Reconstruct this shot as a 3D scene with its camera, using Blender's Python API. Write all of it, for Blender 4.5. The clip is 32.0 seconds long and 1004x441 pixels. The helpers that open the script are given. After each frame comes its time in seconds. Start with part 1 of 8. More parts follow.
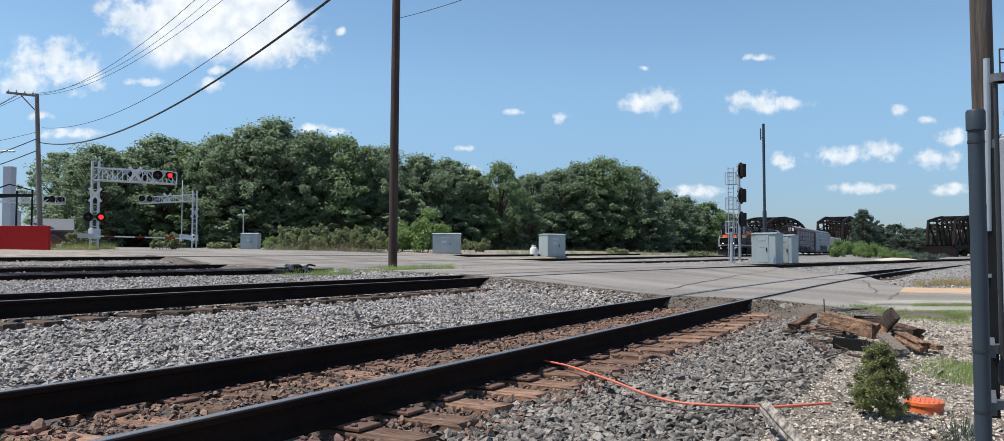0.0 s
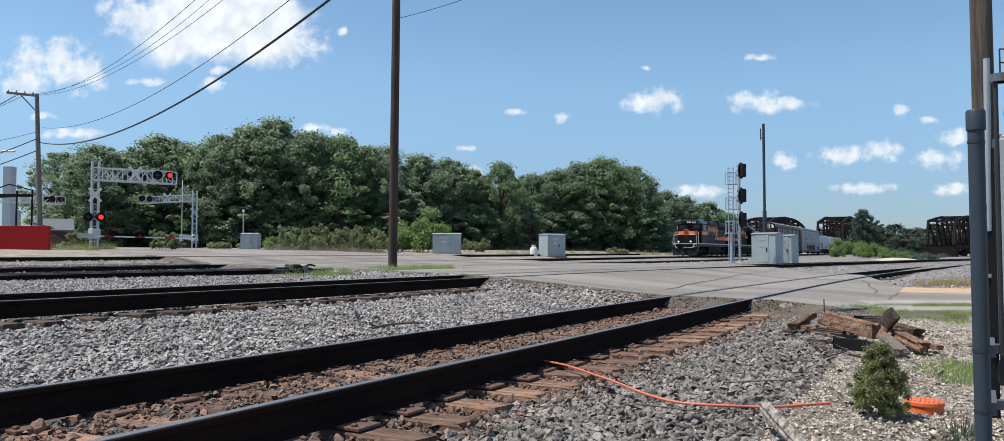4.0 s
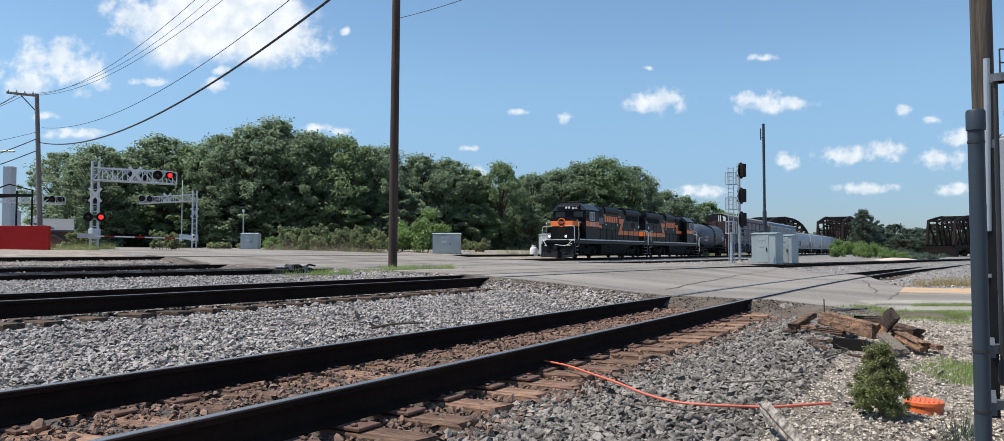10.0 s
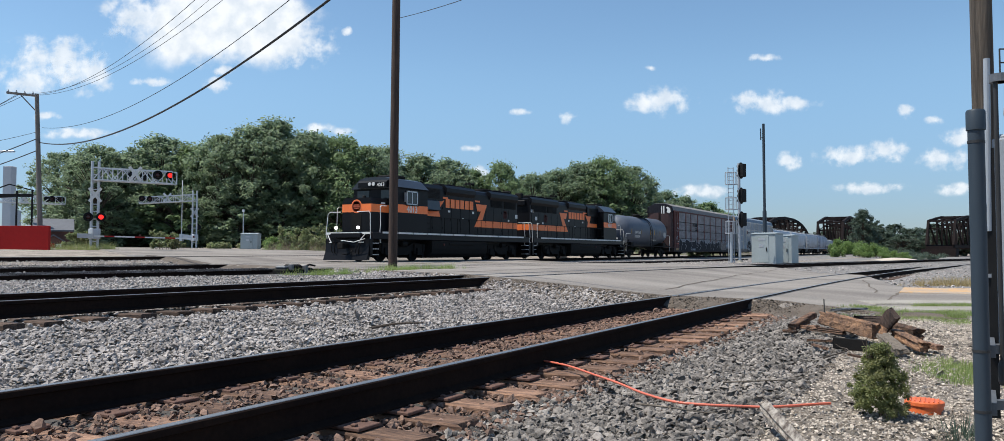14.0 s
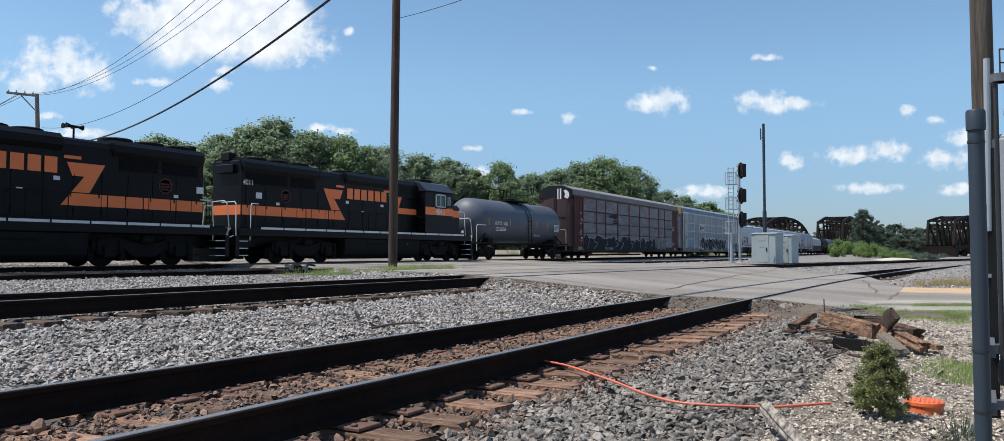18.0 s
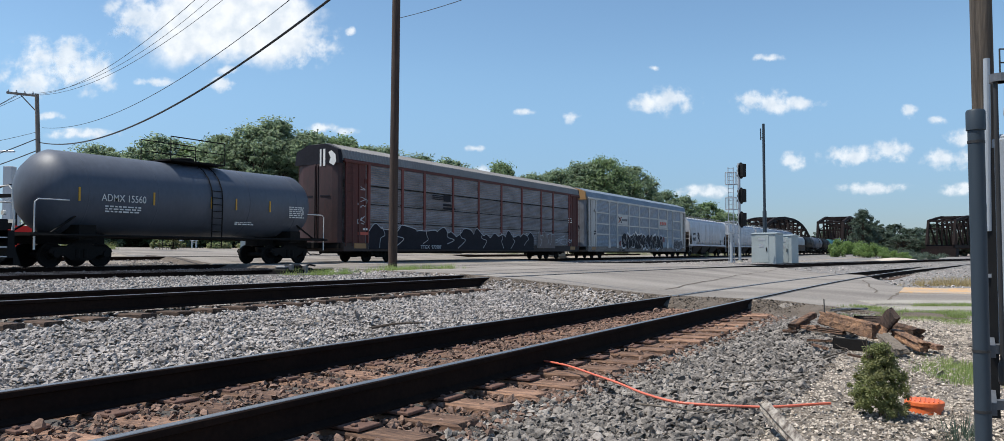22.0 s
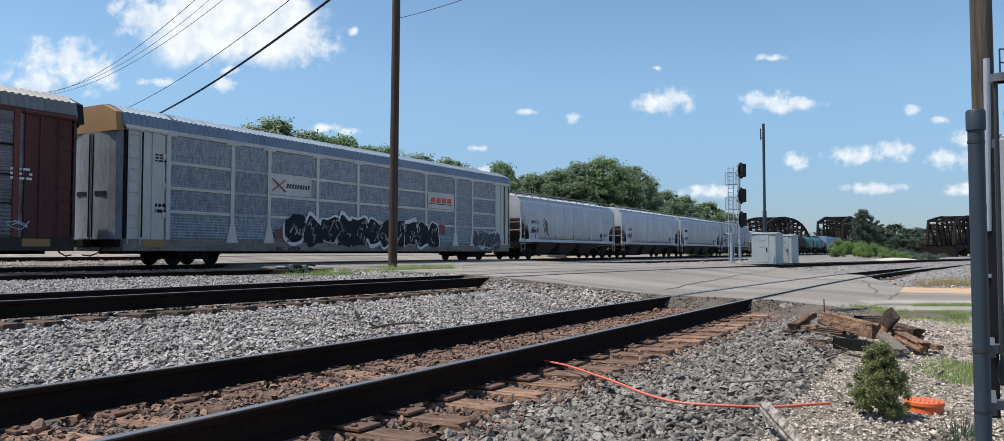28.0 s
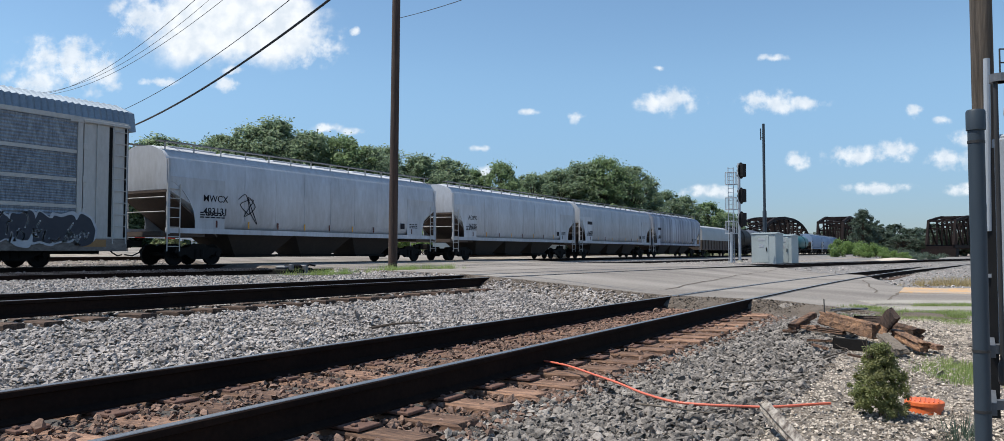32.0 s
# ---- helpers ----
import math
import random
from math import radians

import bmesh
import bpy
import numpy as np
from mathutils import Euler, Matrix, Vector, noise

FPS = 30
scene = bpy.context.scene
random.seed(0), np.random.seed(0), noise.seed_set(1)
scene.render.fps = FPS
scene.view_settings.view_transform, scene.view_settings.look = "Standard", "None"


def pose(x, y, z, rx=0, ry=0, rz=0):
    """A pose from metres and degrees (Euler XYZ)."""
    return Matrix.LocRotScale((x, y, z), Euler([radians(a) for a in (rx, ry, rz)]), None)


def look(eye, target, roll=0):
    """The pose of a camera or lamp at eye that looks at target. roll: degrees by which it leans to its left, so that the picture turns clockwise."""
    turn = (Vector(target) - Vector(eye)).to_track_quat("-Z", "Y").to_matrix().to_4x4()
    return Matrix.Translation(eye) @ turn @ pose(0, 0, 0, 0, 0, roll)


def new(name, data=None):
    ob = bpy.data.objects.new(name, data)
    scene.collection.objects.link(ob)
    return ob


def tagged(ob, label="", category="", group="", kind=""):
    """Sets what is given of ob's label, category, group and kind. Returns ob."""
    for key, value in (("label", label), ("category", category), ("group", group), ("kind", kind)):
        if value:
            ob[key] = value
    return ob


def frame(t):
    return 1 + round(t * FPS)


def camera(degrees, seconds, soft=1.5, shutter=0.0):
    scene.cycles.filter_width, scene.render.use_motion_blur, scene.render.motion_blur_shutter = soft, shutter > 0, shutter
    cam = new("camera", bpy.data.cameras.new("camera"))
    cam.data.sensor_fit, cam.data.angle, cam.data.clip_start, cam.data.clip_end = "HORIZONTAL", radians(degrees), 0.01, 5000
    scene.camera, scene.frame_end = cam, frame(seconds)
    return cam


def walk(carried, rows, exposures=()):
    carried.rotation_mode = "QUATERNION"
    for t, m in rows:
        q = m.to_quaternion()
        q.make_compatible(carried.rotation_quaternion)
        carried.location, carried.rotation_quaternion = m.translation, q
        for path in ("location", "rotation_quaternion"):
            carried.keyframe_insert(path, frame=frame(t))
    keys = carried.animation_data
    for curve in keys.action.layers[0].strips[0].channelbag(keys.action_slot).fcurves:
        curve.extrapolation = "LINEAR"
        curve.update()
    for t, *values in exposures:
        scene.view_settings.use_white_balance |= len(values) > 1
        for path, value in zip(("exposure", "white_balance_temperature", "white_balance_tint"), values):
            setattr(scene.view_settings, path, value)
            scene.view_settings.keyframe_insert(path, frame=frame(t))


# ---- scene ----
cam = camera(66.05, 32.0, soft=0.5)
EYE = (0.0, 0.0, 0.738)
VIEW = (math.cos(radians(29.4)), math.sin(radians(29.4)), 49.0 / 1206.0)
stand = look(EYE, tuple(EYE[i] + VIEW[i] for i in range(3)))
walk(cam, [(0.0, stand), (32.0, stand)], exposures=[(0.0, 0.15, 6400, 9), (32.0, 0.15, 6400, 9)])

# ---- light ----
SUN_EL, SUN_AZ = 63.0, 124.0   # degrees; azimuth from +x towards +y
world = bpy.data.worlds.new("sky")
scene.world = world
world.use_nodes = True
wn = world.node_tree.nodes
sky = wn.new("ShaderNodeTexSky")
sky.sky_type, sky.sun_disc = "NISHITA", False
sky.sun_elevation, sky.sun_rotation = radians(SUN_EL), radians(90 - SUN_AZ)
sky.altitude, sky.air_density, sky.dust_density, sky.ozone_density = 200, 1.0, 0.45, 4.0
haze = wn.new("ShaderNodeMix")   # a little bluer air than the model gives
haze.data_type, haze.blend_type = "RGBA", "MULTIPLY"
haze.inputs[0].default_value, haze.inputs[7].default_value = 1.0, (0.97, 1.02, 0.965, 1.0)
world.node_tree.links.new(sky.outputs[0], haze.inputs[6])
# summer haze dulls the bright rim of the sky all round the horizon
dull = wn.new("ShaderNodeMix")
dull.data_type, dull.blend_type = "RGBA", "MULTIPLY"
dull.inputs[7].default_value = (0.50, 0.545, 0.72, 1.0)
where = wn.new("ShaderNodeTexCoord")
split = wn.new("ShaderNodeSeparateXYZ")
low = wn.new("ShaderNodeMapRange")
low.interpolation_type = "SMOOTHSTEP"
low.inputs[1].default_value, low.inputs[2].default_value, low.inputs[3].default_value, low.inputs[4].default_value = 0.0, 0.24, 1.0, 0.0
world.node_tree.links.new(where.outputs["Generated"], split.inputs[0])
world.node_tree.links.new(split.outputs[2], low.inputs[0])
world.node_tree.links.new(low.outputs[0], dull.inputs[0])
world.node_tree.links.new(haze.outputs[2], dull.inputs[6])
world.node_tree.links.new(dull.outputs[2], wn["Background"].inputs[0])
wn["Background"].inputs[1].default_value = 0.138
sun_data = bpy.data.lights.new("sun", "SUN")
sun_data.energy, sun_data.angle, sun_data.color = 4.9, radians(0.55), (1.0, 0.94, 0.85)
sun = new("sun", sun_data)
to_sun = Vector((math.cos(radians(SUN_EL)) * math.cos(radians(SUN_AZ)), math.cos(radians(SUN_EL)) * math.sin(radians(SUN_AZ)), math.sin(radians(SUN_EL))))
sun.matrix_world = look(tuple(to_sun * 100), (0, 0, 0))


# ---- materials ----
def rgb(c):
    return (*c, 1.0)


def material(name, color, other=None, rough=0.7, metal=0.0, grain=30.0, patch=1.5, mix=0.5, bump=0.2, vary=0.0, coords="Object", stretch=(1, 1, 1), spec=0.5, island=False):
    """Two scales of noise between two colours, with fine relief. vary: how far repeats or pieces differ in value."""
    m = bpy.data.materials.new(name)
    m.use_nodes = True
    t = m.node_tree
    n, l = t.nodes, t.links
    b = n["Principled BSDF"]
    other = other or tuple(c * 0.6 for c in color)
    tc = n.new("ShaderNodeTexCoord")
    mp = n.new("ShaderNodeMapping")
    mp.inputs["Scale"].default_value = stretch
    l.new(tc.outputs[coords], mp.inputs[0])
    fine = n.new("ShaderNodeTexNoise")
    fine.inputs["Scale"].default_value, fine.inputs["Detail"].default_value, fine.inputs["Roughness"].default_value = grain, 5, 0.65
    wide = n.new("ShaderNodeTexNoise")
    wide.inputs["Scale"].default_value, wide.inputs["Detail"].default_value = patch, 4
    l.new(mp.outputs[0], fine.inputs[0])
    l.new(mp.outputs[0], wide.inputs[0])
    add = n.new("ShaderNodeMath")
    add.operation = "ADD"
    l.new(fine.outputs[0], add.inputs[0])
    l.new(wide.outputs[0], add.inputs[1])
    rng = n.new("ShaderNodeMapRange")
    rng.inputs[1].default_value, rng.inputs[2].default_value = 1.0 - 0.35, 1.0 + 0.35
    rng.inputs[3].default_value, rng.inputs[4].default_value = 0.5 - mix, 0.5 + mix
    l.new(add.outputs[0], rng.inputs[0])
    cm = n.new("ShaderNodeMix")
    cm.data_type = "RGBA"
    cm.inputs[6].default_value, cm.inputs[7].default_value = rgb(color), rgb(other)
    l.new(rng.outputs[0], cm.inputs[0])
    out = cm.outputs[2]
    if vary:
        if island:
            g = n.new("ShaderNodeNewGeometry")
            r = g.outputs["Random Per Island"]
        else:
            g = n.new("ShaderNodeObjectInfo")
            r = g.outputs["Random"]
        vr = n.new("ShaderNodeMapRange")
        vr.inputs[3].default_value, vr.inputs[4].default_value = 1 - vary, 1 + vary
        l.new(r, vr.inputs[0])
        hs = n.new("ShaderNodeHueSaturation")
        l.new(vr.outputs[0], hs.inputs["Value"])
        l.new(out, hs.inputs["Color"])
        out = hs.outputs[0]
    l.new(out, b.inputs["Base Color"])
    b.inputs["Roughness"].default_value, b.inputs["Metallic"].default_value = rough, metal
    b.inputs["Specular IOR Level"].default_value = spec
    if bump:
        bp = n.new("ShaderNodeBump")
        bp.inputs["Strength"].default_value, bp.inputs["Distance"].default_value = bump, 0.02
        l.new(fine.outputs[0], bp.inputs["Height"])
        l.new(bp.outputs[0], b.inputs["Normal"])
    return m


def leafy(name, color, other, thin=0.35):
    m = material(name, color, other, rough=0.5, grain=3, patch=0.35, mix=0.6, bump=0, vary=0.35, island=True, spec=0.4)
    t = m.node_tree
    b = t.nodes["Principled BSDF"]
    tr = t.nodes.new("ShaderNodeBsdfTranslucent")
    tr.inputs[0].default_value = rgb(tuple(min(1, c * 1.6) for c in color))
    ms = t.nodes.new("ShaderNodeMixShader")
    ms.inputs[0].default_value = thin
    t.links.new(b.outputs[0], ms.inputs[1])
    t.links.new(tr.outputs[0], ms.inputs[2])
    t.links.new(ms.outputs[0], t.nodes["Material Output"].inputs[0])
    return m


def glowing(name, color, strength):
    m = bpy.data.materials.new(name)
    m.use_nodes = True
    b = m.node_tree.nodes["Principled BSDF"]
    b.inputs["Base Color"].default_value = rgb(color)
    b.inputs["Emission Color"].default_value = rgb(color)
    b.inputs["Emission Strength"].default_value = strength
    return m


M = {}
M["soil"] = material("soil", (0.42, 0.36, 0.295), (0.13, 0.108, 0.086), rough=0.95, grain=58, patch=1.1, mix=0.85, bump=1.0)
# fines coloured dark so that the gaps between stones look shaded
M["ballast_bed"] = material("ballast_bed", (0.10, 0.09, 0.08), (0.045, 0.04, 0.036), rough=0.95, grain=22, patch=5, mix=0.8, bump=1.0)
M["far_ballast"] = material("far_ballast", (0.24, 0.225, 0.21), (0.13, 0.12, 0.11), rough=0.95, grain=9, patch=0.5, mix=0.8, bump=0.6)
M["stone"] = material("stone", (0.49, 0.443, 0.408), (0.225, 0.198, 0.18), rough=0.9, grain=40, patch=1.3, mix=0.6, bump=0.5, vary=0.38, island=True)
M["weathered_pole"] = material("weathered_pole", (0.125, 0.10, 0.077), (0.04, 0.032, 0.026), rough=0.92, grain=11, patch=3.0, mix=0.9, bump=0.9, stretch=(7, 7, 0.22))
M["near_stone"] = material("near_stone", (0.315, 0.28, 0.247), (0.10, 0.088, 0.077), rough=0.92, grain=45, patch=3, bump=0.6, vary=0.58, island=True)
M["bleached_wood"] = material("bleached_wood", (0.42, 0.375, 0.32), (0.08, 0.058, 0.045), rough=0.92, grain=9, patch=5, mix=0.9, bump=0.8, stretch=(1, 5, 5))
M["bracket_grey"] = material("bracket_grey", (0.15, 0.16, 0.175), (0.09, 0.095, 0.105), rough=0.55, metal=0.3, grain=20, patch=4, bump=0.1)
M["pale_stone"] = material("pale_stone", (0.58, 0.505, 0.42), (0.36, 0.305, 0.25), rough=0.92, grain=40, patch=4, bump=0.4, vary=0.42, island=True)
M["edge_rubble"] = material("edge_rubble", (0.21, 0.168, 0.132), (0.11, 0.088, 0.068), rough=0.95, grain=40, patch=4, bump=0.4, vary=0.4, island=True)
M["rust_stone"] = material("rust_stone", (0.26, 0.165, 0.12), (0.12, 0.076, 0.058), rough=0.95, grain=40, patch=4, bump=0.4, vary=0.45, island=True)
M["asphalt"] = material("asphalt", (0.29, 0.262, 0.232), (0.17, 0.15, 0.132), rough=0.92, grain=38, patch=0.42, bump=0.4, mix=1.0, spec=0.3, stretch=(1, 0.4, 1))
M["old_asphalt"] = material("old_asphalt", (0.155, 0.125, 0.10), (0.08, 0.064, 0.05), rough=0.95, grain=60, patch=2.5, bump=0.6)
M["concrete"] = material("concrete", (0.37, 0.34, 0.29), (0.22, 0.20, 0.165), rough=0.9, grain=30, patch=1.2, mix=0.8, bump=0.4)
M["tactile"] = material("tactile", (0.58, 0.33, 0.13), (0.36, 0.30, 0.24), rough=0.85, grain=9, patch=1.1, mix=0.9, bump=0.2)
M["rail_side"] = material("rail_side", (0.028, 0.018, 0.014), (0.014, 0.010, 0.009), spec=0.04, rough=0.95, grain=30, patch=3, bump=0.2)
M["rail_head"] = material("rail_head", (0.40, 0.385, 0.37), (0.28, 0.26, 0.24), rough=0.4, metal=0.9, grain=60, patch=5, bump=0.05, stretch=(0.1, 3, 3))
M["tie"] = material("tie", (0.31, 0.18, 0.115), (0.085, 0.047, 0.033), rough=0.92, grain=16, patch=4, mix=0.9, bump=0.8, vary=0.4, stretch=(4, 0.5, 2))
M["dark_tie"] = material("dark_tie", (0.12, 0.075, 0.052), (0.035, 0.023, 0.018), rough=0.92, grain=16, patch=4, mix=0.9, bump=0.8, vary=0.4, stretch=(4, 0.5, 2))
M["plate"] = material("plate", (0.16, 0.085, 0.06), (0.09, 0.05, 0.04), rough=0.85, grain=40, patch=6, bump=0.3)
M["loco_black"] = material("loco_black", (0.0036, 0.0038, 0.0055), (0.0062, 0.0064, 0.0080), spec=0.15, rough=0.42, grain=6, patch=0.7, bump=0.03)
# body black made paler and bluer to stand for sky reflected on upper faces
M["black_skylit"] = material("black_skylit", (0.030, 0.034, 0.045), (0.018, 0.020, 0.026), spec=0.5, rough=0.33, grain=6, patch=0.8, bump=0.05)
M["under"] = material("under", (0.007, 0.0066, 0.0065), (0.014, 0.0125, 0.0115), spec=0.16, rough=0.8, grain=12, patch=1.5, bump=0.2)
M["orange"] = material("orange", (0.93, 0.21, 0.045), (0.80, 0.17, 0.04), rough=0.45, grain=8, patch=0.9, bump=0.03)
M["orange_dull"] = material("orange_dull", (0.50, 0.10, 0.03), (0.38, 0.07, 0.03), rough=0.5, grain=8, patch=0.9, bump=0.03)
M["white"] = material("white", (0.74, 0.74, 0.72), (0.58, 0.57, 0.54), rough=0.5, grain=15, patch=2, bump=0.05)
# near-black brown: shade under the hopper body put into the bays' colour
M["bay_shade"] = material("bay_shade", (0.045, 0.033, 0.026), (0.025, 0.019, 0.016), rough=0.9, grain=8, patch=1, bump=0.1)
M["rust"] = material("rust", (0.115, 0.028, 0.022), (0.045, 0.015, 0.013), rough=0.75, grain=10, patch=1.0, bump=0.15, stretch=(1, 1, 0.4))
M["post_red"] = material("post_red", (0.18, 0.042, 0.033), (0.10, 0.027, 0.022), rough=0.7, grain=10, patch=1.0, bump=0.1, stretch=(1, 1, 0.4))
M["sill_dark"] = material("sill_dark", (0.05, 0.032, 0.027), (0.022, 0.017, 0.016), rough=0.8, grain=8, patch=1.0, bump=0.1)
M["sill_pale"] = material("sill_pale", (0.23, 0.205, 0.19), (0.085, 0.07, 0.06), rough=0.7, grain=6, patch=0.9, mix=0.7, bump=0.1, stretch=(1, 1, 2))
M["door_grey"] = material("door_grey", (0.24, 0.26, 0.295), (0.14, 0.145, 0.16), rough=0.6, grain=7, patch=0.8, mix=0.7, bump=0.05, stretch=(1, 1, 0.35))
M["end_maroon"] = material("end_maroon", (0.055, 0.020, 0.019), (0.028, 0.013, 0.013), rough=0.6, grain=7, patch=0.8, mix=0.7, bump=0.1, stretch=(1, 1, 0.4))
M["rack_panel"] = material("rack_panel", (0.295, 0.288, 0.305), (0.13, 0.12, 0.12), rough=0.55, metal=0.3, grain=9, patch=0.7, mix=0.7, bump=0.1, stretch=(1, 1, 3), vary=0.1)
M["rack_panel_pale"] = material("rack_panel_pale", (0.34, 0.385, 0.435), (0.165, 0.19, 0.225), rough=0.5, metal=0.3, grain=3.2, patch=1.2, mix=0.85, bump=0.15, stretch=(9, 1, 2.5), vary=0.06)
M["rack_white"] = material("rack_white", (0.52, 0.51, 0.49), (0.38, 0.36, 0.34), rough=0.55, grain=9, patch=0.8, bump=0.05, stretch=(1, 1, 0.35))
M["old_roof"] = material("old_roof", (0.27, 0.262, 0.255), (0.19, 0.178, 0.17), rough=0.6, metal=0.3, grain=9, patch=0.6, bump=0.05)
M["rack_roof"] = material("rack_roof", (0.27, 0.325, 0.385), (0.16, 0.20, 0.245), rough=0.5, metal=0.35, grain=9, patch=0.6, bump=0.05)
M["yellow_end"] = material("yellow_end", (0.34, 0.19, 0.065), (0.24, 0.13, 0.055), rough=0.6, grain=9, patch=0.8, bump=0.05)
M["hopper_grey"] = material("hopper_grey", (0.52, 0.545, 0.585), (0.36, 0.365, 0.385), rough=0.6, grain=5, patch=0.8, mix=0.55, bump=0.05, vary=0.12, stretch=(1.2, 1, 0.3))
M["hopper_streaked"] = material("hopper_streaked", (0.42, 0.45, 0.52), (0.16, 0.17, 0.21), rough=0.6, grain=3, patch=1.0, mix=0.9, bump=0.05, stretch=(1.6, 1, 0.12))
M["hopper_dark"] = material("hopper_dark", (0.10, 0.068, 0.05), (0.055, 0.042, 0.036), rough=0.8, grain=8, patch=1, bump=0.1)
M["hopper_blue"] = material("hopper_blue", (0.24, 0.33, 0.47), (0.18, 0.25, 0.37), rough=0.6, grain=6, patch=0.55, bump=0.05, stretch=(1.2, 1, 0.3))
M["tank_grey"] = material("tank_grey", (0.098, 0.113, 0.145), (0.072, 0.082, 0.104), spec=0.35, rough=0.52, grain=7, patch=0.6, bump=0.03, stretch=(1, 1, 0.4))
M["tank_pale"] = material("tank_pale", (0.36, 0.37, 0.38), (0.25, 0.25, 0.25), rough=0.5, grain=7, patch=0.6, bump=0.03)
M["tank_teal"] = material("tank_teal", (0.05, 0.19, 0.20), (0.04, 0.14, 0.15), rough=0.5, grain=7, patch=0.6, bump=0.03)
M["amber"] = material("amber", (0.62, 0.33, 0.02), (0.5, 0.26, 0.03), rough=0.5, grain=20, patch=3, bump=0)
M["paint_black"] = material("paint_black", (0.012, 0.012, 0.016), (0.022, 0.022, 0.03), spec=0.12, rough=0.7, grain=9, patch=2, bump=0)
M["paint_pale"] = material("paint_pale", (0.50, 0.52, 0.55), (0.36, 0.38, 0.42), rough=0.6, grain=9, patch=2, bump=0)
M["paint_white"] = material("paint_white", (0.62, 0.63, 0.65), (0.45, 0.46, 0.48), rough=0.6, grain=9, patch=2, bump=0)
M["paint_red"] = material("paint_red", (0.16, 0.035, 0.04), (0.10, 0.03, 0.035), rough=0.6, grain=7, patch=2, bump=0)
M["faded_paint"] = material("faded_paint", (0.16, 0.125, 0.12), (0.09, 0.07, 0.068), rough=0.6, grain=7, patch=2, bump=0)
M["mark_red"] = material("mark_red", (0.50, 0.09, 0.05), (0.40, 0.07, 0.045), rough=0.6, grain=9, patch=2, bump=0)
M["paint_violet"] = material("paint_violet", (0.016, 0.022, 0.036), (0.03, 0.034, 0.05), rough=0.6, grain=5, patch=2, bump=0)
M["galvanised"] = material("galvanised", (0.58, 0.60, 0.62), (0.46, 0.47, 0.49), rough=0.45, metal=0.6, grain=25, patch=3, bump=0.05)
M["cabinet"] = material("cabinet", (0.39, 0.44, 0.445), (0.31, 0.35, 0.355), rough=0.55, metal=0.15, grain=12, patch=1.0, bump=0.05)
M["lamp_black"] = material("lamp_black", (0.010, 0.010, 0.011), (0.018, 0.018, 0.018), spec=0.15, rough=0.6, grain=20, patch=3, bump=0.05)
M["lamp_red"] = glowing("lamp_red", (1.0, 0.025, 0.02), 1.6)
M["lens_dark"] = material("lens_dark", (0.10, 0.012, 0.010), (0.06, 0.01, 0.01), rough=0.25, grain=20, patch=4, bump=0)
M["headlight"] = glowing("headlight", (1.0, 0.97, 0.9), 2.0)
M["glass"] = material("glass", (0.02, 0.024, 0.028), (0.012, 0.014, 0.016), rough=0.08, grain=3, patch=1, bump=0, spec=0.45)
M["pole_wood"] = material("pole_wood", (0.085, 0.052, 0.038), (0.03, 0.020, 0.017), rough=0.9, grain=10, patch=2, mix=0.7, bump=0.7, stretch=(6, 6, 0.35))
M["grey_wood"] = material("grey_wood", (0.22, 0.18, 0.14), (0.11, 0.09, 0.07), rough=0.92, grain=10, patch=2.5, mix=0.7, bump=0.8, stretch=(6, 6, 0.3))
M["old_timber"] = material("old_timber", (0.17, 0.09, 0.05), (0.035, 0.023, 0.018), rough=0.92, grain=12, patch=2.5, mix=0.8, bump=0.9, vary=0.25, stretch=(0.5, 5, 5))
M["rusty_timber"] = material("rusty_timber", (0.34, 0.19, 0.105), (0.08, 0.045, 0.03), rough=0.92, grain=10, patch=2.0, mix=0.8, bump=0.9, stretch=(0.6, 5, 5))
M["pole_grey"] = material("pole_grey", (0.20, 0.18, 0.165), (0.12, 0.11, 0.10), rough=0.92, grain=10, patch=2.5, mix=0.7, bump=0.6, stretch=(6, 6, 0.3))
M["wire"] = material("wire", (0.02, 0.02, 0.022), (0.03, 0.03, 0.03), rough=0.6, grain=10, patch=1, bump=0)
M["conduit"] = material("conduit", (0.040, 0.055, 0.072), (0.03, 0.042, 0.055), spec=0.3, rough=0.5, grain=15, patch=3, bump=0.05, stretch=(1, 1, 0.2))
M["box_grey"] = material("box_grey", (0.36, 0.39, 0.43), (0.30, 0.33, 0.36), rough=0.5, grain=12, patch=2, bump=0.05)
M["bridge_steel"] = material("bridge_steel", (0.011, 0.0085, 0.009), (0.020, 0.013, 0.012), spec=0.15, rough=0.85, grain=2, patch=0.3, bump=0.1)
M["red_wall"] = material("red_wall", (0.40, 0.018, 0.017), (0.31, 0.016, 0.016), spec=0.2, rough=0.8, grain=6, patch=0.8, bump=0.05)
M["brick_wall"] = material("brick_wall", (0.16, 0.075, 0.055), (0.11, 0.055, 0.045), rough=0.9, grain=9, patch=1, bump=0.2)
M["far_concrete"] = material("far_concrete", (0.38, 0.42, 0.47), (0.33, 0.37, 0.42), rough=0.9, grain=1, patch=0.1, bump=0)
M["roof_grey"] = material("roof_grey", (0.14, 0.147, 0.16), (0.10, 0.103, 0.115), rough=0.8, grain=4, patch=0.5, bump=0.05)
M["bark"] = material("bark", (0.10, 0.075, 0.055), (0.06, 0.045, 0.035), rough=0.95, grain=8, patch=1.5, bump=0.6, stretch=(3, 3, 0.5))
M["leaf"] = leafy("leaf", (0.195, 0.25, 0.155), (0.12, 0.165, 0.11), 0.56)
M["leaf_fresh"] = leafy("leaf_fresh", (0.185, 0.25, 0.125), (0.11, 0.16, 0.085), 0.5)
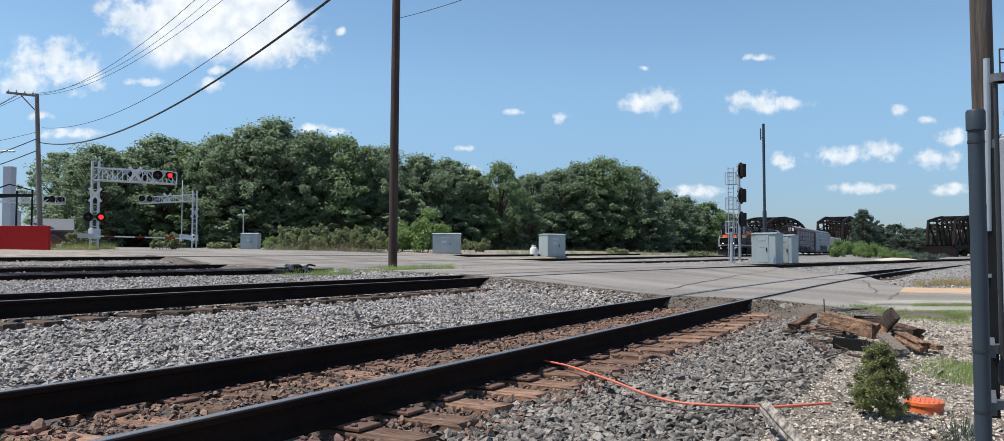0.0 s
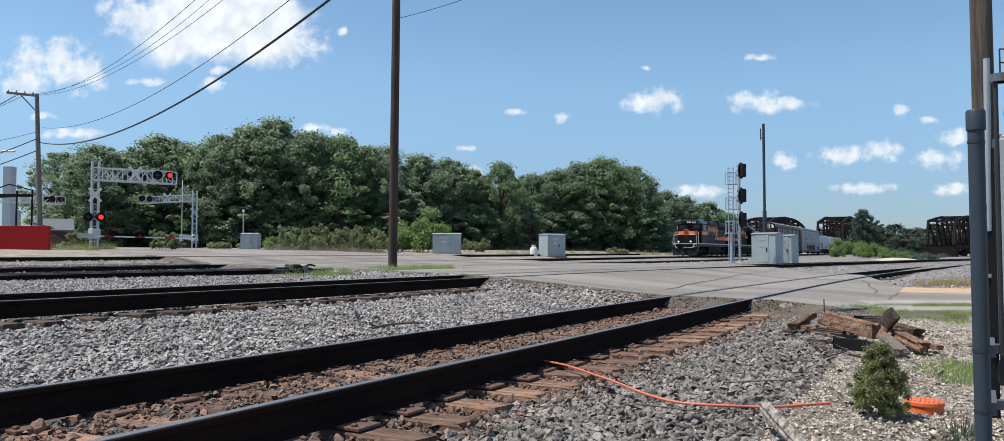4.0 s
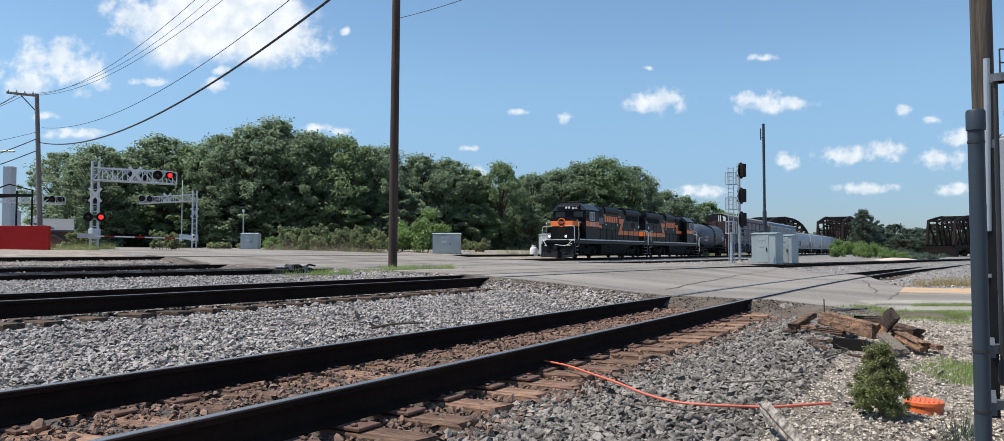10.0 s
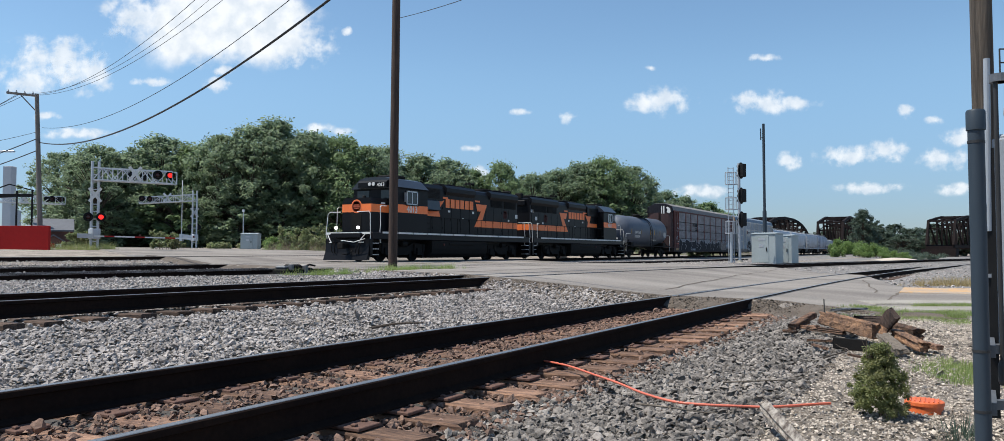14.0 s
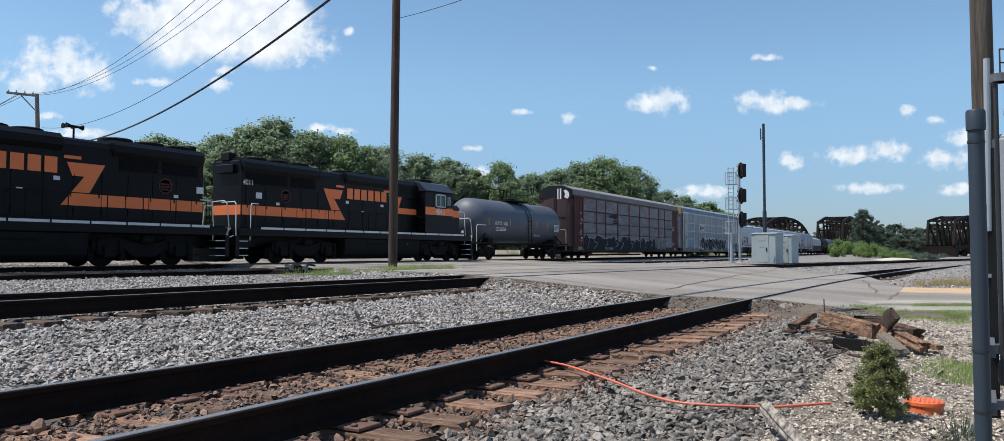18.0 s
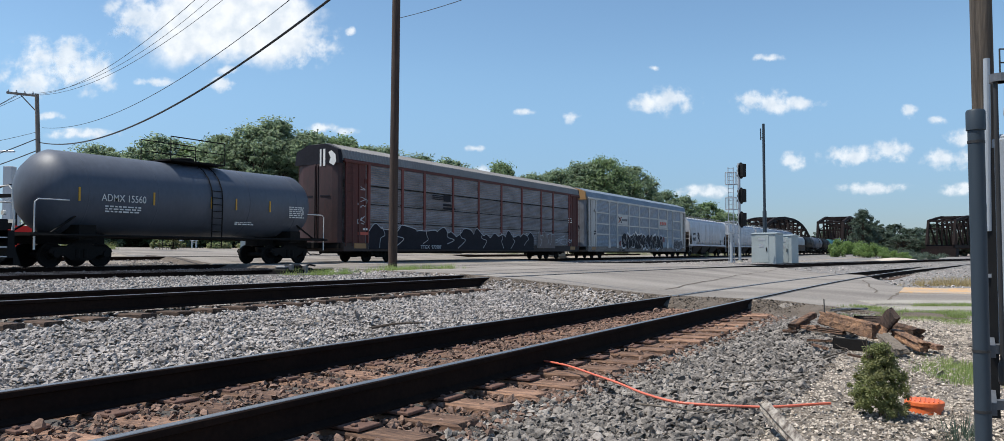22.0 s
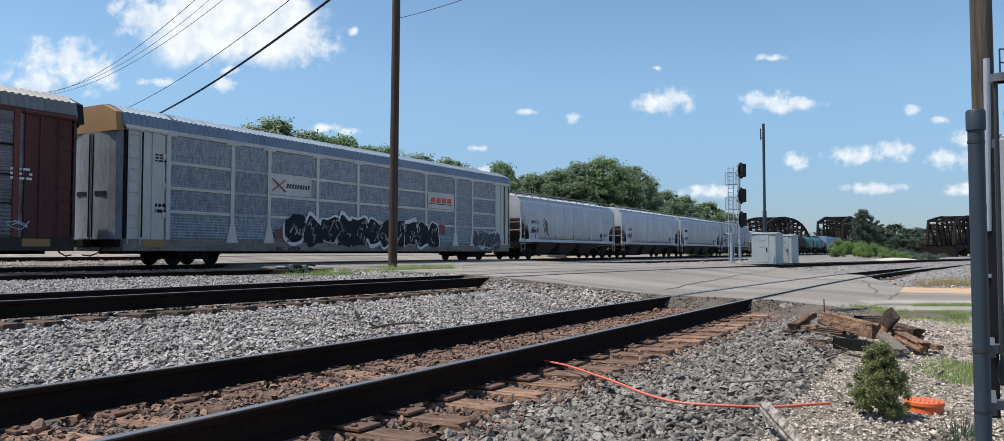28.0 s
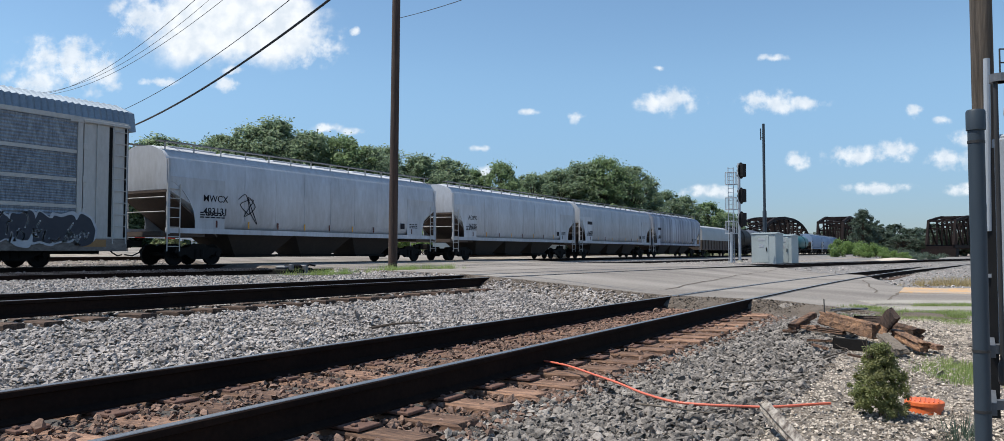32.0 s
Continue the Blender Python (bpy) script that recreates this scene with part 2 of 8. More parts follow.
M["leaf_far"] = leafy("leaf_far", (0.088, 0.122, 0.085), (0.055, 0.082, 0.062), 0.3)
M["leaf_bright"] = leafy("leaf_bright", (0.17, 0.25, 0.075), (0.10, 0.155, 0.05), 0.4)
M["weed"] = leafy("weed", (0.19, 0.235, 0.10), (0.23, 0.19, 0.12), 0.35)
M["dry_grass"] = leafy("dry_grass", (0.36, 0.27, 0.13), (0.25, 0.21, 0.10))
M["dead_stalk"] = leafy("dead_stalk", (0.20, 0.155, 0.11), (0.12, 0.095, 0.07), 0.2)
M["verge_grass"] = leafy("verge_grass", (0.19, 0.27, 0.075), (0.30, 0.31, 0.12), 0.4)
M["grass"] = leafy("grass", (0.20, 0.25, 0.085), (0.30, 0.27, 0.14))
M["shrub"] = leafy("shrub", (0.15, 0.185, 0.06), (0.25, 0.21, 0.105), 0.3)
M["hose"] = material("hose", (0.72, 0.17, 0.10), (0.55, 0.14, 0.09), rough=0.45, grain=20, patch=3, bump=0.1)
M["lid_orange"] = material("lid_orange", (0.72, 0.15, 0.035), (0.58, 0.12, 0.04), rough=0.5, grain=20, patch=3, bump=0.1)


# ---- building helpers ----
class Shape:
    """Collects solids and turns them into one mesh."""

    def __init__(self):
        self.v, self.f = [], []

    def add(self, verts, faces):
        o = len(self.v)
        self.v += [tuple(p) for p in verts]
        self.f += [tuple(i + o for i in q) for q in faces]
        return self

    def box(self, x0, x1, y0, y1, z0, z1, m=None, chamfer=0.0):
        if chamfer:
            c = chamfer
            ring = lambda z, k: [(x0 + c * k, y0 + c * (k if k > 1 else k), z), (x1 - c * k, y0 + c * k, z), (x1 - c * k, y1 - c * k, z), (x0 + c * k, y1 - c * k, z)]
            vs = ring(z0, 1) + ring(z0 + c, 0) + ring(z1 - c, 0) + ring(z1, 1)
            fs = [(3, 2, 1, 0), (12, 13, 14, 15)]
            for k in range(3):
                for i in range(4):
                    a, b = k * 4 + i, k * 4 + (i + 1) % 4
                    fs.append((a, b, b + 4, a + 4))
        else:
            vs = [(x, y, z) for z in (z0, z1) for x, y in ((x0, y0), (x1, y0), (x1, y1), (x0, y1))]
            fs = [(3, 2, 1, 0), (4, 5, 6, 7), (0, 1, 5, 4), (1, 2, 6, 5), (2, 3, 7, 6), (3, 0, 4, 7)]
        if m is not None:
            vs = [m @ Vector(p) for p in vs]
        return self.add(vs, fs)

    def beam(self, p, q, w, h=None, up=(0, 0, 1)):
        """A square bar from p to q."""
        p, q = Vector(p), Vector(q)
        d = (q - p).normalized()
        up = Vector(up)
        if abs(d.dot(up)) > 0.98:
            up = Vector((1, 0, 0)) if abs(d.x) < 0.9 else Vector((0, 1, 0))
        s = d.cross(up).normalized()
        u = s.cross(d)
        h = h or w
        vs = [c + s * a * w / 2 + u * b * h / 2 for c in (p, q) for a, b in ((-1, -1), (1, -1), (1, 1), (-1, 1))]
        return self.add(vs, [(0, 1, 2, 3), (7, 6, 5, 4), (0, 4, 5, 1), (1, 5, 6, 2), (2, 6, 7, 3), (3, 7, 4, 0)])

    def tube(self, points, r, n=8, r2=None, cap=True):
        """A round tube along points."""
        pts = [Vector(p) for p in points]
        k = len(pts)
        o = len(self.v)
        ref = None
        for i, p in enumerate(pts):
            d = (pts[min(i + 1, k - 1)] - pts[max(i - 1, 0)]).normalized()
            if ref is None:
                ref = Vector((0, 0, 1)) if abs(d.z) < 0.9 else Vector((1, 0, 0))
            s = d.cross(ref).normalized()
            u = s.cross(d)
            ref = u
            rr = r if r2 is None else r + (r2 - r) * i / (k - 1)
            for j in range(n):
                a = 2 * math.pi * j / n
                self.v.append(tuple(p + s * rr * math.cos(a) + u * rr * math.sin(a)))
        for i in range(k - 1):
            for j in range(n):
                a, b = o + i * n + j, o + i * n + (j + 1) % n
                self.f.append((a, b, b + n, a + n))
        if cap:
            self.f.append(tuple(o + j for j in reversed(range(n))))
            self.f.append(tuple(o + (k - 1) * n + j for j in range(n)))
        return self

    def prism(self, profile, a, b, axis="x", m=None):
        """A closed outline (seen along the axis) drawn out from a to b."""
        k = len(profile)
        put = {"x": lambda t, p: (t, p[0], p[1]), "y": lambda t, p: (p[0], t, p[1]), "z": lambda t, p: (p[0], p[1], t)}[axis]
        vs = [put(t, p) for t in (a, b) for p in profile]
        if m is not None:
            vs = [m @ Vector(p) for p in vs]
        fs = [tuple(reversed(range(k))), tuple(range(k, 2 * k))]
        fs += [(i, (i + 1) % k, (i + 1) % k + k, i + k) for i in range(k)]
        return self.add(vs, fs)

    def lathe(self, profile, axis_from, axis_dir, n=24):
        """Turns (distance along the axis, radius) pairs round the axis."""
        d = Vector(axis_dir).normalized()
        ref = Vector((0, 0, 1)) if abs(d.z) < 0.9 else Vector((1, 0, 0))
        s = d.cross(ref).normalized()
        u = s.cross(d)
        o = len(self.v)
        for t, r in profile:
            c = Vector(axis_from) + d * t
            for j in range(n):
                a = 2 * math.pi * j / n
                self.v.append(tuple(c + s * r * math.cos(a) + u * r * math.sin(a)))
        for i in range(len(profile) - 1):
            for j in range(n):
                a, b = o + i * n + j, o + i * n + (j + 1) % n
                self.f.append((a, b, b + n, a + n))
        self.f.append(tuple(o + j for j in reversed(range(n))))
        self.f.append(tuple(o + (len(profile) - 1) * n + j for j in range(n)))
        return self

    def mesh(self, name, mat, smooth=False):
        me = bpy.data.meshes.new(name)
        me.from_pydata(self.v, [], self.f)
        bm = bmesh.new()
        bm.from_mesh(me)
        bmesh.ops.recalc_face_normals(bm, faces=bm.faces)
        bm.to_mesh(me)
        bm.free()
        me.materials.append(M[mat])
        if smooth:
            me.shade_smooth()
            me.set_sharp_from_angle(angle=radians(40))
        return me


def part(name, shape, mat, parent, label="", smooth=False, m=None):
    ob = new(name, shape.mesh(name, mat, smooth) if isinstance(shape, Shape) else shape)
    if parent is not None:
        ob.parent = parent
    if m is not None:
        ob.matrix_basis = m
    if label:
        ob["label"] = label
    return ob


def thing(name, label, category, at=None, group="", kind=""):
    ob = new(name)
    ob.empty_display_size = 0.2
    if at is not None:
        ob.matrix_basis = at
    return tagged(ob, label, category, group, kind)


def solid(name, shape, mat, label="", category="", kind="", group="", smooth=False, m=None):
    return tagged(part(name, shape, mat, None, "", smooth, m), label, category, group, kind)


def lettering(name, words, size, mat, parent, m, label="", wide=1.0, bold=0.0025):
    cu = bpy.data.curves.new(name, "FONT")
    cu.body, cu.size, cu.extrude, cu.align_x = words, size, 0.004, "CENTER"
    cu.offset = bold * size
    tmp = bpy.data.objects.new(name, cu)
    me = bpy.data.meshes.new_from_object(tmp)
    bpy.data.objects.remove(tmp)
    for v in me.vertices:
        v.co.x *= wide
    me.materials.clear()
    me.materials.append(M[mat])
    return part(name, me, mat, parent, label, m=m)


def stuff_mesh(name, verts, faces, mat):
    """A mesh from arrays: verts (n, 3) and faces (m, 3 or 4)."""
    me = bpy.data.meshes.new(name)
    k = faces.shape[1]
    me.vertices.add(len(verts))
    me.vertices.foreach_set("co", np.ascontiguousarray(verts, dtype=np.float32).ravel())
    me.loops.add(faces.size)
    me.loops.foreach_set("vertex_index", np.ascontiguousarray(faces, dtype=np.int32).ravel())
    me.polygons.add(len(faces))
    me.polygons.foreach_set("loop_start", np.arange(0, faces.size, k, dtype=np.int32))
    me.update(calc_edges=True)
    me.validate()
    me.shade_flat()
    me.materials.append(M[mat])
    return me


def curve_of(table, y):
    return np.interp(y, [a for a, _ in table], [b for _, b in table])


# ---- lie of the land: x along the tracks, y across them ----
RAIL_Z = [(3.7, -0.004), (9.4, 0.235), (19.5, 0.235), (20.35, 0.232), (26.7, 0.21), (32.2, 0.52)]
GROUND = [(-300, -1.2), (-40, -0.6), (-3, -0.30), (1.4, -0.25), (2.2, -0.32), (5.2, -0.33), (6.0, -0.20), (7.5, -0.05), (8.2, -0.03), (10.7, 0.05), (11.6, 0.13), (17.3, 0.14), (18.3, 0.05), (26, 0.02), (28.2, 0.06), (31, 0.34), (34, 0.36), (48, 0.86), (70, 1.2), (300, 1.6), (3000, 2.0)]
ROAD = [(-8, -0.26), (1.0, -0.20), (2.7, -0.03), (4.6, -0.01), (8.6, 0.23), (10.4, 0.23), (18.5, 0.23), (25.8, 0.205), (27.6, 0.205), (31.4, 0.515), (33.0, 0.515), (48, 0.90), (90, 1.35)]


def grade(x, y):
    g = np.interp(y, [0, 3, 5, 8, 12, 20, 25], [-0.003, -0.007, -0.007, -0.004, -0.004, -0.004, 0.0])
    return g * np.clip(x, -20, 70)


def ground_z(x, y):
    return curve_of(GROUND, y) + grade(x, y) - 0.004 * np.clip(np.asarray(x) - 28, 0, 42) * np.clip((4.0 - np.asarray(y)) / 2, 0, 1)


def road_z(x, y):
    return curve_of(ROAD, y) + grade(x, y)


def road_left(y):
    return np.interp(y, [-8, 1.0, 8.5, 10.5, 18.5, 31.5, 48, 90], [12.4, 14.2, 14.7, 16.5, 21.0, 23.8, 31.5, 50.0])


def road_right(y):
    return np.interp(y, [-8, 0.8, 3, 10, 26, 48, 90], [24.0, 24.2, 38.5, 43.0, 47.0, 50.0, 66.0])


def smooth_path(pts, n=8):
    out = []
    P = [Vector(p) for p in pts]
    for i in range(len(P) - 1):
        p0, p1, p2, p3 = P[max(i - 1, 0)], P[i], P[i + 1], P[min(i + 2, len(P) - 1)]
        for k in range(n):
            t = k / n
            out.append(0.5 * ((2 * p1) + (p2 - p0) * t + (2 * p0 - 5 * p1 + 4 * p2 - p3) * t * t + (3 * p1 - p0 - 3 * p2 + p3) * t ** 3))
    return out + [P[-1]]


# ---- ground: one sheet to the horizon ----
def ground_sheet():
    xs = np.unique(np.concatenate([np.linspace(-2500, -60, 12), np.linspace(-60, -8, 14), np.linspace(-8, 45, 90), np.linspace(45, 120, 40), np.linspace(120, 400, 24), np.linspace(400, 3000, 12)]))
    ys = np.unique(np.concatenate([np.linspace(-2500, -60, 10), np.linspace(-60, -6, 12), np.linspace(-6, 36, 110), np.linspace(36, 100, 30), np.linspace(100, 3000, 20)]))
    X, Y = np.meshgrid(xs, ys, indexing="ij")
    Z = ground_z(X, Y)
    near = (X > -8) & (X < 60) & (Y > -6) & (Y < 40)
    bumps = np.array([noise.noise((float(a) * 0.9, float(b) * 0.9, 3.1)) for a, b in zip(X.ravel(), Y.ravel())]).reshape(X.shape)
    Z = Z + np.where(near, bumps * 0.010, 0)
    under_road = (X > road_left(Y) + 0.1) & (X < road_right(Y) - 0.1) & (Y > -7) & (Y < 90)
    Z = np.where(under_road, np.minimum(Z, road_z(X, Y) - 0.12), Z)
    v = np.stack([X, Y, Z], -1).reshape(-1, 3)
    n, k = len(xs), len(ys)
    i = (np.arange(n - 1)[:, None] * k + np.arange(k - 1)[None, :]).ravel()
    f = np.stack([i, i + k, i + k + 1, i + 1], -1)
    return tagged(new("ground", stuff_mesh("ground", v, f, "soil")), "pale gravelly soil with grey ballast round the railway tracks", "ground", kind="structure")


ground = ground_sheet()


def strip(name, y0, y1, left, right, lift, mat, label, category, ny=80, nx=50):
    """A slab laid on the road's own surface."""
    sh = Shape()
    ys = np.linspace(y0, y1, ny)
    for j, y in enumerate(ys):
        a, b = float(left(y)), float(right(y))
        for i in range(nx):
            x = a + (b - a) * i / (nx - 1)
            sh.v.append((x, y, float(road_z(x, y)) + lift))
    for j in range(ny - 1):
        for i in range(nx - 1):
            a = j * nx + i
            sh.f.append((a, a + 1, a + nx + 1, a + nx))
    rim = [j * nx for j in range(ny)], [j * nx + nx - 1 for j in range(ny)], list(range(nx)), list(range((ny - 1) * nx, ny * nx))
    for r, row in enumerate(rim):
        o = len(sh.v)
        out = (-0.75, 0.75, 0, 0)[r]
        sh.v += [(sh.v[k][0] + out, sh.v[k][1], sh.v[k][2] - 0.3) for k in row]
        for k in range(len(row) - 1):
            sh.f.append((row[k], row[k + 1], o + k + 1, o + k))
    return solid(name, sh, mat, label, category, "structure")


def shoulder():
    """The road's crumbling edge, sloping down to the ballast."""
    sh = Shape()
    ys = np.linspace(-0.4, 35, 260)
    steps = ((0.4, 0.003), (0.12, 0.010), (-0.03, 0.004), (-0.2, -0.055), (-0.38, -0.12), (-0.6, -0.20), (-0.95, -0.34))
    for y in ys:
        a = float(road_left(y))
        for k, (o, dz) in enumerate(steps):
            n = noise.noise((y * 1.9, k * 0.7, 5.0)) * 0.16 + noise.noise((y * 7.0, k * 1.9, 2.0)) * 0.07
            rough = noise.noise((y * 9.0, k * 3.1, 8.0)) * (0.028 if k > 1 else 0.003)
            x = a + o + n
            sh.v.append((x, y, float(road_z(max(x, a), y)) + dz + rough))
    k = len(steps)
    for j in range(len(ys) - 1):
        for i in range(k - 1):
            a = j * k + i
            sh.f.append((a, a + k, a + k + 1, a + 1))
    return solid("road_shoulder", sh, "old_asphalt", "brown crumbling asphalt edge beside the tracks", "road", "structure")


shoulder()
road = strip("road", -7.5, 90, road_left, road_right, 0.0, "asphalt", "worn pale grey asphalt road over a level crossing", "road", 160, 40)


# ---- tracks ----
GAUGE = 0.752   # half the distance between rail centres
RAIL = [(-0.07, -0.185), (0.07, -0.185), (0.07, -0.172), (0.012, -0.150), (0.010, -0.045), (0.036, -0.036), (0.036, -0.006), (0.028, 0.0), (-0.028, 0.0), (-0.036, -0.006), (-0.036, -0.036), (-0.010, -0.045), (-0.012, -0.150), (-0.07, -0.172)]


class Track:
    def __init__(self, y, bend=None, radius=1e9, x0=-40, x1=260):
        self.y, self.bend, self.radius, self.x0, self.x1 = y, bend, radius, x0, x1
        self.z = dict(RAIL_Z)[y]

    def mid(self, x):
        dy = 0.0 if self.bend is None or x < self.bend else -((x - self.bend) ** 2) / (2 * self.radius)
        return Vector((x, self.y + dy, self.z + float(grade(x, self.y))))

    def side(self, x):
        d = (self.mid(x + 0.05) - self.mid(x - 0.05)).normalized()
        return Vector((-d.y, d.x, 0)), d

    def stations(self):
        xs = [self.x0]
        while xs[-1] < self.x1:
            x = xs[-1]
            xs.append(min(self.x1, x + (4 if -8 < x < 60 else 12)))
        return xs


def sweep(track, offset, profile, lift=0.0):
    sh = Shape()
    k = len(profile)
    xs = track.stations()
    for x in xs:
        c, (s, d) = track.mid(x), track.side(x)
        for a, b in profile:
            sh.v.append(tuple(c + s * (offset + a) + Vector((0, 0, b + lift))))
    for i in range(len(xs) - 1):
        for j in range(k):
            a, b = i * k + j, i * k + (j + 1) % k
            sh.f.append((a, b, b + k, a + k))
    sh.f += [tuple(reversed(range(k))), tuple(range((len(xs) - 1) * k, len(xs) * k))]
    return sh


def rails(track, label):
    tr = thing("railway_track", label, "track", kind="structure")
    for side in (-1, 1):
        rail = part("rail", sweep(track, side * GAUGE, RAIL), "rail_side", tr)
        part("running_surface", sweep(track, side * GAUGE, [(-0.027, 0.0), (0.027, 0.0), (0.024, 0.0025), (-0.024, 0.0025)]), "rail_head", rail, "bright worn rail head")
    return tr


T1 = Track(3.7, 13, 527, -9, 150)
T2 = Track(9.4, 14, 317, -25, 150)
T3 = Track(19.5, None, 1e9, -45, 90)
T3B = Track(20.35, None, 1e9, -45, 20.2)
T4 = Track(26.7, None, 1e9, -60, 420)
T5 = Track(32.2, None, 1e9, -60, 90)
track_near = rails(T1, "rusty railway track with weathered wooden sleepers in ballast")
track_second = rails(T2, "railway track with dark rails standing proud of grey ballast")
track_third = rails(T3, "siding track with a switch machine beside dark rails")
track_turnout = rails(T3B, "diverging rails of the siding's turnout")
track_main = rails(T4, "main railway track on which the freight train runs")
track_far = rails(T5, "distant railway track running beyond the main line")


def tie_shape(seed, length=2.6, w=0.225, h=0.17):
    rng = random.Random(seed)
    sh = Shape()
    n = 7
    for i in range(n):
        y = -length / 2 + length * i / (n - 1)
        t = rng.uniform(-0.012, 0.008)
        a, b = rng.uniform(-0.01, 0.01), rng.uniform(-0.01, 0.01)
        c = 0.012
        for x, z in ((-w / 2 + a, -h), (w / 2 + b, -h), (w / 2 + b, t - c), (w / 2 + b - c, t), (-w / 2 + a + c, t), (-w / 2 + a, t - c)):
            sh.v.append((x, y + (rng.uniform(-0.03, 0.03) if i in (0, n - 1) else 0), z))
    for i in range(n - 1):
        for j in range(6):
            a, b = i * 6 + j, i * 6 + (j + 1) % 6
            sh.f.append((a, b, b + 6, a + 6))
    sh.f += [tuple(reversed(range(6))), tuple(range((n - 1) * 6, n * 6))]
    return sh


def plate_shape():
    sh = Shape()
    sh.box(-0.095, 0.095, -0.19, 0.19, 0.0, 0.02, chamfer=0.004)
    for x, y in ((-0.06, -0.13), (0.06, -0.10), (0.06, 0.13), (-0.06, 0.10)):
        sh.box(x - 0.013, x + 0.013, y - 0.016, y + 0.016, 0.02, 0.036, chamfer=0.005)
    return sh


TIES = [tie_shape(k).mesh("tie", "tie") for k in range(6)]
DARK_TIES = [tie_shape(20 + k).mesh("tie", "dark_tie") for k in range(4)]
PLATE = plate_shape().mesh("tie_plate", "plate")


def ties(track, tr, x0, x1, step, plates=True):
    rng = random.Random(7)
    x = x0
    while x < x1:
        c, (s, d) = track.mid(x), track.side(x)
        m = Matrix.Translation(c + s * rng.uniform(-0.06, 0.06) - Vector((0, 0, 0.205))) @ Matrix.Rotation(math.atan2(d.y, d.x) + rng.uniform(-0.03, 0.03), 4, "Z")
        tie = part("tie", rng.choice(TIES if plates else DARK_TIES), "tie", tr, m=m)
        if plates:
            for side in (-1, 1):
                part("tie_plate", PLATE, "plate", tie, m=Matrix.Translation((0, side * GAUGE, 0)))
        x += step * rng.uniform(0.93, 1.07)


ties(T1, track_near, -8.5, 14.4, 0.497)
ties(T2, track_second, -6.0, 14.2, 0.52, False)
ties(T1, track_near, 39.0, 62.0, 0.52, False)


def flangeways():
    """Dark gaps beside each rail where the road crosses."""
    for t, tr in ((T1, track_near), (T2, track_second), (T3, track_third), (T4, track_main), (T5, track_far)):
        for side in (-1, 1):
            sh = Shape()
            for off, w in ((side * GAUGE - side * 0.075, 0.035), (side * GAUGE + side * 0.06, 0.018)):
                xs = np.linspace(float(road_left(t.y)) + 0.05, float(road_right(t.y)) - 0.05, 14)
                o = len(sh.v)
                for x in xs:
                    c, (s, d) = t.mid(x), t.side(x)
                    z = max(c.z, float(road_z(x, c.y + s.y * off)))
                    for a in (-w, w):
                        p = c + s * (off + a)
                        sh.v.append((p.x, p.y, float(road_z(p.x, p.y)) + 0.005))
                for i in range(len(xs) - 1):
                    a = o + 2 * i
                    sh.f.append((a, a + 1, a + 3, a + 2))
            part("flangeway", sh, "wire", tr, "dark gap along the rail in the road")


flangeways()


# ---- loose stone ----
def stones(name, n, region, size, mat, label, seed, keep=None, zfun=None, form=(1.0, 0.85, 0.62), tilt=0.55, lift=(-0.2, 0.5)):
    """Many small broken stones lying on the ground, as one mesh."""
    rng = np.random.default_rng(seed)
    # a five-sided lump with a small three-cornered top
    quads = np.array([[0, 1, 5], [5, 1, 6], [1, 2, 6], [2, 3, 6], [6, 3, 7], [3, 4, 7], [4, 0, 7], [7, 0, 5], [5, 6, 7]])
    xs, ys = region(rng, n)
    if keep is not None:
        k = keep(xs, ys)
        xs, ys = xs[k], ys[k]
    n = len(xs)
    s = size * np.exp(rng.normal(0, 0.26, n))
    a5 = (np.arange(5) * 2 * np.pi / 5)[None] + rng.uniform(-0.42, 0.42, (n, 5))
    r5 = rng.uniform(0.7, 1.2, (n, 5))
    a3 = np.array([0.6, 2.5, 4.7])[None] + rng.uniform(-0.5, 0.5, (n, 3))
    r3 = rng.uniform(0.25, 0.78, (n, 3))
    ang, rad = np.concatenate([a5, a3], 1), np.concatenate([r5, r3], 1)
    zz = np.concatenate([rng.uniform(-0.55, 0.25, (n, 5)), rng.uniform(0.45, 1.1, (n, 3))], 1)
    v = np.stack([rad * np.cos(ang), rad * np.sin(ang), zz], -1)
    v = v * (s[:, None, None] * 0.58 * rng.uniform(0.75, 1.2, (n, 1, 3)) * np.array(form))
    turn, lean, way = rng.uniform(0, 2 * np.pi, n), np.abs(rng.normal(0, tilt, n)) / 2, rng.uniform(0, 2 * np.pi, n)
    cw, sw, cl, sl = np.cos(turn / 2), np.sin(turn / 2), np.cos(lean), np.sin(lean)
    q = np.stack([cl * cw, sl * np.cos(way), sl * np.sin(way), cl * sw], -1)
    q /= np.linalg.norm(q, axis=1)[:, None]
    w, x, y, z = q.T
    R = np.stack([1 - 2 * (y * y + z * z), 2 * (x * y - z * w), 2 * (x * z + y * w), 2 * (x * y + z * w), 1 - 2 * (x * x + z * z), 2 * (y * z - x * w), 2 * (x * z - y * w), 2 * (y * z + x * w), 1 - 2 * (x * x + y * y)], -1).reshape(n, 3, 3)
    v = np.einsum("nij,nkj->nki", R, v)
    zz = (zfun or ground_z)(xs, ys) + s * rng.uniform(*lift, n)
    v += np.stack([xs, ys, zz], -1)[:, None, :]
    f = (quads[None] + (np.arange(n) * 8)[:, None, None]).reshape(-1, 3)
    return tagged(new(name, stuff_mesh(name, v.reshape(-1, 3), f, mat)), label, "ballast", kind="stuff")


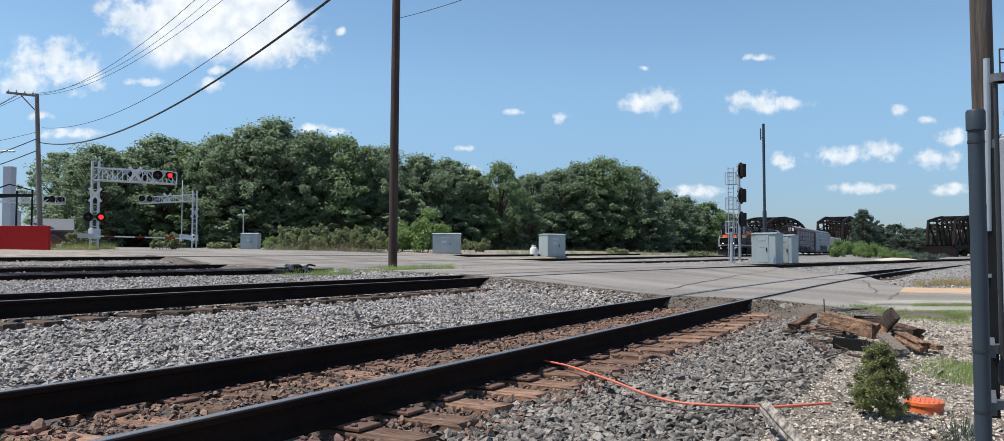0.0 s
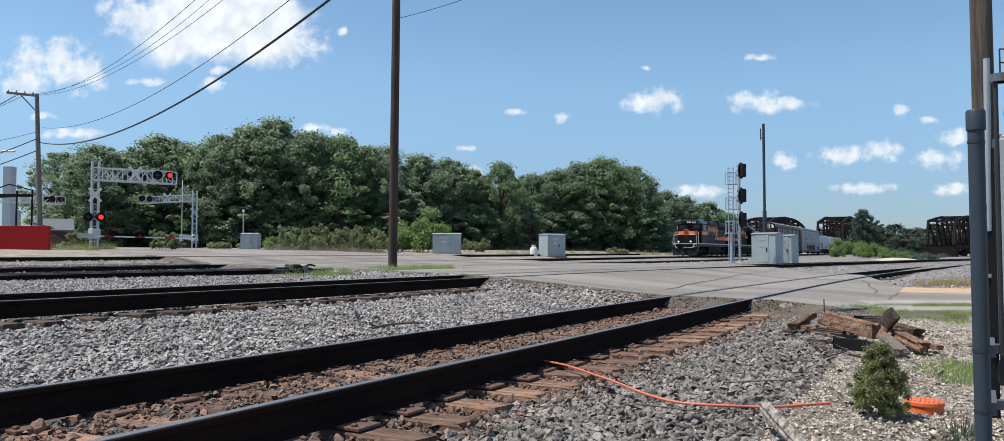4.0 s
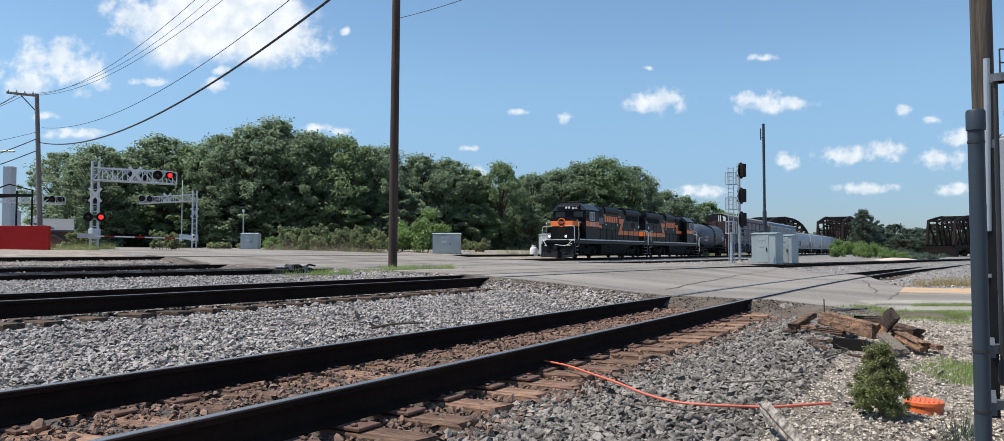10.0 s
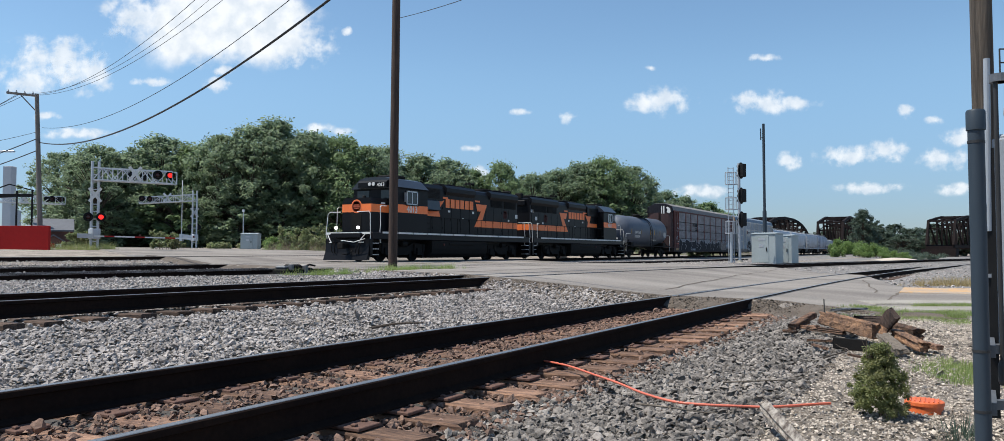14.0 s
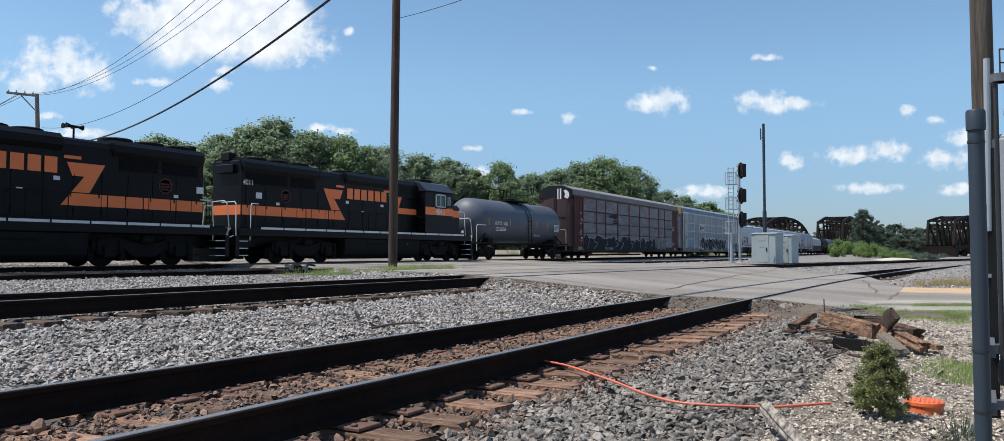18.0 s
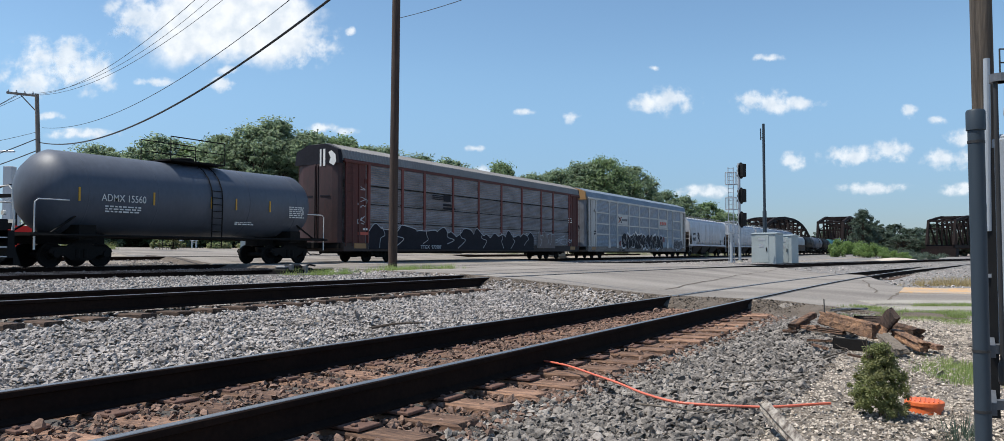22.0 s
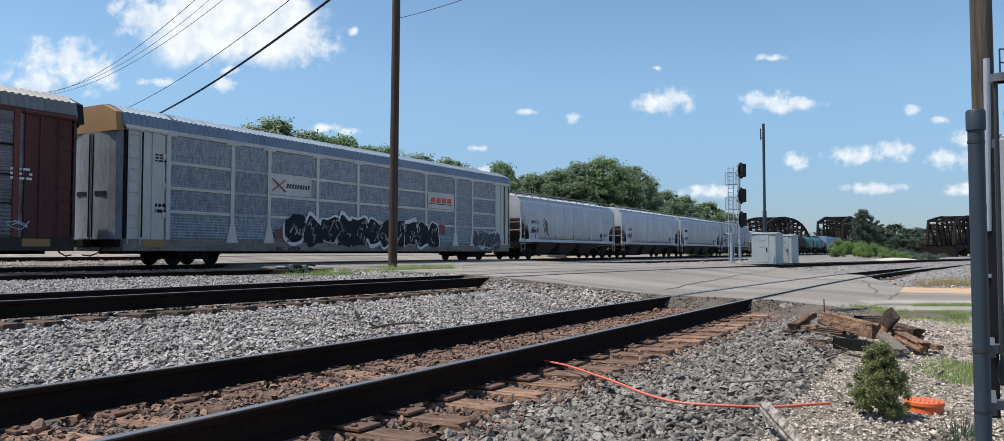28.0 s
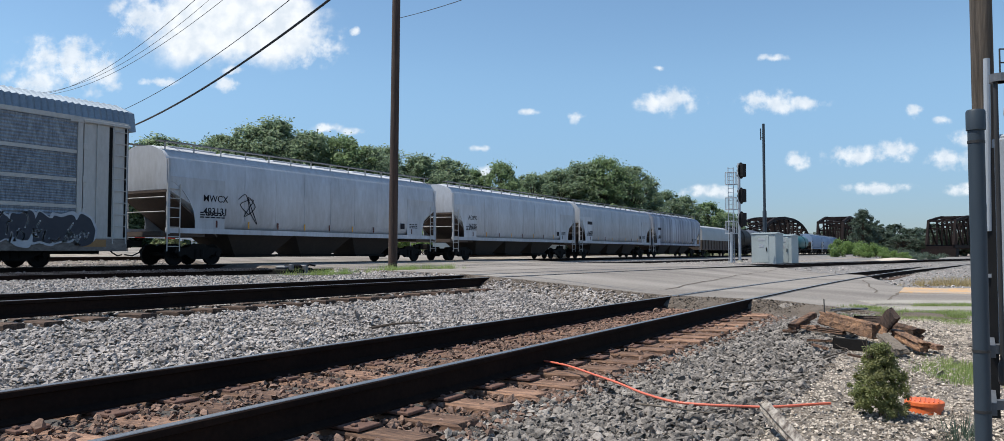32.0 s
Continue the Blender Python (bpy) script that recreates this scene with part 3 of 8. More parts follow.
def wedge(rng, n, r0, r1, a0=-5.0, a1=64.0, power=0.8):
    """Points spread over a sector in front of the eye, thinning out with distance."""
    r = r0 * (r1 / r0) ** (rng.random(n) ** power)
    a = np.radians(rng.uniform(a0, a1, n))
    return r * np.cos(a), r * np.sin(a)


def off_road(x, y, margin=0.0):
    return (x < road_left(y) - margin + 0.25 * np.sin(y * 7)) | (x > road_right(y) + margin)


def bed_z(x, y):
    """Ballast heaped a little between and beside the tracks."""
    z = ground_z(x, y)
    for t in (T1, T2):
        off = y - t.y + np.maximum(x - t.bend, 0) ** 2 / (2 * t.radius)
        d = np.abs(off)
        top = t.z + grade(x, t.y) - 0.265
        ends = np.where((off < 0) & (t is T2), top - 0.022, top - 0.005)
        heap = np.maximum(z, top + np.interp(d, [0, 0.9, 1.5, 9.0], [0.035, 0.03, -0.02, -1.0]))
        z = np.where(x > 24, heap, np.maximum(z, np.where(d < 0.72, top + 0.035, np.where(d < 1.25, ends, np.where(d < 2.6, ends - 0.01 - (d - 1.25) * 0.06, z)))))
    return z


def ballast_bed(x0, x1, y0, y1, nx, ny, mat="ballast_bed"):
    """Packed fines under the loose stone; the near sheet is darkened for shaded gaps."""
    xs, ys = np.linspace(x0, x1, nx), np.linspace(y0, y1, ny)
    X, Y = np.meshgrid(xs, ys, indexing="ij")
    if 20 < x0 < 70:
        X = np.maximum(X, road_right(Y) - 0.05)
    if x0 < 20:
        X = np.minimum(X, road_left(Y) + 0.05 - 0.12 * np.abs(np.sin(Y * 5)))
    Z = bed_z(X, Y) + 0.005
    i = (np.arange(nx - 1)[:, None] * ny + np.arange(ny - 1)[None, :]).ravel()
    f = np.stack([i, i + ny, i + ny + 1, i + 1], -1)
    return tagged(new("ballast_bed", stuff_mesh("ballast_bed", np.stack([X, Y, Z], -1).reshape(-1, 3), f, mat)), "packed fines under the ballast, near part darkened for shade between stones", "ground", kind="structure")


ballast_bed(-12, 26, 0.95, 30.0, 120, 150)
ballast_bed(24.5, 72, -8, 25, 190, 330, "far_ballast")
ballast_bed(72, 300, -14, 34.0, 60, 40, "far_ballast")


# ---- train ----
TRAVEL = [-138.09, -135.30, -132.51, -129.72, -126.92, -124.12, -121.32, -118.51, -115.68, -112.84, -109.97, -107.09, -104.17, -101.23, -98.25, -95.24, -92.19, -89.11, -86.01, -82.88, -79.74, -76.58, -73.42, -70.25, -67.07, -63.88, -60.68, -57.45, -54.19, -50.90, -47.58, -44.24, -40.89, -37.52, -34.15, -30.76, -27.38, -24.02, -20.64, -17.22, -13.77, -10.33, -6.88, -3.45, 0.00, 3.45, 6.89, 10.33, 13.78, 17.25, 20.73, 24.23, 27.74, 31.27, 34.80, 38.34, 41.89, 45.43, 48.98, 52.51, 55.98, 59.46, 62.99, 66.56, 70.15]


def travelled(t):
    return float(np.interp(t, [0.5 * i for i in range(len(TRAVEL))], TRAVEL))


SIDE = Matrix.Rotation(radians(90), 4, "X")   # lettering upright on a side that faces -y


def wheelset(parent, x, r):
    sh = Shape()
    for s in (-1, 1):
        y = s * 0.72
        sh.lathe([(-0.07 * s, r * 0.35), (-0.065 * s, r * 0.86), (-0.07 * s, r), (0.04 * s, r * 1.0), (0.05 * s, r * 1.0), (0.05 * s, r * 0.88), (0.02 * s, r * 0.80), (0.0 * s, r * 0.4), (0.05 * s, r * 0.3), (0.05 * s, 0.02)], (0, -y, 0), (0, -1, 0), 20)
    sh.tube([(0, -0.9, 0), (0, 0.9, 0)], 0.085, 8)
    w = part("wheelset", sh, "under", parent, m=Matrix.Translation((x, 0, r)))
    ROLLING.append((w, x, r))
    return w


ROLLING = []


def freight_truck(car, x, base=1.78, r=0.42):
    tk = part("truck", Shape().box(-0.25, 0.25, -0.95, 0.95, 0.42, 0.74, chamfer=0.03), "under", car, m=Matrix.Translation((x, 0, 0)))
    for s in (-1, 1):
        sh = Shape()
        y = s * 1.0
        sh.prism([(-base / 2 - 0.25, 0.52), (-base / 2 - 0.18, 0.66), (-0.5, 0.70), (-0.3, 0.84), (0.3, 0.84), (0.5, 0.70), (base / 2 + 0.18, 0.66), (base / 2 + 0.25, 0.52), (base / 2 + 0.1, 0.44), (0.6, 0.40), (0.35, 0.24), (-0.35, 0.24), (-0.6, 0.40), (-base / 2 - 0.1, 0.44)], y - 0.08, y + 0.08, "y")
        for a in (-0.14, 0.14):
            sh.tube([(a, y + s * 0.05, 0.32), (a, y + s * 0.05, 0.62)], 0.1, 8)
        for a in (-base / 2, base / 2):
            sh.tube([(a, y, 0.45), (a, y + s * 0.14, 0.45)], 0.12, 10)
        part("side_frame", sh, "under", tk, smooth=True)
    for a in (-base / 2, base / 2):
        wheelset(tk, a, r)
    return tk


def coupler(car, x, d):
    sh = Shape()
    sh.beam((x, 0, 0.85), (x + d * 0.55, 0, 0.85), 0.16, 0.2)
    sh.box(min(x + d * 0.45, x + d * 0.75), max(x + d * 0.45, x + d * 0.75), -0.17, 0.17, 0.68, 1.0, chamfer=0.04)
    part("coupler", sh, "under", car)
    hose = Shape().tube([(x + d * 0.1, -0.35, 0.75), (x + d * 0.3, -0.36, 0.5), (x + d * 0.55, -0.3, 0.38), (x + d * 0.8, -0.2, 0.42)], 0.025, 6)
    part("brake_hose", hose, "under", car)


def ladder(name, car, x0, x1, y, z0, z1, rungs, mat, r=0.018):
    sh = Shape()
    for x in (x0, x1):
        sh.tube([(x, y, z0), (x, y, z1)], r, 6)
    for i in range(rungs):
        z = z0 + (z1 - z0) * (i + 0.5) / rungs
        sh.tube([(x0, y, z), (x1, y, z)], r * 0.8, 6)
    return part(name, sh, mat, car)


def number_bars(car, x, z, y, w, h, rows, mat="white", d=0.004):
    """Unreadable small stencilled text as plain bars."""
    sh = Shape()
    rng = random.Random(int(1000 * abs(x) + 10 * z))
    for i in range(rows):
        zz = z - i * h * 1.8
        a = x
        while a < x + w - 0.05:
            b = a + rng.uniform(0.08, 0.25)
            sh.box(a, min(b, x + w), y - d, y, zz, zz + h)
            a = b + 0.05
    return part("stencil", sh, mat, car)


def locomotive(number, rear, turned):
    """Four-axle road switcher; its cab end points to -x in its own space and its long hood ends at rear. turned: runs with the hood first."""
    car = thing("locomotive", "black diesel locomotive with orange stripes and " + ("cab facing back" if turned else "lit ditch lights"), "locomotive", group="locomotives")
    end = rear + 0.62
    fr = Shape()
    fr.box(-8.5, end, -1.5, 1.5, 1.18, 1.55, chamfer=0.03)
    fr.box(-8.55, end + 0.05, -0.6, 0.6, 0.75, 1.18)
    part("frame", fr, "loco_black", car)
    for s in (-1, 1):
        x = -7.7
        while x < rear - 0.6:
            b = min(x + 1.36, rear - 0.1)
            part("sill_stripe", Shape().box(x, b - 0.07, s * 1.503 - 0.004, s * 1.503 + 0.004, 1.49, 1.585), "white", car, "white reflective stripe on the sill")
            x = b
        part("walkway", Shape().box(-3.6, end, s * 1.19 - 0.3, s * 1.19 + 0.3, 1.55, 1.575), "under", car)
    # long hood with doors, louvres and a flared blister
    hood = [(-0.86, 1.55), (-0.86, 4.22), (-0.72, 4.42), (0.72, 4.42), (0.86, 4.22), (0.86, 1.55)]
    part("long_hood", Shape().prism(hood, -3.63, rear), "loco_black", car, "black long hood")
    cap = [(-0.74, 4.40), (-0.70, 4.47), (0.70, 4.47), (0.74, 4.40)]
    part("hood_roof", Shape().prism(cap, -3.6, rear - 0.02), "black_skylit", car, "black hood roof, lightened for reflected sky")
    flare = [(-0.88, 3.95), (-1.0, 4.14), (-1.0, 4.38), (-0.80, 4.56), (0.80, 4.56), (1.0, 4.38), (1.0, 4.14), (0.88, 3.95)]
    part("radiator_housing", Shape().prism(flare, 4.35, rear - 0.05), "loco_black", car)
    part("brake_blister", Shape().prism(flare, -0.9, 2.45), "loco_black", car)
    part("blower_housing", Shape().prism([(-0.98, 3.55), (-0.98, 4.28), (-0.8, 4.5), (0.8, 4.5), (0.98, 4.28), (0.98, 3.55)], -3.63, -1.3), "loco_black", car)
    for s in (-1, 1):
        # slanted filter box behind the cab
        if s < 0:
            part("filter_box", Shape().prism([(s * 0.86, 2.95), (s * 1.26, 2.98), (s * 1.18, 3.50), (s * 0.86, 3.62)], -3.35, -1.95), "black_skylit", car, "slanted filter box")
            part("filter_rim", Shape().box(-3.4, -1.9, s * 1.06 - 0.22, s * 1.06 + 0.22, 2.92, 2.95), "under", car)
        for x0, x1 in ((4.6, 6.2), (6.4, rear - 0.25)):
            g = Shape()
            z = 3.50
            while z < 3.98:
                g.prism([(s * 0.86, z), (s * 0.91, z), (s * 0.87, z + 0.05), (s * 0.86, z + 0.05)], x0, x1)
                z += 0.07
            part("grille", g, "under", car)
        g = Shape()
        for i in range(8):
            g.box(-3.2, -1.6, s * 0.985 - 0.012, s * 0.985 + 0.012, 3.68 + i * 0.07, 3.72 + i * 0.07)
        part("grille", g, "under", car)
        n = 11
        step = (rear - 0.25 + 3.3) / n
        for i in range(n):
            x = -3.3 + i * step
            door = part("hood_door", Shape().box(x + 0.015, x + step - 0.015, s * 0.865 - 0.012, s * 0.865 + 0.012, 1.70, 3.42, chamfer=0.006), "loco_black", car)
            part("latch", Shape().box(x + step - 0.11, x + step - 0.06, s * 0.885 - 0.012, s * 0.885 + 0.012, 2.42, 2.56), "under", door)
            for z in (1.95, 3.15):
                part("hinge", Shape().tube([(x + 0.04, s * 0.885, z - 0.06), (x + 0.04, s * 0.885, z + 0.06)], 0.014, 6), "under", door)
    for x in (5.0, 6.35, 7.65):
        sh = Shape().lathe([(0, 0.6), (0.15, 0.6), (0.19, 0.54), (0.19, 0.1)], (x, 0, 4.55), (0, 0, 1), 24)
        part("radiator_fan", sh, "under", car)
    part("exhaust_stack", Shape().box(-0.6, -0.1, -0.25, 0.25, 4.5, 4.70, chamfer=0.03), "under", car)
    for x in (0.6, 1.75):
        part("brake_fan", Shape().lathe([(0, 0.52), (0.12, 0.52), (0.15, 0.44), (0.15, 0.1)], (x, 0, 4.55), (0, 0, 1), 24), "under", car)
    hn = Shape()
    for dx, dy in ((-0.3, -0.12), (-0.35, 0.1), (0.3, 0.0)):
        hn.lathe([(0, 0.03), (0.2, 0.045), (0.34, 0.10)], (3.4, dy, 4.98), (dx, 0, 0), 10)
    hn.tube([(3.4, 0, 4.45), (3.4, 0, 5.0)], 0.035, 6).tube([(3.4, -0.16, 4.94), (3.4, 0.14, 4.94)], 0.03, 6)
    part("horn", hn, "under", car)
    part("antenna", Shape().tube([(-4.2, 0.4, 4.55), (-4.2, 0.4, 4.95)], 0.018, 6).box(-4.45, -3.95, -0.25, 0.15, 4.56, 4.66, chamfer=0.03), "under", car)
    # cab
    cab = Shape().prism([(-1.5, 1.55), (-1.5, 3.98), (1.5, 3.98), (1.5, 1.55)], -6.45, -3.63)
    cab_ob = part("cab", cab, "loco_black", car, "black driver's cab")
    part("cab_roof", Shape().prism([(-1.56, 3.98), (-1.56, 4.02), (-1.02, 4.50), (-0.6, 4.60), (0.6, 4.60), (1.02, 4.50), (1.56, 4.02), (1.56, 3.98)], -6.55, -3.6), "black_skylit", cab_ob, "black cab roof with sloped sides, lightened for reflected sky")
    for s in (-1, 1):
        part("rain_gutter", Shape().box(-6.56, -3.59, s * 1.575 - 0.015, s * 1.575 + 0.015, 3.96, 4.01), "under", cab_ob)
        part("cab_window", Shape().box(-5.60, -4.68, s * 1.505 - 0.01, s * 1.505 + 0.01, 3.16, 3.80), "glass", cab_ob)
        wf = Shape()
        for a, b, c, d in ((-5.68, -5.58, 3.10, 3.87), (-4.70, -4.61, 3.10, 3.87), (-5.68, -4.61, 3.80, 3.87), (-5.68, -4.61, 3.10, 3.17), (-5.17, -5.11, 3.12, 3.86)):
            wf.box(a, b, s * 1.515 - 0.02, s * 1.515 + 0.02, c, d)
        part("window_frame", wf, "galvanised", cab_ob, "pale metal window frame")
        part("arm_rest", Shape().box(-5.7, -4.6, s * 1.54 - 0.05, s * 1.54 + 0.05, 3.05, 3.10), "under", cab_ob)
        part("mirror", Shape().box(-5.86, -5.82, s * 1.62 - 0.10, s * 1.62 + 0.10, 3.25, 3.75, chamfer=0.008), "galvanised", cab_ob, "pale wing mirror")
        part("windshield", Shape().box(-6.47, -6.43, s * 0.82 - 0.42, s * 0.82 + 0.42, 3.42, 3.88), "glass", cab_ob)
        part("windshield_rim", Shape().box(-6.475, -6.44, s * 0.82 - 0.47, s * 0.82 + 0.47, 3.36, 3.42).box(-6.475, -6.44, s * 0.82 - 0.47, s * 0.82 + 0.47, 3.88, 3.93), "under", cab_ob)
        for x, z in ((-3.25, 1.85), (-3.35, 2.15), (-3.42, 2.45)):
            part("cab_step", Shape().box(-3.6, x, s * 1.3 - 0.2, s * 1.3 + 0.2, z, z + 0.03), "under", cab_ob)
    part("air_conditioner", Shape().box(-5.6, -4.5, -0.55, 0.55, 4.58, 4.80, chamfer=0.05), "under", car)
    part("number_board", Shape().prism([(-6.75, 4.02), (-6.75, 4.30), (-6.6, 4.42), (-6.45, 4.42), (-6.45, 4.02)], -0.98, 0.98, "y"), "loco_black", car)
    for s in (-1, 1):
        part("headlight", Shape().lathe([(0, 0.10), (0.05, 0.10), (0.05, 0.01)], (-6.76, s * 0.13, 4.2), (-1, 0, 0), 12), "white", car)
        part("ditch_light", Shape().lathe([(0, 0.085), (0.08, 0.085), (0.08, 0.01)], (-8.72, s * 0.74, 1.78), (-1, 0, 0), 14), "headlight" if not turned else "white", car, "lit ditch light" if not turned else "unlit ditch light")
        part("rear_headlight", Shape().lathe([(0, 0.09), (0.05, 0.09), (0.05, 0.01)], (rear + 0.01, s * 0.12, 4.05), (1, 0, 0), 12), "white", car)
    part("rear_number_board", Shape().box(rear - 0.02, rear + 0.16, -0.52, 0.52, 3.92, 4.30, chamfer=0.03), "loco_black", car)
    part("rear_band", Shape().box(rear, rear + 0.008, -0.85, 0.85, 2.12, 2.54), "orange", car, "orange band across the hood end")
    part("rear_roof_box", Shape().box(rear - 0.32, rear + 0.06, -0.34, 0.16, 4.44, 4.84, chamfer=0.05), "under", car)
    # nose
    nose = Shape().prism([(-0.98, 1.55), (-0.98, 3.18), (-0.80, 3.38), (0.80, 3.38), (0.98, 3.18), (0.98, 1.55)], -8.0, -6.45)
    part("short_hood", nose, "loco_black", car, "black low nose")
    part("nose_door", Shape().box(-8.015, -8.0, -0.33, 0.33, 1.62, 2.55, chamfer=0.005), "under", car)
    band = Shape()
    band.prism([(-0.985, 2.63), (-0.985, 3.05), (0.985, 3.05), (0.985, 2.63)], -8.005, -6.46)
    part("nose_band", band, "orange", car, "orange band round the nose")
    badge = Shape().lathe([(0, 0.36), (0.012, 0.36), (0.012, 0.01)], (-8.007, 0, 2.93), (-1, 0, 0), 28)
    bd = part("nose_badge", badge, "orange", car, "round orange herald on the nose")
    part("badge_ring", Shape().lathe([(0, 0.31), (0.004, 0.31), (0.004, 0.27), (0, 0.27)], (-8.020, 0, 2.93), (-1, 0, 0), 28), "orange_dull", bd, "duller orange ring")
    part("badge_bars", Shape().box(-8.024, -8.020, -0.2, 0.2, 2.97, 3.03).box(-8.024, -8.020, -0.23, 0.23, 2.88, 2.94).box(-8.024, -8.020, -0.17, 0.17, 2.79, 2.85), "orange_dull", bd)
    part("nose_bell", Shape().lathe([(0, 0.14), (0.05, 0.12), (0.14, 0.09), (0.18, 0.02)], (-7.4, 0.0, 3.38), (0, 0, 1), 14), "under", car)
    part("nose_placard", Shape().box(-7.2, -6.85, -0.992, -0.984, 3.08, 3.17), "white", car)
    # orange livery on both sides
    for s in (-1, 1):
        y0 = s * 1.505
        part("cab_band", Shape().box(-6.45, -3.63, y0 - 0.004, y0 + 0.004, 2.65, 3.09), "orange", car)
        y1 = s * 0.885
        sh = Shape()
        sh.prism([(-3.6, 2.62), (-1.45, 2.62), (-1.60, 3.05), (-1.02, 3.60), (-2.25, 3.60), (-1.95, 2.95), (-3.6, 2.93)], y1 - 0.004, y1 + 0.004, "y")
        part("orange_wing", sh, "orange", car)
        sh = Shape()
        sh.prism([(2.65, 3.60), (4.04, 3.60), (3.45, 2.54), (3.9, 2.54), (3.9, 2.12), (2.46, 2.12), (3.28, 3.14), (2.85, 3.14)], y1 - 0.004, y1 + 0.004, "y")
        part("orange_wing", sh, "orange", car)
        x = 3.93
        while x < rear - 0.2:
            b = min(x + 0.95, rear)
            part("orange_band", Shape().box(x, b - 0.035, y1 - 0.004, y1 + 0.004, 2.12, 2.54), "orange", car)
            x = b
        # the name of the line as plain blocks
        for i in range(6):
            x = -0.85 + i * 0.548
            part("name_block", Shape().box(x, x + 0.43, y1 - 0.004, y1 + 0.004, 3.19, 3.73), "orange", car, "orange block of the painted name")
        part("name_bar", Shape().box(-1.55, -0.62, y1 - 0.004, y1 + 0.004, 3.72, 3.83), "orange", car)
        part("name_bar", Shape().box(2.55, 3.15, y1 - 0.004, y1 + 0.004, 3.72, 3.83), "orange", car)
        hr = part("herald", Shape().lathe([(0, 0.30), (0.008, 0.30), (0.008, 0.25), (0, 0.25)], (6.52, y1, 3.05), (0, s, 0), 24), "rust", car, "faded red round herald")
        part("herald_bars", Shape().box(6.32, 6.72, y1 - 0.006, y1 + 0.006, 3.09, 3.15).box(6.30, 6.74, y1 - 0.006, y1 + 0.006, 2.99, 3.05).box(6.36, 6.68, y1 - 0.006, y1 + 0.006, 2.89, 2.95), "rust", hr)
        turn = Matrix.Translation((-5.12, s * 1.512, 2.69)) @ (SIDE if s < 0 else Matrix.Rotation(radians(180), 4, "Z") @ SIDE)
        lettering("road_number", number, 0.52, "white", car, turn, "white road number", 0.95, 0.02)
        if turned:
            turn = Matrix.Translation((8.72, s * 0.885, 3.42)) @ (SIDE if s < 0 else Matrix.Rotation(radians(180), 4, "Z") @ SIDE)
            lettering("hood_number", number, 0.30, "white", car, turn, "white road number", 1.0, 0.02)
        for x, z, w, h in ((7.95, 2.86, 0.34, 0.26), (1.0, 2.55, 0.2, 0.07), (2.2, 2.95, 0.22, 0.14), (-0.6, 2.92, 0.24, 0.12), (6.9, 2.62, 0.2, 0.12)):
            part("placard", Shape().box(x, x + w, s * 0.886 - 0.004, s * 0.886 + 0.004, z, z + h), "white", car)
    lettering("front_number", number, 0.26, "white", car, Matrix.Translation((-6.755, -0.6, 4.07)) @ Matrix.Rotation(radians(-90), 4, "Z") @ SIDE, "", 1.0, 0.02)
    # pilot, steps and rails
    for e, tip, post in ((-1, -8.5, -7.85), (1, end, rear + 0.02)):
        a, b = sorted((tip, tip + e * 0.2))
        part("pilot", Shape().prism([(-1.5, 0.34), (-1.5, 1.2), (1.5, 1.2), (1.5, 0.34), (0.9, 0.12), (-0.9, 0.12)], a, b), "loco_black", car)
        if e < 0:
            part("plow", Shape().prism([(tip - 0.2, 0.95), (tip - 0.2, 0.12), (tip - 0.45, 0.10), (tip - 0.3, 0.5)], -1.45, 1.45, "y"), "loco_black", car)
            part("pilot_line", Shape().box(tip - 0.225, tip - 0.2, -1.48, 1.48, 1.44, 1.55), "white", car, "white line across the pilot")
        part("anticlimber", Shape().box(min(tip, tip + e * 0.4), max(tip, tip + e * 0.4), -1.0, 1.0, 1.25, 1.50, chamfer=0.03), "loco_black", car)
        coupler(car, tip + e * 0.05, e)
        for k, y in enumerate((-0.95, -0.75, 0.75, 0.95)):
            part("air_hose", Shape().tube([(tip + e * 0.2, y, 1.05), (tip + e * 0.38, y, 0.9), (tip + e * 0.42, y * 0.95, 0.6), (tip + e * 0.36, y * 0.9, 0.42 + 0.05 * (k % 2))], 0.025, 6), "under", car)
        for s in (-1, 1):
            for i in range(4):
                a, b = sorted((post + e * 0.12, tip))
                part("step", Shape().box(a, b, s * 1.3 - 0.18, s * 1.3 + 0.18, 0.36 + i * 0.30, 0.395 + i * 0.30), "galvanised" if i < 3 else "loco_black", car, "step with a pale edge")
            for x in (post, tip + e * 0.12):
                pts = [(x, s * 1.46, 1.0), (x + e * 0.05, s * 1.48, 1.6), (x, s * 1.48, 2.0), (x, s * 1.45, 2.85), (x - e * 0.08, s * 1.44, 2.94), (x - e * 0.6, s * 1.40, 2.95)] if x == post and e < 0 else [(x, s * 1.46, 1.0), (x, s * 1.48, 1.6), (x - e * 0.05, s * 1.45, 2.50), (x - e * 0.12, s * 1.42, 2.58), (x - e * 0.55, s * 1.36, 2.58)] if x == post else [(x, s * 1.44, 1.0), (x + e * 0.06, s * 1.48, 1.6), (x, s * 1.42, 2.50), (x - e * 0.02, s * 1.30, 2.62), (x, s * 0.55, 2.60)]
                part("grab_rail", Shape().tube(pts, 0.021, 6), "white", car, "white tubular grab rail")
            part("drop_step", Shape().tube([(tip + e * 0.30, s * 1.30, 1.50), (tip + e * 0.42, s * 1.0, 1.12), (tip + e * 0.42, s * 0.9, 1.02), (tip + e * 0.30, s * 1.15, 1.02)], 0.022, 6), "white", car, "white bent lever")
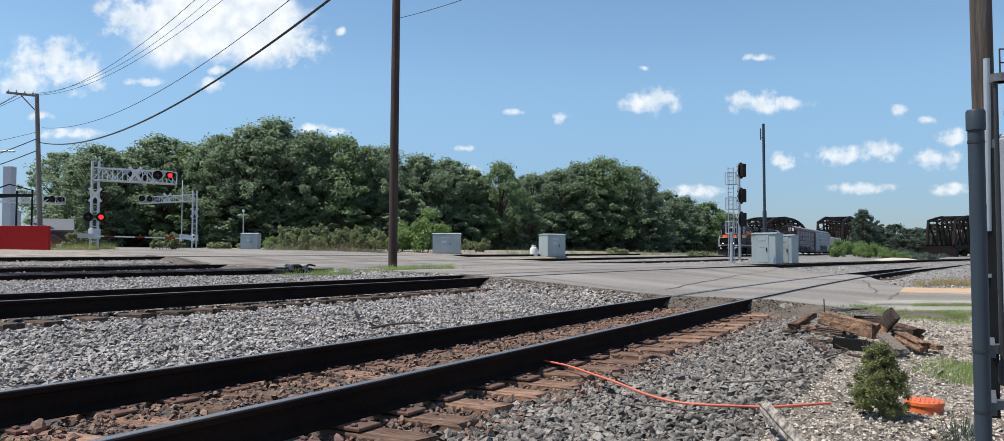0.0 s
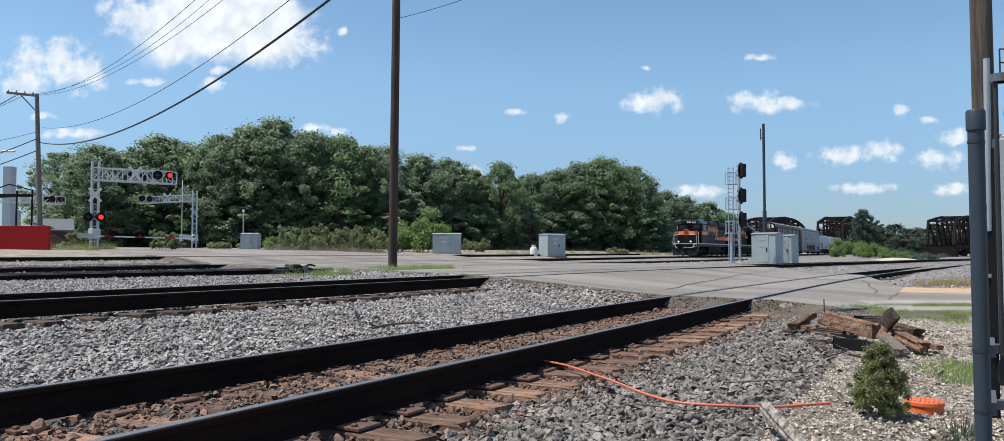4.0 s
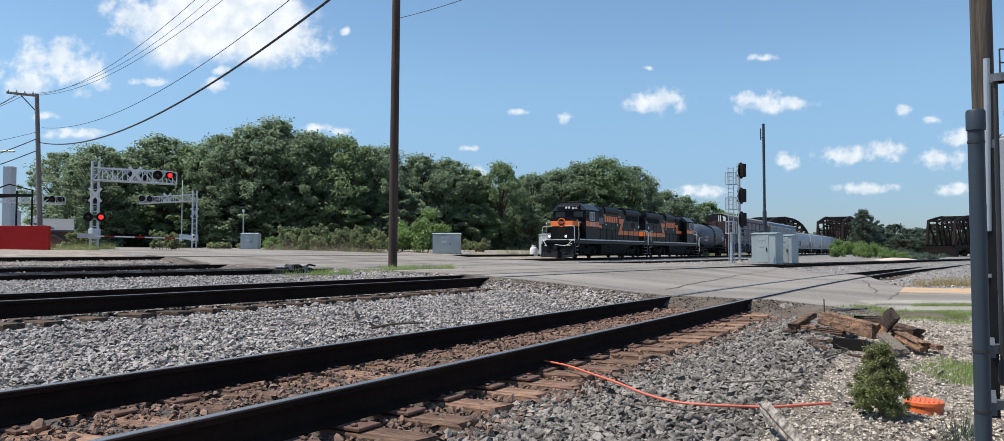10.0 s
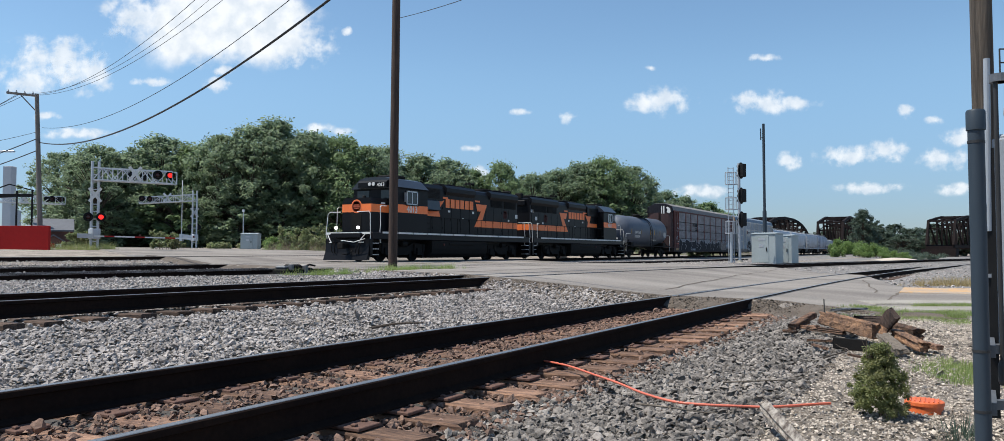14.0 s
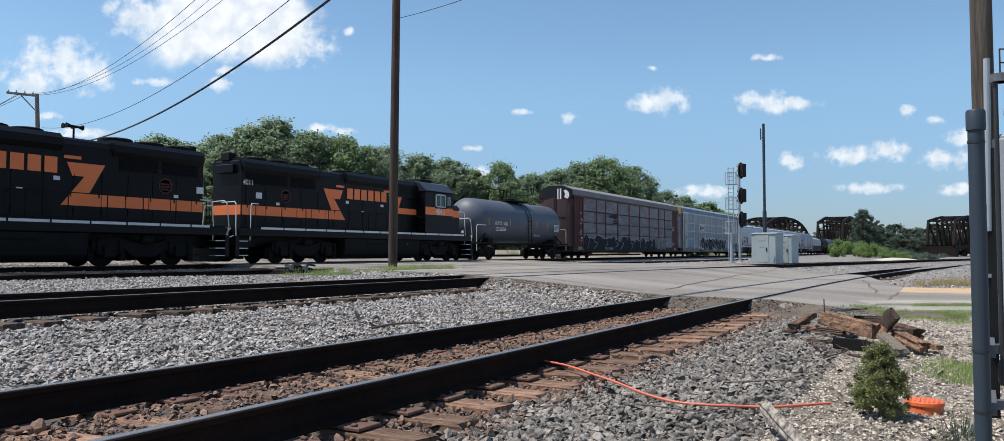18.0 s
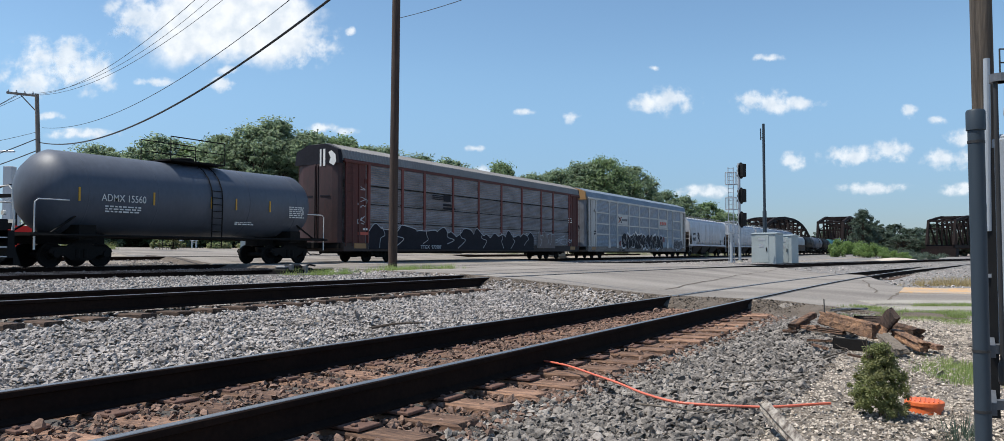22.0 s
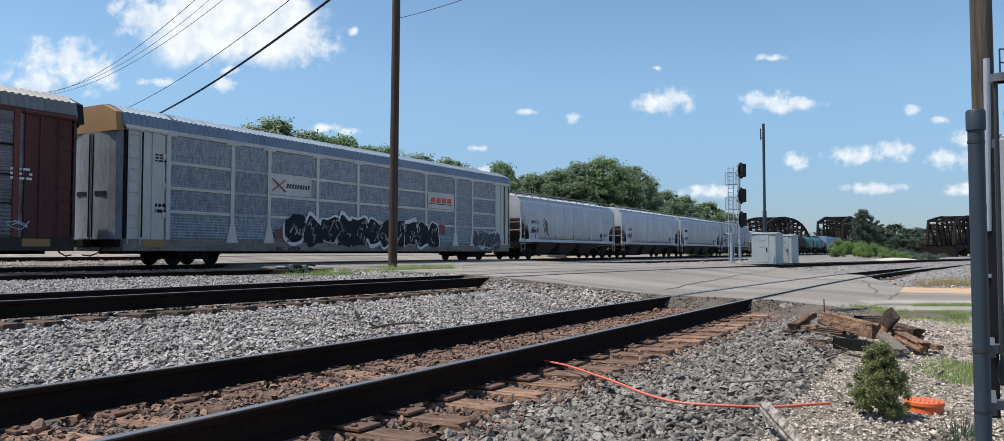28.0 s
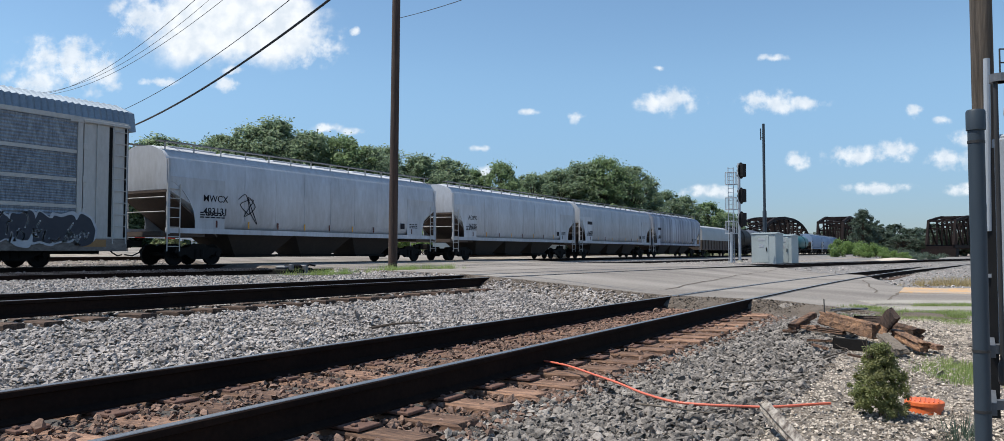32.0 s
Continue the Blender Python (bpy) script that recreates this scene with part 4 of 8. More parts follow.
        part("uncoupling_lever", Shape().tube([(tip + e * 0.5, -1.38, 1.2), (tip + e * 0.55, -0.7, 1.02), (tip + e * 0.6, -0.1, 1.1), (tip + e * 0.6, 0.1, 1.1)], 0.022, 6), "white", car)
    for s in (-1, 1):
        sh = Shape().tube([(-3.3, s * 1.44, 2.52), (rear - 0.3, s * 1.44, 2.52)], 0.018, 6)
        for i in range(9):
            x = -3.2 + i * (rear + 2.9) / 8
            sh.tube([(x, s * 1.44, 1.55), (x, s * 1.44, 2.52)], 0.018, 6)
        part("handrail", sh, "under", car)
    # fuel tank and running gear
    part("fuel_tank", Shape().prism([(-1.2, 0.24), (-1.4, 0.42), (-1.46, 0.7), (-1.46, 1.16), (1.46, 1.16), (1.46, 0.7), (1.4, 0.42), (1.2, 0.24), (0.9, 0.18), (-0.9, 0.18)], -3.1, 3.1), "under", car)
    for s in (-1, 1):
        part("air_reservoir", Shape().lathe([(0, 0.05), (0.06, 0.17), (2.8, 0.17), (2.86, 0.05)], (-1.4, s * 1.33, 1.0), (1, 0, 0), 14), "under", car, smooth=True)
        part("filler_cap", Shape().lathe([(0, 0.07), (0.05, 0.07), (0.06, 0.02)], (-1.9, s * 1.45, 0.95), (0, s, 0), 10), "rust", car, "dull red filler cap")
    for x in (-5.5, 5.5):
        tk = part("truck", Shape().box(-1.0, 1.0, -0.9, 0.9, 0.55, 0.95), "under", car, m=Matrix.Translation((x, 0, 0)))
        part("traction_motor", Shape().box(-1.1, -0.3, -0.62, 0.62, 0.22, 0.62, chamfer=0.06), "under", tk)
        part("traction_motor", Shape().box(0.3, 1.1, -0.62, 0.62, 0.22, 0.62, chamfer=0.06), "under", tk)
        for s in (-1, 1):
            for a in (-2.05, -0.82, 0.82, 2.05):
                part("brake_shoe", Shape().box(a - 0.11, a + 0.11, s * 0.92 - 0.16, s * 0.92 + 0.16, 0.20, 0.72, chamfer=0.03), "under", tk)
            part("brake_cylinder", Shape().lathe([(0, 0.05), (0.03, 0.15), (0.42, 0.15), (0.45, 0.05)], (-0.22, s * 1.22, 0.98), (1, 0, 0), 12), "under", tk)
            sh = Shape()
            y = s * 1.08
            sh.prism([(-2.1, 0.62), (-2.05, 0.95), (-0.95, 1.02), (-0.5, 0.85), (0.5, 0.85), (0.95, 1.02), (2.05, 0.95), (2.1, 0.62), (1.8, 0.42), (1.1, 0.42), (0.85, 0.62), (0.45, 0.35), (-0.45, 0.35), (-0.85, 0.62), (-1.1, 0.42), (-1.8, 0.42)], y - 0.09, y + 0.09, "y")
            part("side_frame", sh, "under", tk)
            for a in (-1.45, 1.45):
                y0, y2 = sorted((y - s * 0.02, y + s * 0.2))
                part("journal_box", Shape().box(a - 0.22, a + 0.22, y0, y2, 0.34, 0.74, chamfer=0.02), "under", tk)
                for d in (-0.42, 0.42):
                    part("spring", Shape().tube([(a + d, y + s * 0.12, 0.5), (a + d, y + s * 0.12, 0.95)], 0.07, 8), "under", tk)
            part("brake_cylinder", Shape().lathe([(0, 0.1), (0.02, 0.14), (0.45, 0.14), (0.5, 0.06)], (-0.25, y + s * 0.16, 0.95), (1, 0, 0), 12), "under", tk)
        for a in (-1.45, 1.45):
            wheelset(tk, a, 0.508)
    return car


def hopper(number, body="hopper_grey", label="pale grey covered hopper wagon with brown sloped ends", mark=""):
    car = thing("covered_hopper", label, "hopper wagon", group="covered hopper wagons")
    side = [(-1.25, 1.30), (-1.50, 1.75), (-1.52, 2.9), (-1.46, 4.05), (-1.18, 4.38), (-0.5, 4.62), (0.5, 4.62), (1.18, 4.38), (1.46, 4.05), (1.52, 2.9), (1.50, 1.75), (1.25, 1.30)]
    # body with ends that slope in below the roof
    sh = Shape()
    stations = [(-8.9, 3.25), (-8.86, 2.9), (-6.55, 1.3), (6.55, 1.3), (8.86, 2.9), (8.9, 3.25)]
    k = len(side)
    for x, low in stations:
        for y, z in side:
            zz = max(z, low)
            sh.v.append((x, y if z >= low else math.copysign(min(abs(y), 1.5), y), zz))
    for i in range(len(stations) - 1):
        for j in range(k):
            a, b = i * k + j, i * k + (j + 1) % k
            sh.f.append((a, b, b + k, a + k))
    sh.f += [tuple(reversed(range(k))), tuple(range(5 * k, 6 * k))]
    part("body", sh, body, car, smooth=True)
    for e in (-1, 1):
        slope = Shape()
        slope.add([(e * 8.88, -1.48, 2.87), (e * 8.88, 1.48, 2.87), (e * 6.45, 1.40, 1.19), (e * 6.45, -1.40, 1.19), (e * 8.88, -1.48, 2.79), (e * 8.88, 1.48, 2.79), (e * 6.45, 1.40, 1.11), (e * 6.45, -1.40, 1.11)], [(0, 1, 2, 3), (7, 6, 5, 4), (0, 4, 5, 1), (1, 5, 6, 2), (2, 6, 7, 3), (3, 7, 4, 0)])
        part("slope_sheet", slope, "hopper_dark", car, "rust-brown slope sheet")
        for s in (-1, 1):
            y = s * 1.512
            edge = [(6.2, 1.30), (7.62, 1.30), (7.62, 1.75), (7.70, 2.1), (7.9, 2.5), (8.2, 2.87), (8.55, 3.14), (8.87, 3.22), (8.87, 3.4), (6.2, 3.4)]
            part("side_gusset", Shape().prism([(e * a, b) for a, b in edge], y - 0.013, y + 0.013, "y"), body, car)
            ladder("ladder", car, e * 8.9, e * 8.35, s * 1.56, 0.55, 3.1, 7, "rack_white", 0.022)
            part("corner_post", Shape().box(min(e * 8.88, e * 8.78), max(e * 8.88, e * 8.78), s * 1.5 - 0.05, s * 1.5 + 0.05, 1.2, 4.05), body, car)
        part("end_rail", Shape().tube([(e * 8.95, -1.45, 2.6), (e * 8.95, 1.45, 2.6)], 0.022, 6).tube([(e * 8.95, -1.45, 2.05), (e * 8.95, 1.45, 2.05)], 0.022, 6), "rack_white", car)
        part("end_platform", Shape().box(min(e * 7.1, e * 9.05), max(e * 7.1, e * 9.05), -1.45, 1.45, 1.12, 1.3), "hopper_dark", car)
        coupler(car, e * 8.9, e)
        freight_truck(car, e * 7.05)
    part("side_sill", Shape().box(-8.9, 8.9, -1.53, -1.43, 1.24, 1.44).box(-8.9, 8.9, 1.43, 1.53, 1.24, 1.44), body, car)
    for i in range(3):
        x = -3.9 + i * 3.9
        o = Shape()
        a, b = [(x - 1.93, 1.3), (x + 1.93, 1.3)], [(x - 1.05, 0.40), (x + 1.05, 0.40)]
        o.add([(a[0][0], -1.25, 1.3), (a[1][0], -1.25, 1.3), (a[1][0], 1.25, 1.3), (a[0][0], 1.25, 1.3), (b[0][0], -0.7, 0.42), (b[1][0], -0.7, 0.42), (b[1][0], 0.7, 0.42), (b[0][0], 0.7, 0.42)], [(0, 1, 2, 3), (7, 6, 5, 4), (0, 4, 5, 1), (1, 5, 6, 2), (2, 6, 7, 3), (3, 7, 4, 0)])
        part("hopper_bay", o, "bay_shade", car)
        part("outlet_gate", Shape().box(x - 1.15, x + 1.15, -0.85, 0.85, 0.30, 0.42, chamfer=0.02), "under", car)
    # roof walk
    for s in (-1, 1):
        rw = Shape().box(-8.9, 8.9, s * 0.95 - 0.16, s * 0.95 + 0.16, 4.76, 4.785)
        part("roof_walk", rw, "bracket_grey", car)
        for i in range(14):
            x = -8.6 + i * 1.323
            part("roof_bracket", Shape().box(x - 0.015, x + 0.015, s * 0.95 - 0.03, s * 0.95 + 0.03, 4.42, 4.76), "rack_white", car)
    for i in range(6):
        part("hatch_cover", Shape().box(-8.0 + i * 2.75, -5.7 + i * 2.75, -0.36, 0.36, 4.6, 4.72, chamfer=0.03), body, car)
    for s in (-1, 1):
        for i in range(1, 8):
            x = -6.9 + i * 1.75
            part("weld_seam", Shape().box(x - 0.008, x + 0.008, s * 1.518 - 0.006, s * 1.518 + 0.006, 1.8, 3.9), body, car)
        for i in range(9):
            x = -6.6 + i * 1.65
            part("reflector", Shape().box(x - 0.04, x + 0.04, s * 1.535 - 0.004, s * 1.535 + 0.004, 1.5, 1.78), "amber" if i % 2 else "rust", car)
    turn = Matrix.Translation((-6.65, -1.532, 2.0)) @ SIDE
    lettering("wagon_number", number, 0.40, "paint_black", car, turn, "black wagon number")
    if mark:
        lettering("reporting_mark", mark, 0.38, "paint_black", car, Matrix.Translation((-6.65, -1.532, 2.52)) @ SIDE, "black reporting mark")
    else:
        part("owner_mark", Shape().box(-7.2, -6.2, -1.534, -1.528, 2.80, 3.05), "paint_black", car)
    number_bars(car, -7.4, 2.05, -1.53, 1.2, 0.05, 3, "paint_black")
    part("panel_mark", Shape().box(5.6, 5.95, -1.534, -1.528, 1.75, 2.05), "paint_black", car)
    number_bars(car, 6.4, 2.0, -1.53, 0.8, 0.05, 3, "paint_black")
    if number == "483131":
        pts = [(-5.6, 2.9), (-5.2, 3.1), (-5.0, 2.3), (-5.5, 2.7), (-4.8, 2.9), (-5.3, 2.2), (-4.7, 2.6), (-5.1, 3.0), (-4.6, 1.9), (-5.0, 2.4)]
        part("sprayed_line", Shape().tube(smooth_path([(x + 0.1, -1.535, z - 0.2) for x, z in pts], 6), 0.016, 5), "paint_black", car, "thin black sprayed scribble")
    return car


def fat_line(sh, p, q, w, y):
    """A rounded flat stroke from p to q on a side that faces -y."""
    t = math.atan2(q[1] - p[1], q[0] - p[0])
    pts = [(q[0] + w * math.cos(t + k), q[1] + w * math.sin(t + k)) for k in (-1.57, -1.05, -0.52, 0, 0.52, 1.05, 1.57)]
    pts += [(p[0] - w * math.cos(t + k), p[1] - w * math.sin(t + k)) for k in (-1.57, -1.05, -0.52, 0, 0.52, 1.05, 1.57)]
    sh.prism(pts, y - 0.0015, y, "y")


def blob(rng, cx, cz, w, h, n=11, rough=0.22):
    """A lumpy closed outline."""
    pts = []
    for k in range(n):
        a = 2 * math.pi * k / n
        q = 1 + rng.uniform(-rough, rough)
        c, d = math.cos(a), math.sin(a)
        pts.append((cx + w / 2 * q * math.copysign(abs(c) ** 0.7, c), 0, cz + h / 2 * q * math.copysign(abs(d) ** 0.7, d)))
    ring = smooth_path(pts + pts[:1], 3)[:-1]
    return [(p.x, p.z) for p in ring]


def graffiti(car, x0, x1, z0, z1, y, seed, mats=("paint_pale", "paint_black", "red_wall"), n=9):
    """A row of fat overlapping sprayed shapes with a pale rim and inner lines, as thin rigid plates."""
    rng = random.Random(seed)
    w, h = (x1 - x0) / n, z1 - z0
    if len(mats) > 2:
        for k, x in enumerate((x0 - 0.15 * w, x0 + 0.5 * w, x1 + 0.1 * w, x1 - 0.5 * w)):
            part("sprayed_patch", Shape().prism(blob(rng, x, z0 + h * rng.uniform(0.35, 0.7), w * 0.9, h * 0.34, 8, 0.35), y - 0.002, y, "y"), mats[2], car, "dull red sprayed patch")
    for i in range(n):
        cx, cz = x0 + w * (i + 0.5), (z0 + z1) / 2 + h * rng.uniform(-0.05, 0.06)
        hh = h * rng.uniform(0.80, 0.98)
        part("sprayed_rim", Shape().prism(blob(random.Random(seed + i), cx, cz, w * 1.20 + 0.10, hh + 0.10), y - 0.004 - 0.0003 * i, y - 0.002, "y"), mats[0], car, "pale sprayed outline")
    for i in range(n):
        cx, cz = x0 + w * (i + 0.5), (z0 + z1) / 2 + h * rng.uniform(-0.04, 0.05)
        hh = h * rng.uniform(0.78, 0.92)
        d = 0.008 + 0.0004 * i
        part("sprayed_letter", Shape().prism(blob(random.Random(seed + i), cx, cz, w * 1.12, hh), y - d - 0.002, y - d, "y"), mats[1], car, "sprayed graffiti shape")
        for k in range(4):
            lines = Shape()
            ax, az = cx + w * rng.uniform(-0.48, 0.40), cz + hh * rng.uniform(-0.42, 0.40)
            bend = [(ax, 0, az)]
            for q in range(3):
                ax, az = ax + w * rng.uniform(-0.16, 0.24), az + hh * rng.choice((-1, 1)) * rng.uniform(0.05, 0.26)
                az = min(max(az, cz - hh * 0.46), cz + hh * 0.46)
                bend.append((ax, 0, az))
            path = [(p.x, p.z) for p in smooth_path(bend, 4)]
            for p, q in zip(path, path[1:]):
                fat_line(lines, p, q, 0.024 * h, y - d - 0.003 - 0.0003 * k)
            part("sprayed_highlight", lines, mats[0], car, "pale sprayed inner line")


def spray_ridge(car, x0, x1, z0, z1, y, seed, mats=("paint_pale", "paint_black"), n=7):
    """A flowing band of dark sprayed shapes with thin pale outlines, as thin rigid plates."""
    rng = random.Random(seed)
    w = (x1 - x0) / n
    lift = rng.uniform(0.55, 0.8)
    for i in range(n):
        a, c = x0 + w * i, x0 + w * (i + 1) + w * 0.05
        top = [(a, z0 + (z1 - z0) * lift)]
        for f, lo, hi in ((0.22, 0.75, 0.98), (0.5, 0.6, 0.95), (0.78, 0.7, 0.9)):
            top.append((a + (c - a) * (f + rng.uniform(-0.12, 0.12)), z0 + (z1 - z0) * rng.uniform(lo, hi)))
        lift = rng.uniform(0.5, 0.85)
        top.append((c, z0 + (z1 - z0) * lift))
        top = [(q.x, q.z) for q in smooth_path([(u, 0, v) for u, v in top], 5)]
        for mat, g, d in ((mats[0], 0.045, 0.004), (mats[1], 0.0, 0.008)):
            pts = [(a - g * 0.3, z0), *[(p, q + g) for p, q in top], (c + g * 0.3, z0)]
            part("sprayed_shape", Shape().prism(list(reversed(pts)), y - d - 0.0004 * i, y - d + 0.002, "y"), mat, car, "sprayed graffiti shape")
        lines = Shape()
        x = a + w * rng.uniform(0.2, 0.7)
        bend = [(x, 0, z0 + (z1 - z0) * 0.86), (x + w * rng.uniform(-0.2, 0.2), 0, z0 + (z1 - z0) * 0.55), (x + w * rng.uniform(-0.1, 0.4), 0, z0 + (z1 - z0) * 0.42), (x + w * rng.uniform(-0.25, 0.25), 0, z0 + (z1 - z0) * rng.uniform(0.05, 0.25))]
        path = [(p.x, p.z) for p in smooth_path(bend, 5)]
        for p, q in zip(path, path[1:]):
            fat_line(lines, p, q, 0.02, y - 0.016)
        part("sprayed_highlight", lines, mats[0], car, "thin pale sprayed lines")


def scribble(car, x0, x1, z0, z1, y, seed):
    rng = random.Random(seed)
    pts = [(rng.uniform(x0, x1), y, rng.uniform(z0, z1)) for _ in range(9)]
    part("sprayed_line", Shape().tube(smooth_path(pts, 6), 0.018, 5), "paint_pale", car, "thin pale sprayed line")


def autorack(old, L):
    label = "rusty red autorack wagon with grey perforated panels and graffiti" if old else "pale grey autorack wagon with perforated panels and graffiti"
    car = thing("autorack_wagon", label, "autorack", group="autorack wagons")
    frame_m, panel_m = ("rust", "rack_panel") if old else ("rack_white", "rack_panel_pale")
    part("deck", Shape().box(-L, L, -1.5, 1.5, 0.55, 0.98, chamfer=0.02), "sill_dark" if old else "sill_pale", car)
    part("centre_sill", Shape().box(-L + 0.3, L - 0.3, -0.35, 0.35, 0.45, 0.7), "under", car)
    part("body_core", Shape().box(-L + 0.25, L - 0.25, -1.40, 1.40, 0.98, 5.02), panel_m, car)
    # roof: corrugated, sloped at both eaves
    sh = Shape()
    prof = [(-1.50, 5.02), (-1.36, 5.58), (-0.62, 5.90), (0.62, 5.90), (1.36, 5.58), (1.50, 5.02)]
    n = 250
    for i in range(n + 1):
        x = -L - 0.05 + (2 * L + 0.1) * i / n
        g = 0.06 if i % 2 else 0.0
        for y, z in prof:
            sh.v.append((x, y * (1 - g * 0.7), z - g * 0.6))
    for i in range(n):
        for j in range(5):
            a = i * 6 + j
            sh.f.append((a, a + 1, a + 7, a + 6))
    sh.f += [tuple(range(6)), tuple(n * 6 + j for j in reversed(range(6)))]
    part("roof", sh, "old_roof" if old else "rack_roof", car, "corrugated metal roof")
    posts = (-12.4, -9.35, -7.35, -4.35, -1.45, 1.5, 4.45, 7.5, 9.45, 12.4) if not old else (-12.28, -9.45, -7.38, -4.43, -1.45, 1.47, 4.37, 7.4, 9.4, 12.28)
    for s in (-1, 1):
        y = s * 1.45
        for i, x in enumerate(posts):
            p = Shape().box(x - 0.09, x + 0.09, y - 0.07, y + 0.07, 0.98, 5.02, chamfer=0.01)
            if not old and i in (1, 2, 7, 8):
                p.prism([(x - 0.3, 0.9), (x - 0.11, 1.62), (x + 0.11, 1.62), (x + 0.3, 0.9)], y - 0.075, y + 0.075, "y")
            part("post", p, "post_red" if old else frame_m, car)
            if not old:
                part("post_cap", Shape().box(x - 0.36, x + 0.36, y - 0.085, y + 0.085, 4.90, 5.02, chamfer=0.01), frame_m, car)
        for i in range(len(posts) - 1):
            a, b = posts[i] + 0.1, posts[i + 1] - 0.1
            rows = ((1.02, 2.0), (2.1, 2.9), (3.0, 3.85), (3.95, 4.96)) if not old else ((1.02, 2.1), (2.16, 3.0), (3.06, 3.85), (3.91, 4.96))
            for z0, z1 in rows:
                m = 18   # ribbed sheet
                outer = [(y + s * (0.04 if k % 2 else 0.008), z0 + (z1 - z0) * k / m) for k in range(m + 1)]
                sh = Shape().prism(outer + [(y - s * 0.015, z1), (y - s * 0.015, z0)], a, b)
                part("side_panel", sh, panel_m, car)
            for z in (2.05, 2.95, 3.9):
                part("rail_strip", Shape().box(a, b, y - 0.05, y + 0.05, z - (0.06 if not old else 0.022), z + (0.06 if not old else 0.022)), "under" if old else panel_m if i in (1, 7) else frame_m, car)
        part("eave_rail", Shape().box(-L, L, y - 0.06, y + 0.06, 4.96, 5.11), frame_m, car)
        for e in (-1, 1):
            a, b = sorted((e * (L - 1.65), e * (L - 0.15)))
            part("corner_panel", Shape().box(a, b, y - 0.04, y + 0.04, 0.98, 5.02, chamfer=0.01), frame_m, car)
            part("corner_post", Shape().box(e * (L - 1.15) - 0.06, e * (L - 1.15) + 0.06, y - 0.08, y + 0.08, 0.98, 5.02), frame_m, car)
            # dark strips laid on the panel in place of shadow behind the ladder
            for near, far in ((0.62, 0.74), (0.06, 0.14)) if not old else ():
                a, b = sorted((e * (L - near), e * (L - far)))
                part("door_gap", Shape().box(a, b, s * 1.497 - 0.006, s * 1.497 + 0.006, 1.05, 4.9), "under", car, "dark strip standing for the shadow beside the ladder")
            part("corner_ledge", Shape().box(e * (L - 0.85) - 0.85, e * (L - 0.85) + 0.85, y - 0.13, y + 0.13, 4.93, 5.04, chamfer=0.015), frame_m, car)
            for z in (1.9, 3.0, 4.1):
                part("hinge", Shape().box(e * (L - 1.62) - 0.07, e * (L - 1.62) + 0.07, s * 1.50 - 0.02, s * 1.50 + 0.02, z - 0.11, z + 0.11, chamfer=0.01), frame_m, car)
            ladder("ladder", car, e * (L - 0.1), e * (L - 0.6), s * 1.56, 0.8, 4.96, 10, frame_m, 0.02)
            part("yellow_placard", Shape().box(e * (L - 1.25) - 0.45, e * (L - 1.25) + 0.45, s * 1.505 - 0.004, s * 1.505 + 0.004, 0.70, 0.95), "yellow_end", car)
    for e in (-1, 1):
        for s in (-1, 1):   # folding end doors
            bow = [(0.03, 0.30), (0.5, 0.29), (0.95, 0.25), (1.25, 0.17), (1.38, 0.06), (1.38, -0.02), (0.03, -0.02)]
            leaf = part("end_door", Shape().prism([(e * (L + b), s * a) for a, b in bow], 0.98, 4.86, "z"), "end_maroon" if old else "door_grey", car, "tall curved end door")
            for z in (3.28,) if old else (2.6, 2.68):
                part("latch_bar", Shape().beam((e * (L + 0.30), s * 0.25, z), (e * (L + 0.285), s * 0.85, z), 0.03, 0.07), "paint_black", leaf)
            part("lock_rod", Shape().tube([(e * (L + 0.31), s * 0.10, 1.05), (e * (L + 0.31), s * 0.10, 4.8)], 0.02, 6), "under", leaf)
        cap = Shape().prism([(-1.46, 4.86), (-1.34, 5.54), (-0.6, 5.84), (0.6, 5.84), (1.34, 5.54), (1.46, 4.86)], e * (L + 0.02), e * (L + 0.30))
        part("end_cap", cap, "paint_black" if old else "yellow_end" if e < 0 else "rack_roof", car, "faded painted gable end" if e < 0 else "plain metal gable end")
        if old:
            part("white_patch", Shape().prism([(-1.25, 4.95), (-1.2, 5.3), (-0.95, 5.5), (-0.75, 5.42), (-0.9, 5.15), (-0.8, 4.9), (-1.1, 4.75)], min(e * (L + 0.302), e * (L + 0.308)), max(e * (L + 0.302), e * (L + 0.308))), "white", car, "flaking white paint")
            for a, b in ((-0.55, -0.42), (-0.3, -0.2)):
                part("white_mark", Shape().box(min(e * (L + 0.302), e * (L + 0.308)), max(e * (L + 0.302), e * (L + 0.308)), a, b, 4.75, 5.6), "white", car)
        coupler(car, e * (L - 0.1), e)
        freight_truck(car, e * (L - 3.55), 1.78, 0.36)
        part("end_sill", Shape().box(min(e * (L - 0.2), e * (L + 0.15)), max(e * (L - 0.2), e * (L + 0.15)), -1.3, 1.3, 0.7, 0.95), "under", car)
    if old:
        spray_ridge(car, -12.3, 6.0, 0.66, 2.02, -1.522, 11, n=9)
        spray_ridge(car, 6.7, 9.6, 0.8, 2.1, -1.522, 13, ("paint_pale", "faded_paint"), 3)
        scribble(car, -13.2, -12.4, 2.7, 3.3, -1.50, 4)
        scribble(car, -13.2, -12.3, 1.9, 2.35, -1.50, 7)
        scribble(car, -13.1, -12.6, 3.6, 3.9, -1.50, 8)
        scribble(car, 9.7, 11.8, 1.0, 1.8, -1.50, 5)
        scribble(car, 12.0, 12.9, 1.1, 1.6, -1.515, 6)
        number_bars(car, -12.75, 1.62, -1.50, 0.8, 0.1, 1)
